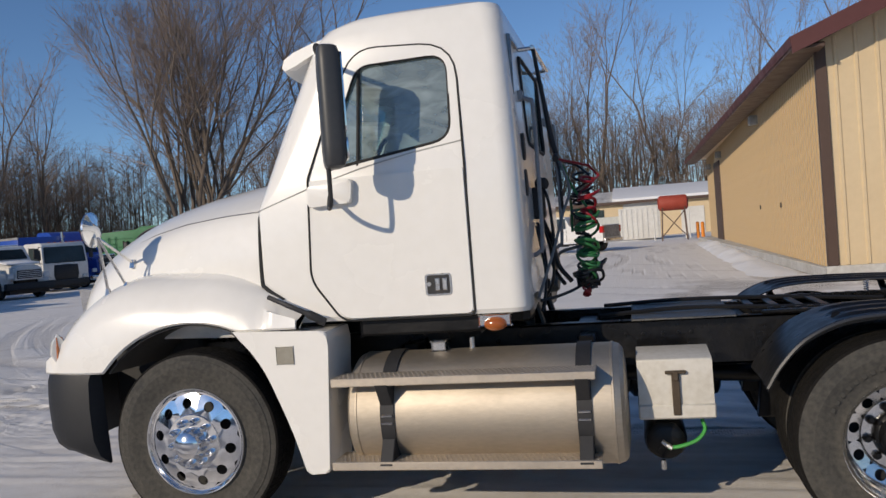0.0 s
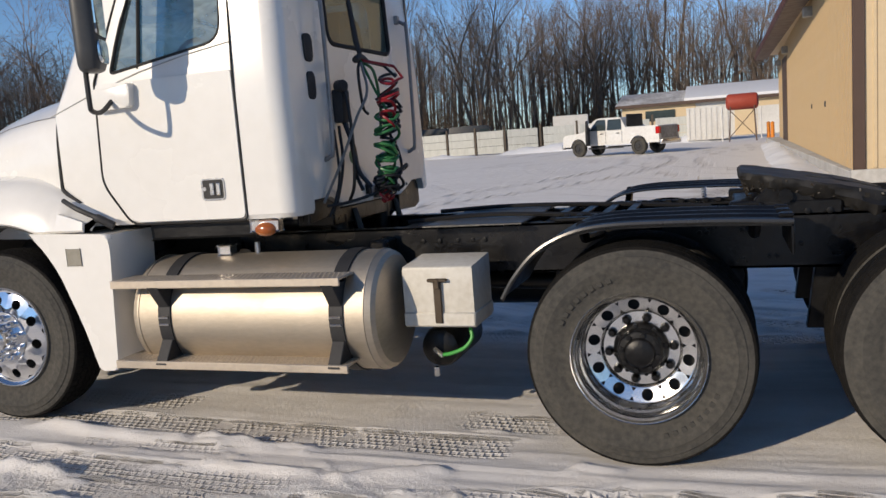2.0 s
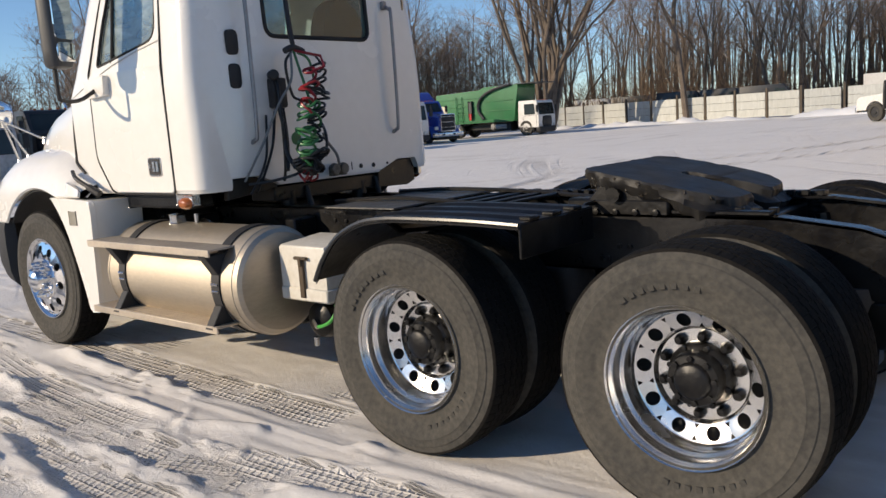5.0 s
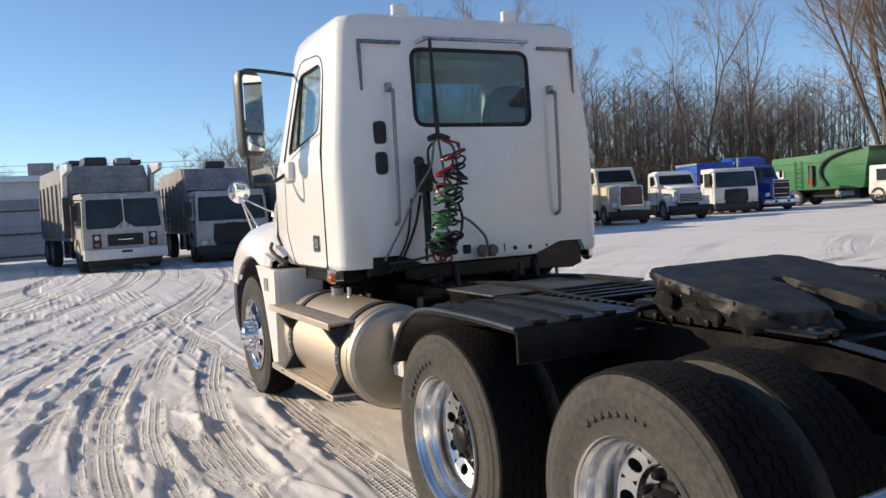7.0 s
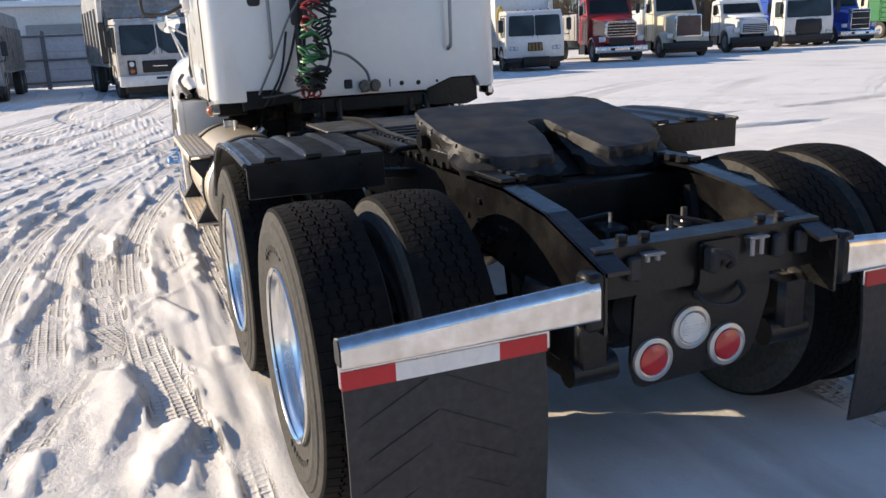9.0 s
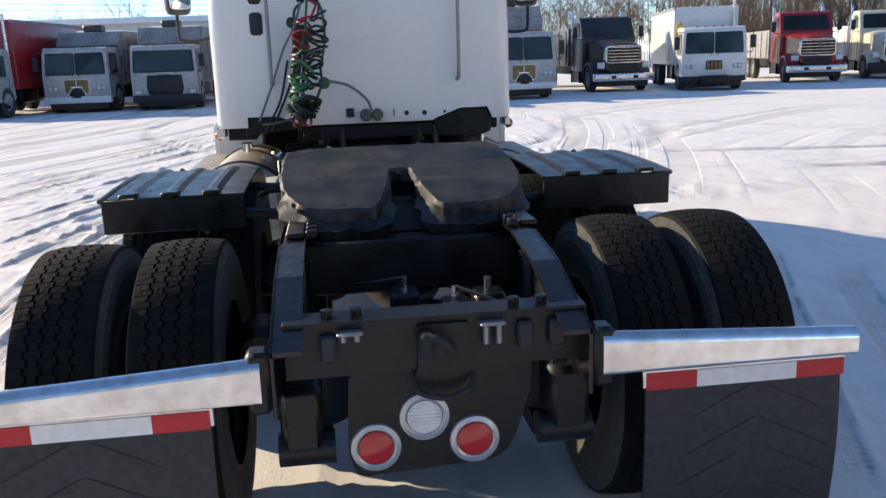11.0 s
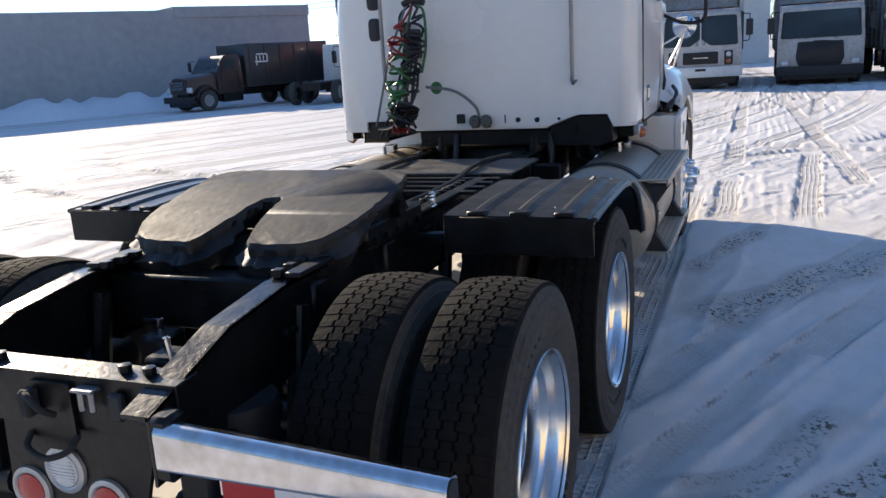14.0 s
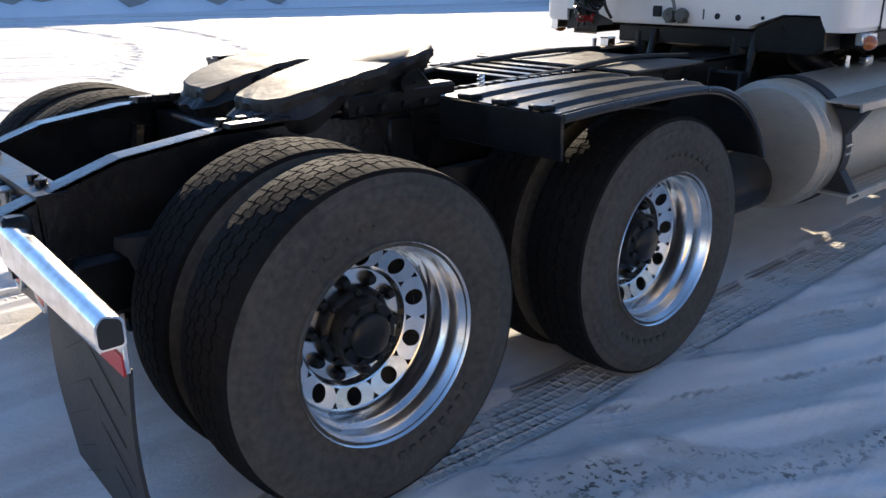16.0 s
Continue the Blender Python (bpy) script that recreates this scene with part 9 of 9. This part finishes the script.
def make_tree(seed, height, stems, lean, depth, label):
    """A leafless tree: stems that fork again and again into a rounded crown, with side shoots and fine twigs."""
    rnd = random.Random(seed)
    T = empty("bare_tree", label, "tree", None, "bare trees round the lot")
    trunk, crown = Twigs(), Twigs()
    ratio = 0.80

    def turned(d, angle):
        side = d.orthogonal().normalized()
        side.rotate(Matrix.Rotation(rnd.uniform(0, 6.28), 3, d))
        return (d * math.cos(angle) + side * math.sin(angle)).normalized()

    def limb(p, d, length, r, level, first=False):
        n = 5 if first else 3 if level < 4 else 2
        pts, rs = [p], [r]
        for k in range(n):
            d = (d + Vector((rnd.gauss(0, 0.08), rnd.gauss(0, 0.08), 0.03 if level < 4 else 0.06))).normalized()
            p = p + d * (length / n)
            pts.append(p)
            rs.append(max(0.008, r * (1 - 0.24 * (k + 1) / n)))
        if level >= depth:
            crown.spike(pts[0], pts[-1], r)
        elif r > 0.045:
            trunk.tube(pts, rs, 7 if r > 0.12 else 5)
        else:
            crown.tube(pts, rs, 3)
        r = rs[-1]
        if level >= depth:
            for k in range(4):
                q = pts[-1].lerp(pts[-2], rnd.random() * (k > 1))
                crown.spike(q, q + turned(d, rnd.uniform(0.1, 0.7)) * rnd.uniform(0.5, 1.2) * 0.045 * height, 0.009)
            return
        limb(p, turned(d, rnd.uniform(0.10, 0.26)), length * ratio * rnd.uniform(0.9, 1.1), r * 0.93, level + 1)
        limb(p, turned(d, rnd.uniform(0.28, 0.52)), length * ratio * rnd.uniform(0.75, 1.05), r * 0.70, level + 1)
        if level >= 1:
            for k in range(2):
                u = rnd.uniform(0.25, 0.9) * n
                a = min(n - 1, int(u))
                limb(pts[a].lerp(pts[a + 1], u - a), turned(d, rnd.uniform(0.5, 0.9)), length * 0.62 * rnd.uniform(0.7, 1.1), max(0.012, r * 0.35), min(depth, level + 3))
    size = height / sum(ratio ** k for k in range(depth + 1)) * 1.10
    for k in range(stems):
        a = 6.28 * k / stems + rnd.uniform(-0.3, 0.3)
        out = lean * (0.15, 1.0, 0.55, 0.8)[k % 4] * (stems > 1)
        d = Vector((math.cos(a) * out, math.sin(a) * out, 1)).normalized()
        foot = Vector((math.cos(a), math.sin(a), 0)) * (0.55 if stems > 3 else 0.25 if stems > 1 else 0) + Vector((0, 0, -0.1))
        limb(foot, d, size * (1.25 if stems == 1 else 1.0), 0.0125 * height * (1.0 if stems < 3 else 0.82), 0, True)
    trunk.mesh("trunk", BARK, T)
    crown.mesh("crown", TWIG, T)
    return T


kinds = [make_tree(31, 25, 13, 0.34, 7, "large many-stemmed bare tree with spreading crown"),
         make_tree(12, 18, 1, 0.0, 7, "tall leafless tree at the wood's edge"),
         make_tree(13, 17, 2, 0.22, 6, "leafless forked tree at the wood's edge"),
         make_tree(14, 17, 3, 0.26, 6, "leafless fanned tree at the wood's edge")]
kinds[0].matrix_basis = pose(-34.8, 59.8, 0)
kinds[1].matrix_basis = pose(-24.3, 66.5, 0) @ Matrix.Scale(1.35, 4)
kinds[2].matrix_basis = pose(-19, 74, 0)
kinds[3].matrix_basis = pose(-10, 94, 0)
rnd = random.Random(21)
spots = []
for k in range(30):
    t = k / 29
    x = -16 + 62 * t + rnd.uniform(-1, 1)
    spots.append((x, 80 + 8 * rnd.random() + (13 if -16 < x < 32 else 0), rnd.choice((1, 2, 3, 3)), rnd.uniform(0.82, 1.05)))
for k in range(22):
    t = k / 21
    spots.append((-56 + 8 * rnd.random() - 10 * (1 - t) - (9 if k % 2 else 0), 30 + 42 * t, rnd.choice((1, 2, 3)), rnd.uniform(0.55, 0.80)))
for k in range(9):
    spots.append((-118 + 20 * rnd.random(), -52 + 9.5 * k + rnd.uniform(-3, 3), rnd.choice((1, 2, 3)), rnd.uniform(0.45, 0.65)))
for k in range(9):
    spots.append((-46 + 3.6 * k + rnd.uniform(-1, 1), 76 + 7 * rnd.random(), rnd.choice((2, 3)), rnd.uniform(0.78, 1.0)))
for x, y, k, s in spots:
    copy_thing(kinds[k], pose(x, y, 0, 0, 0, rnd.uniform(0, 360)) @ Matrix.Scale(s, 4))


def far_woods():
    """A deep belt of thin stems and twigs behind the first trees, and brush at its foot."""
    rnd = random.Random(5)
    W, S = Twigs(), Twigs()

    def stem(x, y, h, limbs, twigs, thick=0.006):
        p = Vector((x, y, -0.05))
        lean = Vector((rnd.uniform(-0.08, 0.08), rnd.uniform(-0.08, 0.08), 1))
        S.tube([p, p + lean * h * 0.5, p + lean * h * 0.9], [thick * h, thick * 0.65 * h, 0.012], 3)
        for j in range(limbs):
            u = rnd.uniform(0.30, 0.88)
            q = p + lean * h * u
            a = rnd.uniform(0, 6.28)
            # longest at the middle of the crown, so that the outline is round
            d = Vector((math.cos(a), math.sin(a), rnd.uniform(0.5, 1.3))) * 0.21 * h * math.sqrt(max(0.08, 1 - ((u - 0.52) / 0.42) ** 2)) * rnd.uniform(0.7, 1.1)
            W.spike(q, q + d, 0.04)
            for i in range(twigs):
                t = rnd.uniform(0.25, 1.0)
                W.spike(q + d * t, q + d * t + Vector((rnd.gauss(0, 0.9), rnd.gauss(0, 0.9), rnd.uniform(0.0, 1.2))) * 0.075 * h * rnd.uniform(0.6, 1.2), 0.013)
    for k in range(1300):
        if k % 5 < 3:
            stem(rnd.uniform(-50, 55), rnd.uniform(92, 118), rnd.uniform(11, 19), 8, 6, rnd.uniform(0.005, 0.011))
        else:
            t = rnd.random()
            stem(-58 - 22 * rnd.random() + 12 * t, 34 + 52 * t, rnd.uniform(10, 16), 9, 7, 0.005)
    for k in range(150):
        stem(rnd.uniform(-88, -68), rnd.uniform(12, 36), rnd.uniform(7, 10.5), 10, 7)
    for k in range(330):
        stem(-125 + 25 * rnd.random(), rnd.uniform(-60, 48), rnd.uniform(5, 9.5), 9, 6)
    # unseen stems added in the east, to darken what the mirrors reflect
    for k in range(620):
        a = rnd.uniform(-0.9, 0.6)
        stem(25 + rnd.uniform(42, 62) * math.cos(a), rnd.uniform(42, 62) * math.sin(a), rnd.uniform(12, 18), 9, 3)
    woods = tagged(W.mesh("far_woods", TWIG), "deep belt of bare winter woods", "woods", "", "stuff")
    S.mesh("stems", BARK, woods)["kind"] = "stuff"
    W2 = Twigs()
    for k in range(19000):
        if k % 2:
            x, y = rnd.uniform(-46, 50), rnd.uniform(72, 92)
            if -18 < x < 32:
                y = rnd.uniform(91, 98)
        else:
            t = rnd.random()
            x, y = -46 - 14 * rnd.random() - 6 * (1 - t), 30 + 44 * t
        h = rnd.uniform(0.8, 3.0) if k % 3 else rnd.uniform(3, 6.5)
        p = Vector((x, y, 0))
        q = p + Vector((rnd.gauss(0, 0.25), rnd.gauss(0, 0.25), 1)) * h
        W2.spike(p, q, 0.04)
        for j in range(2):
            c = p.lerp(q, rnd.uniform(0.3, 0.8))
            W2.spike(c, c + Vector((rnd.gauss(0, 0.5), rnd.gauss(0, 0.5), 0.8)) * h * 0.4, 0.022)
    tagged(W2.mesh("undergrowth", BRUSH), "brown dry brush at the foot of the woods", "brush", "", "stuff")


far_woods()
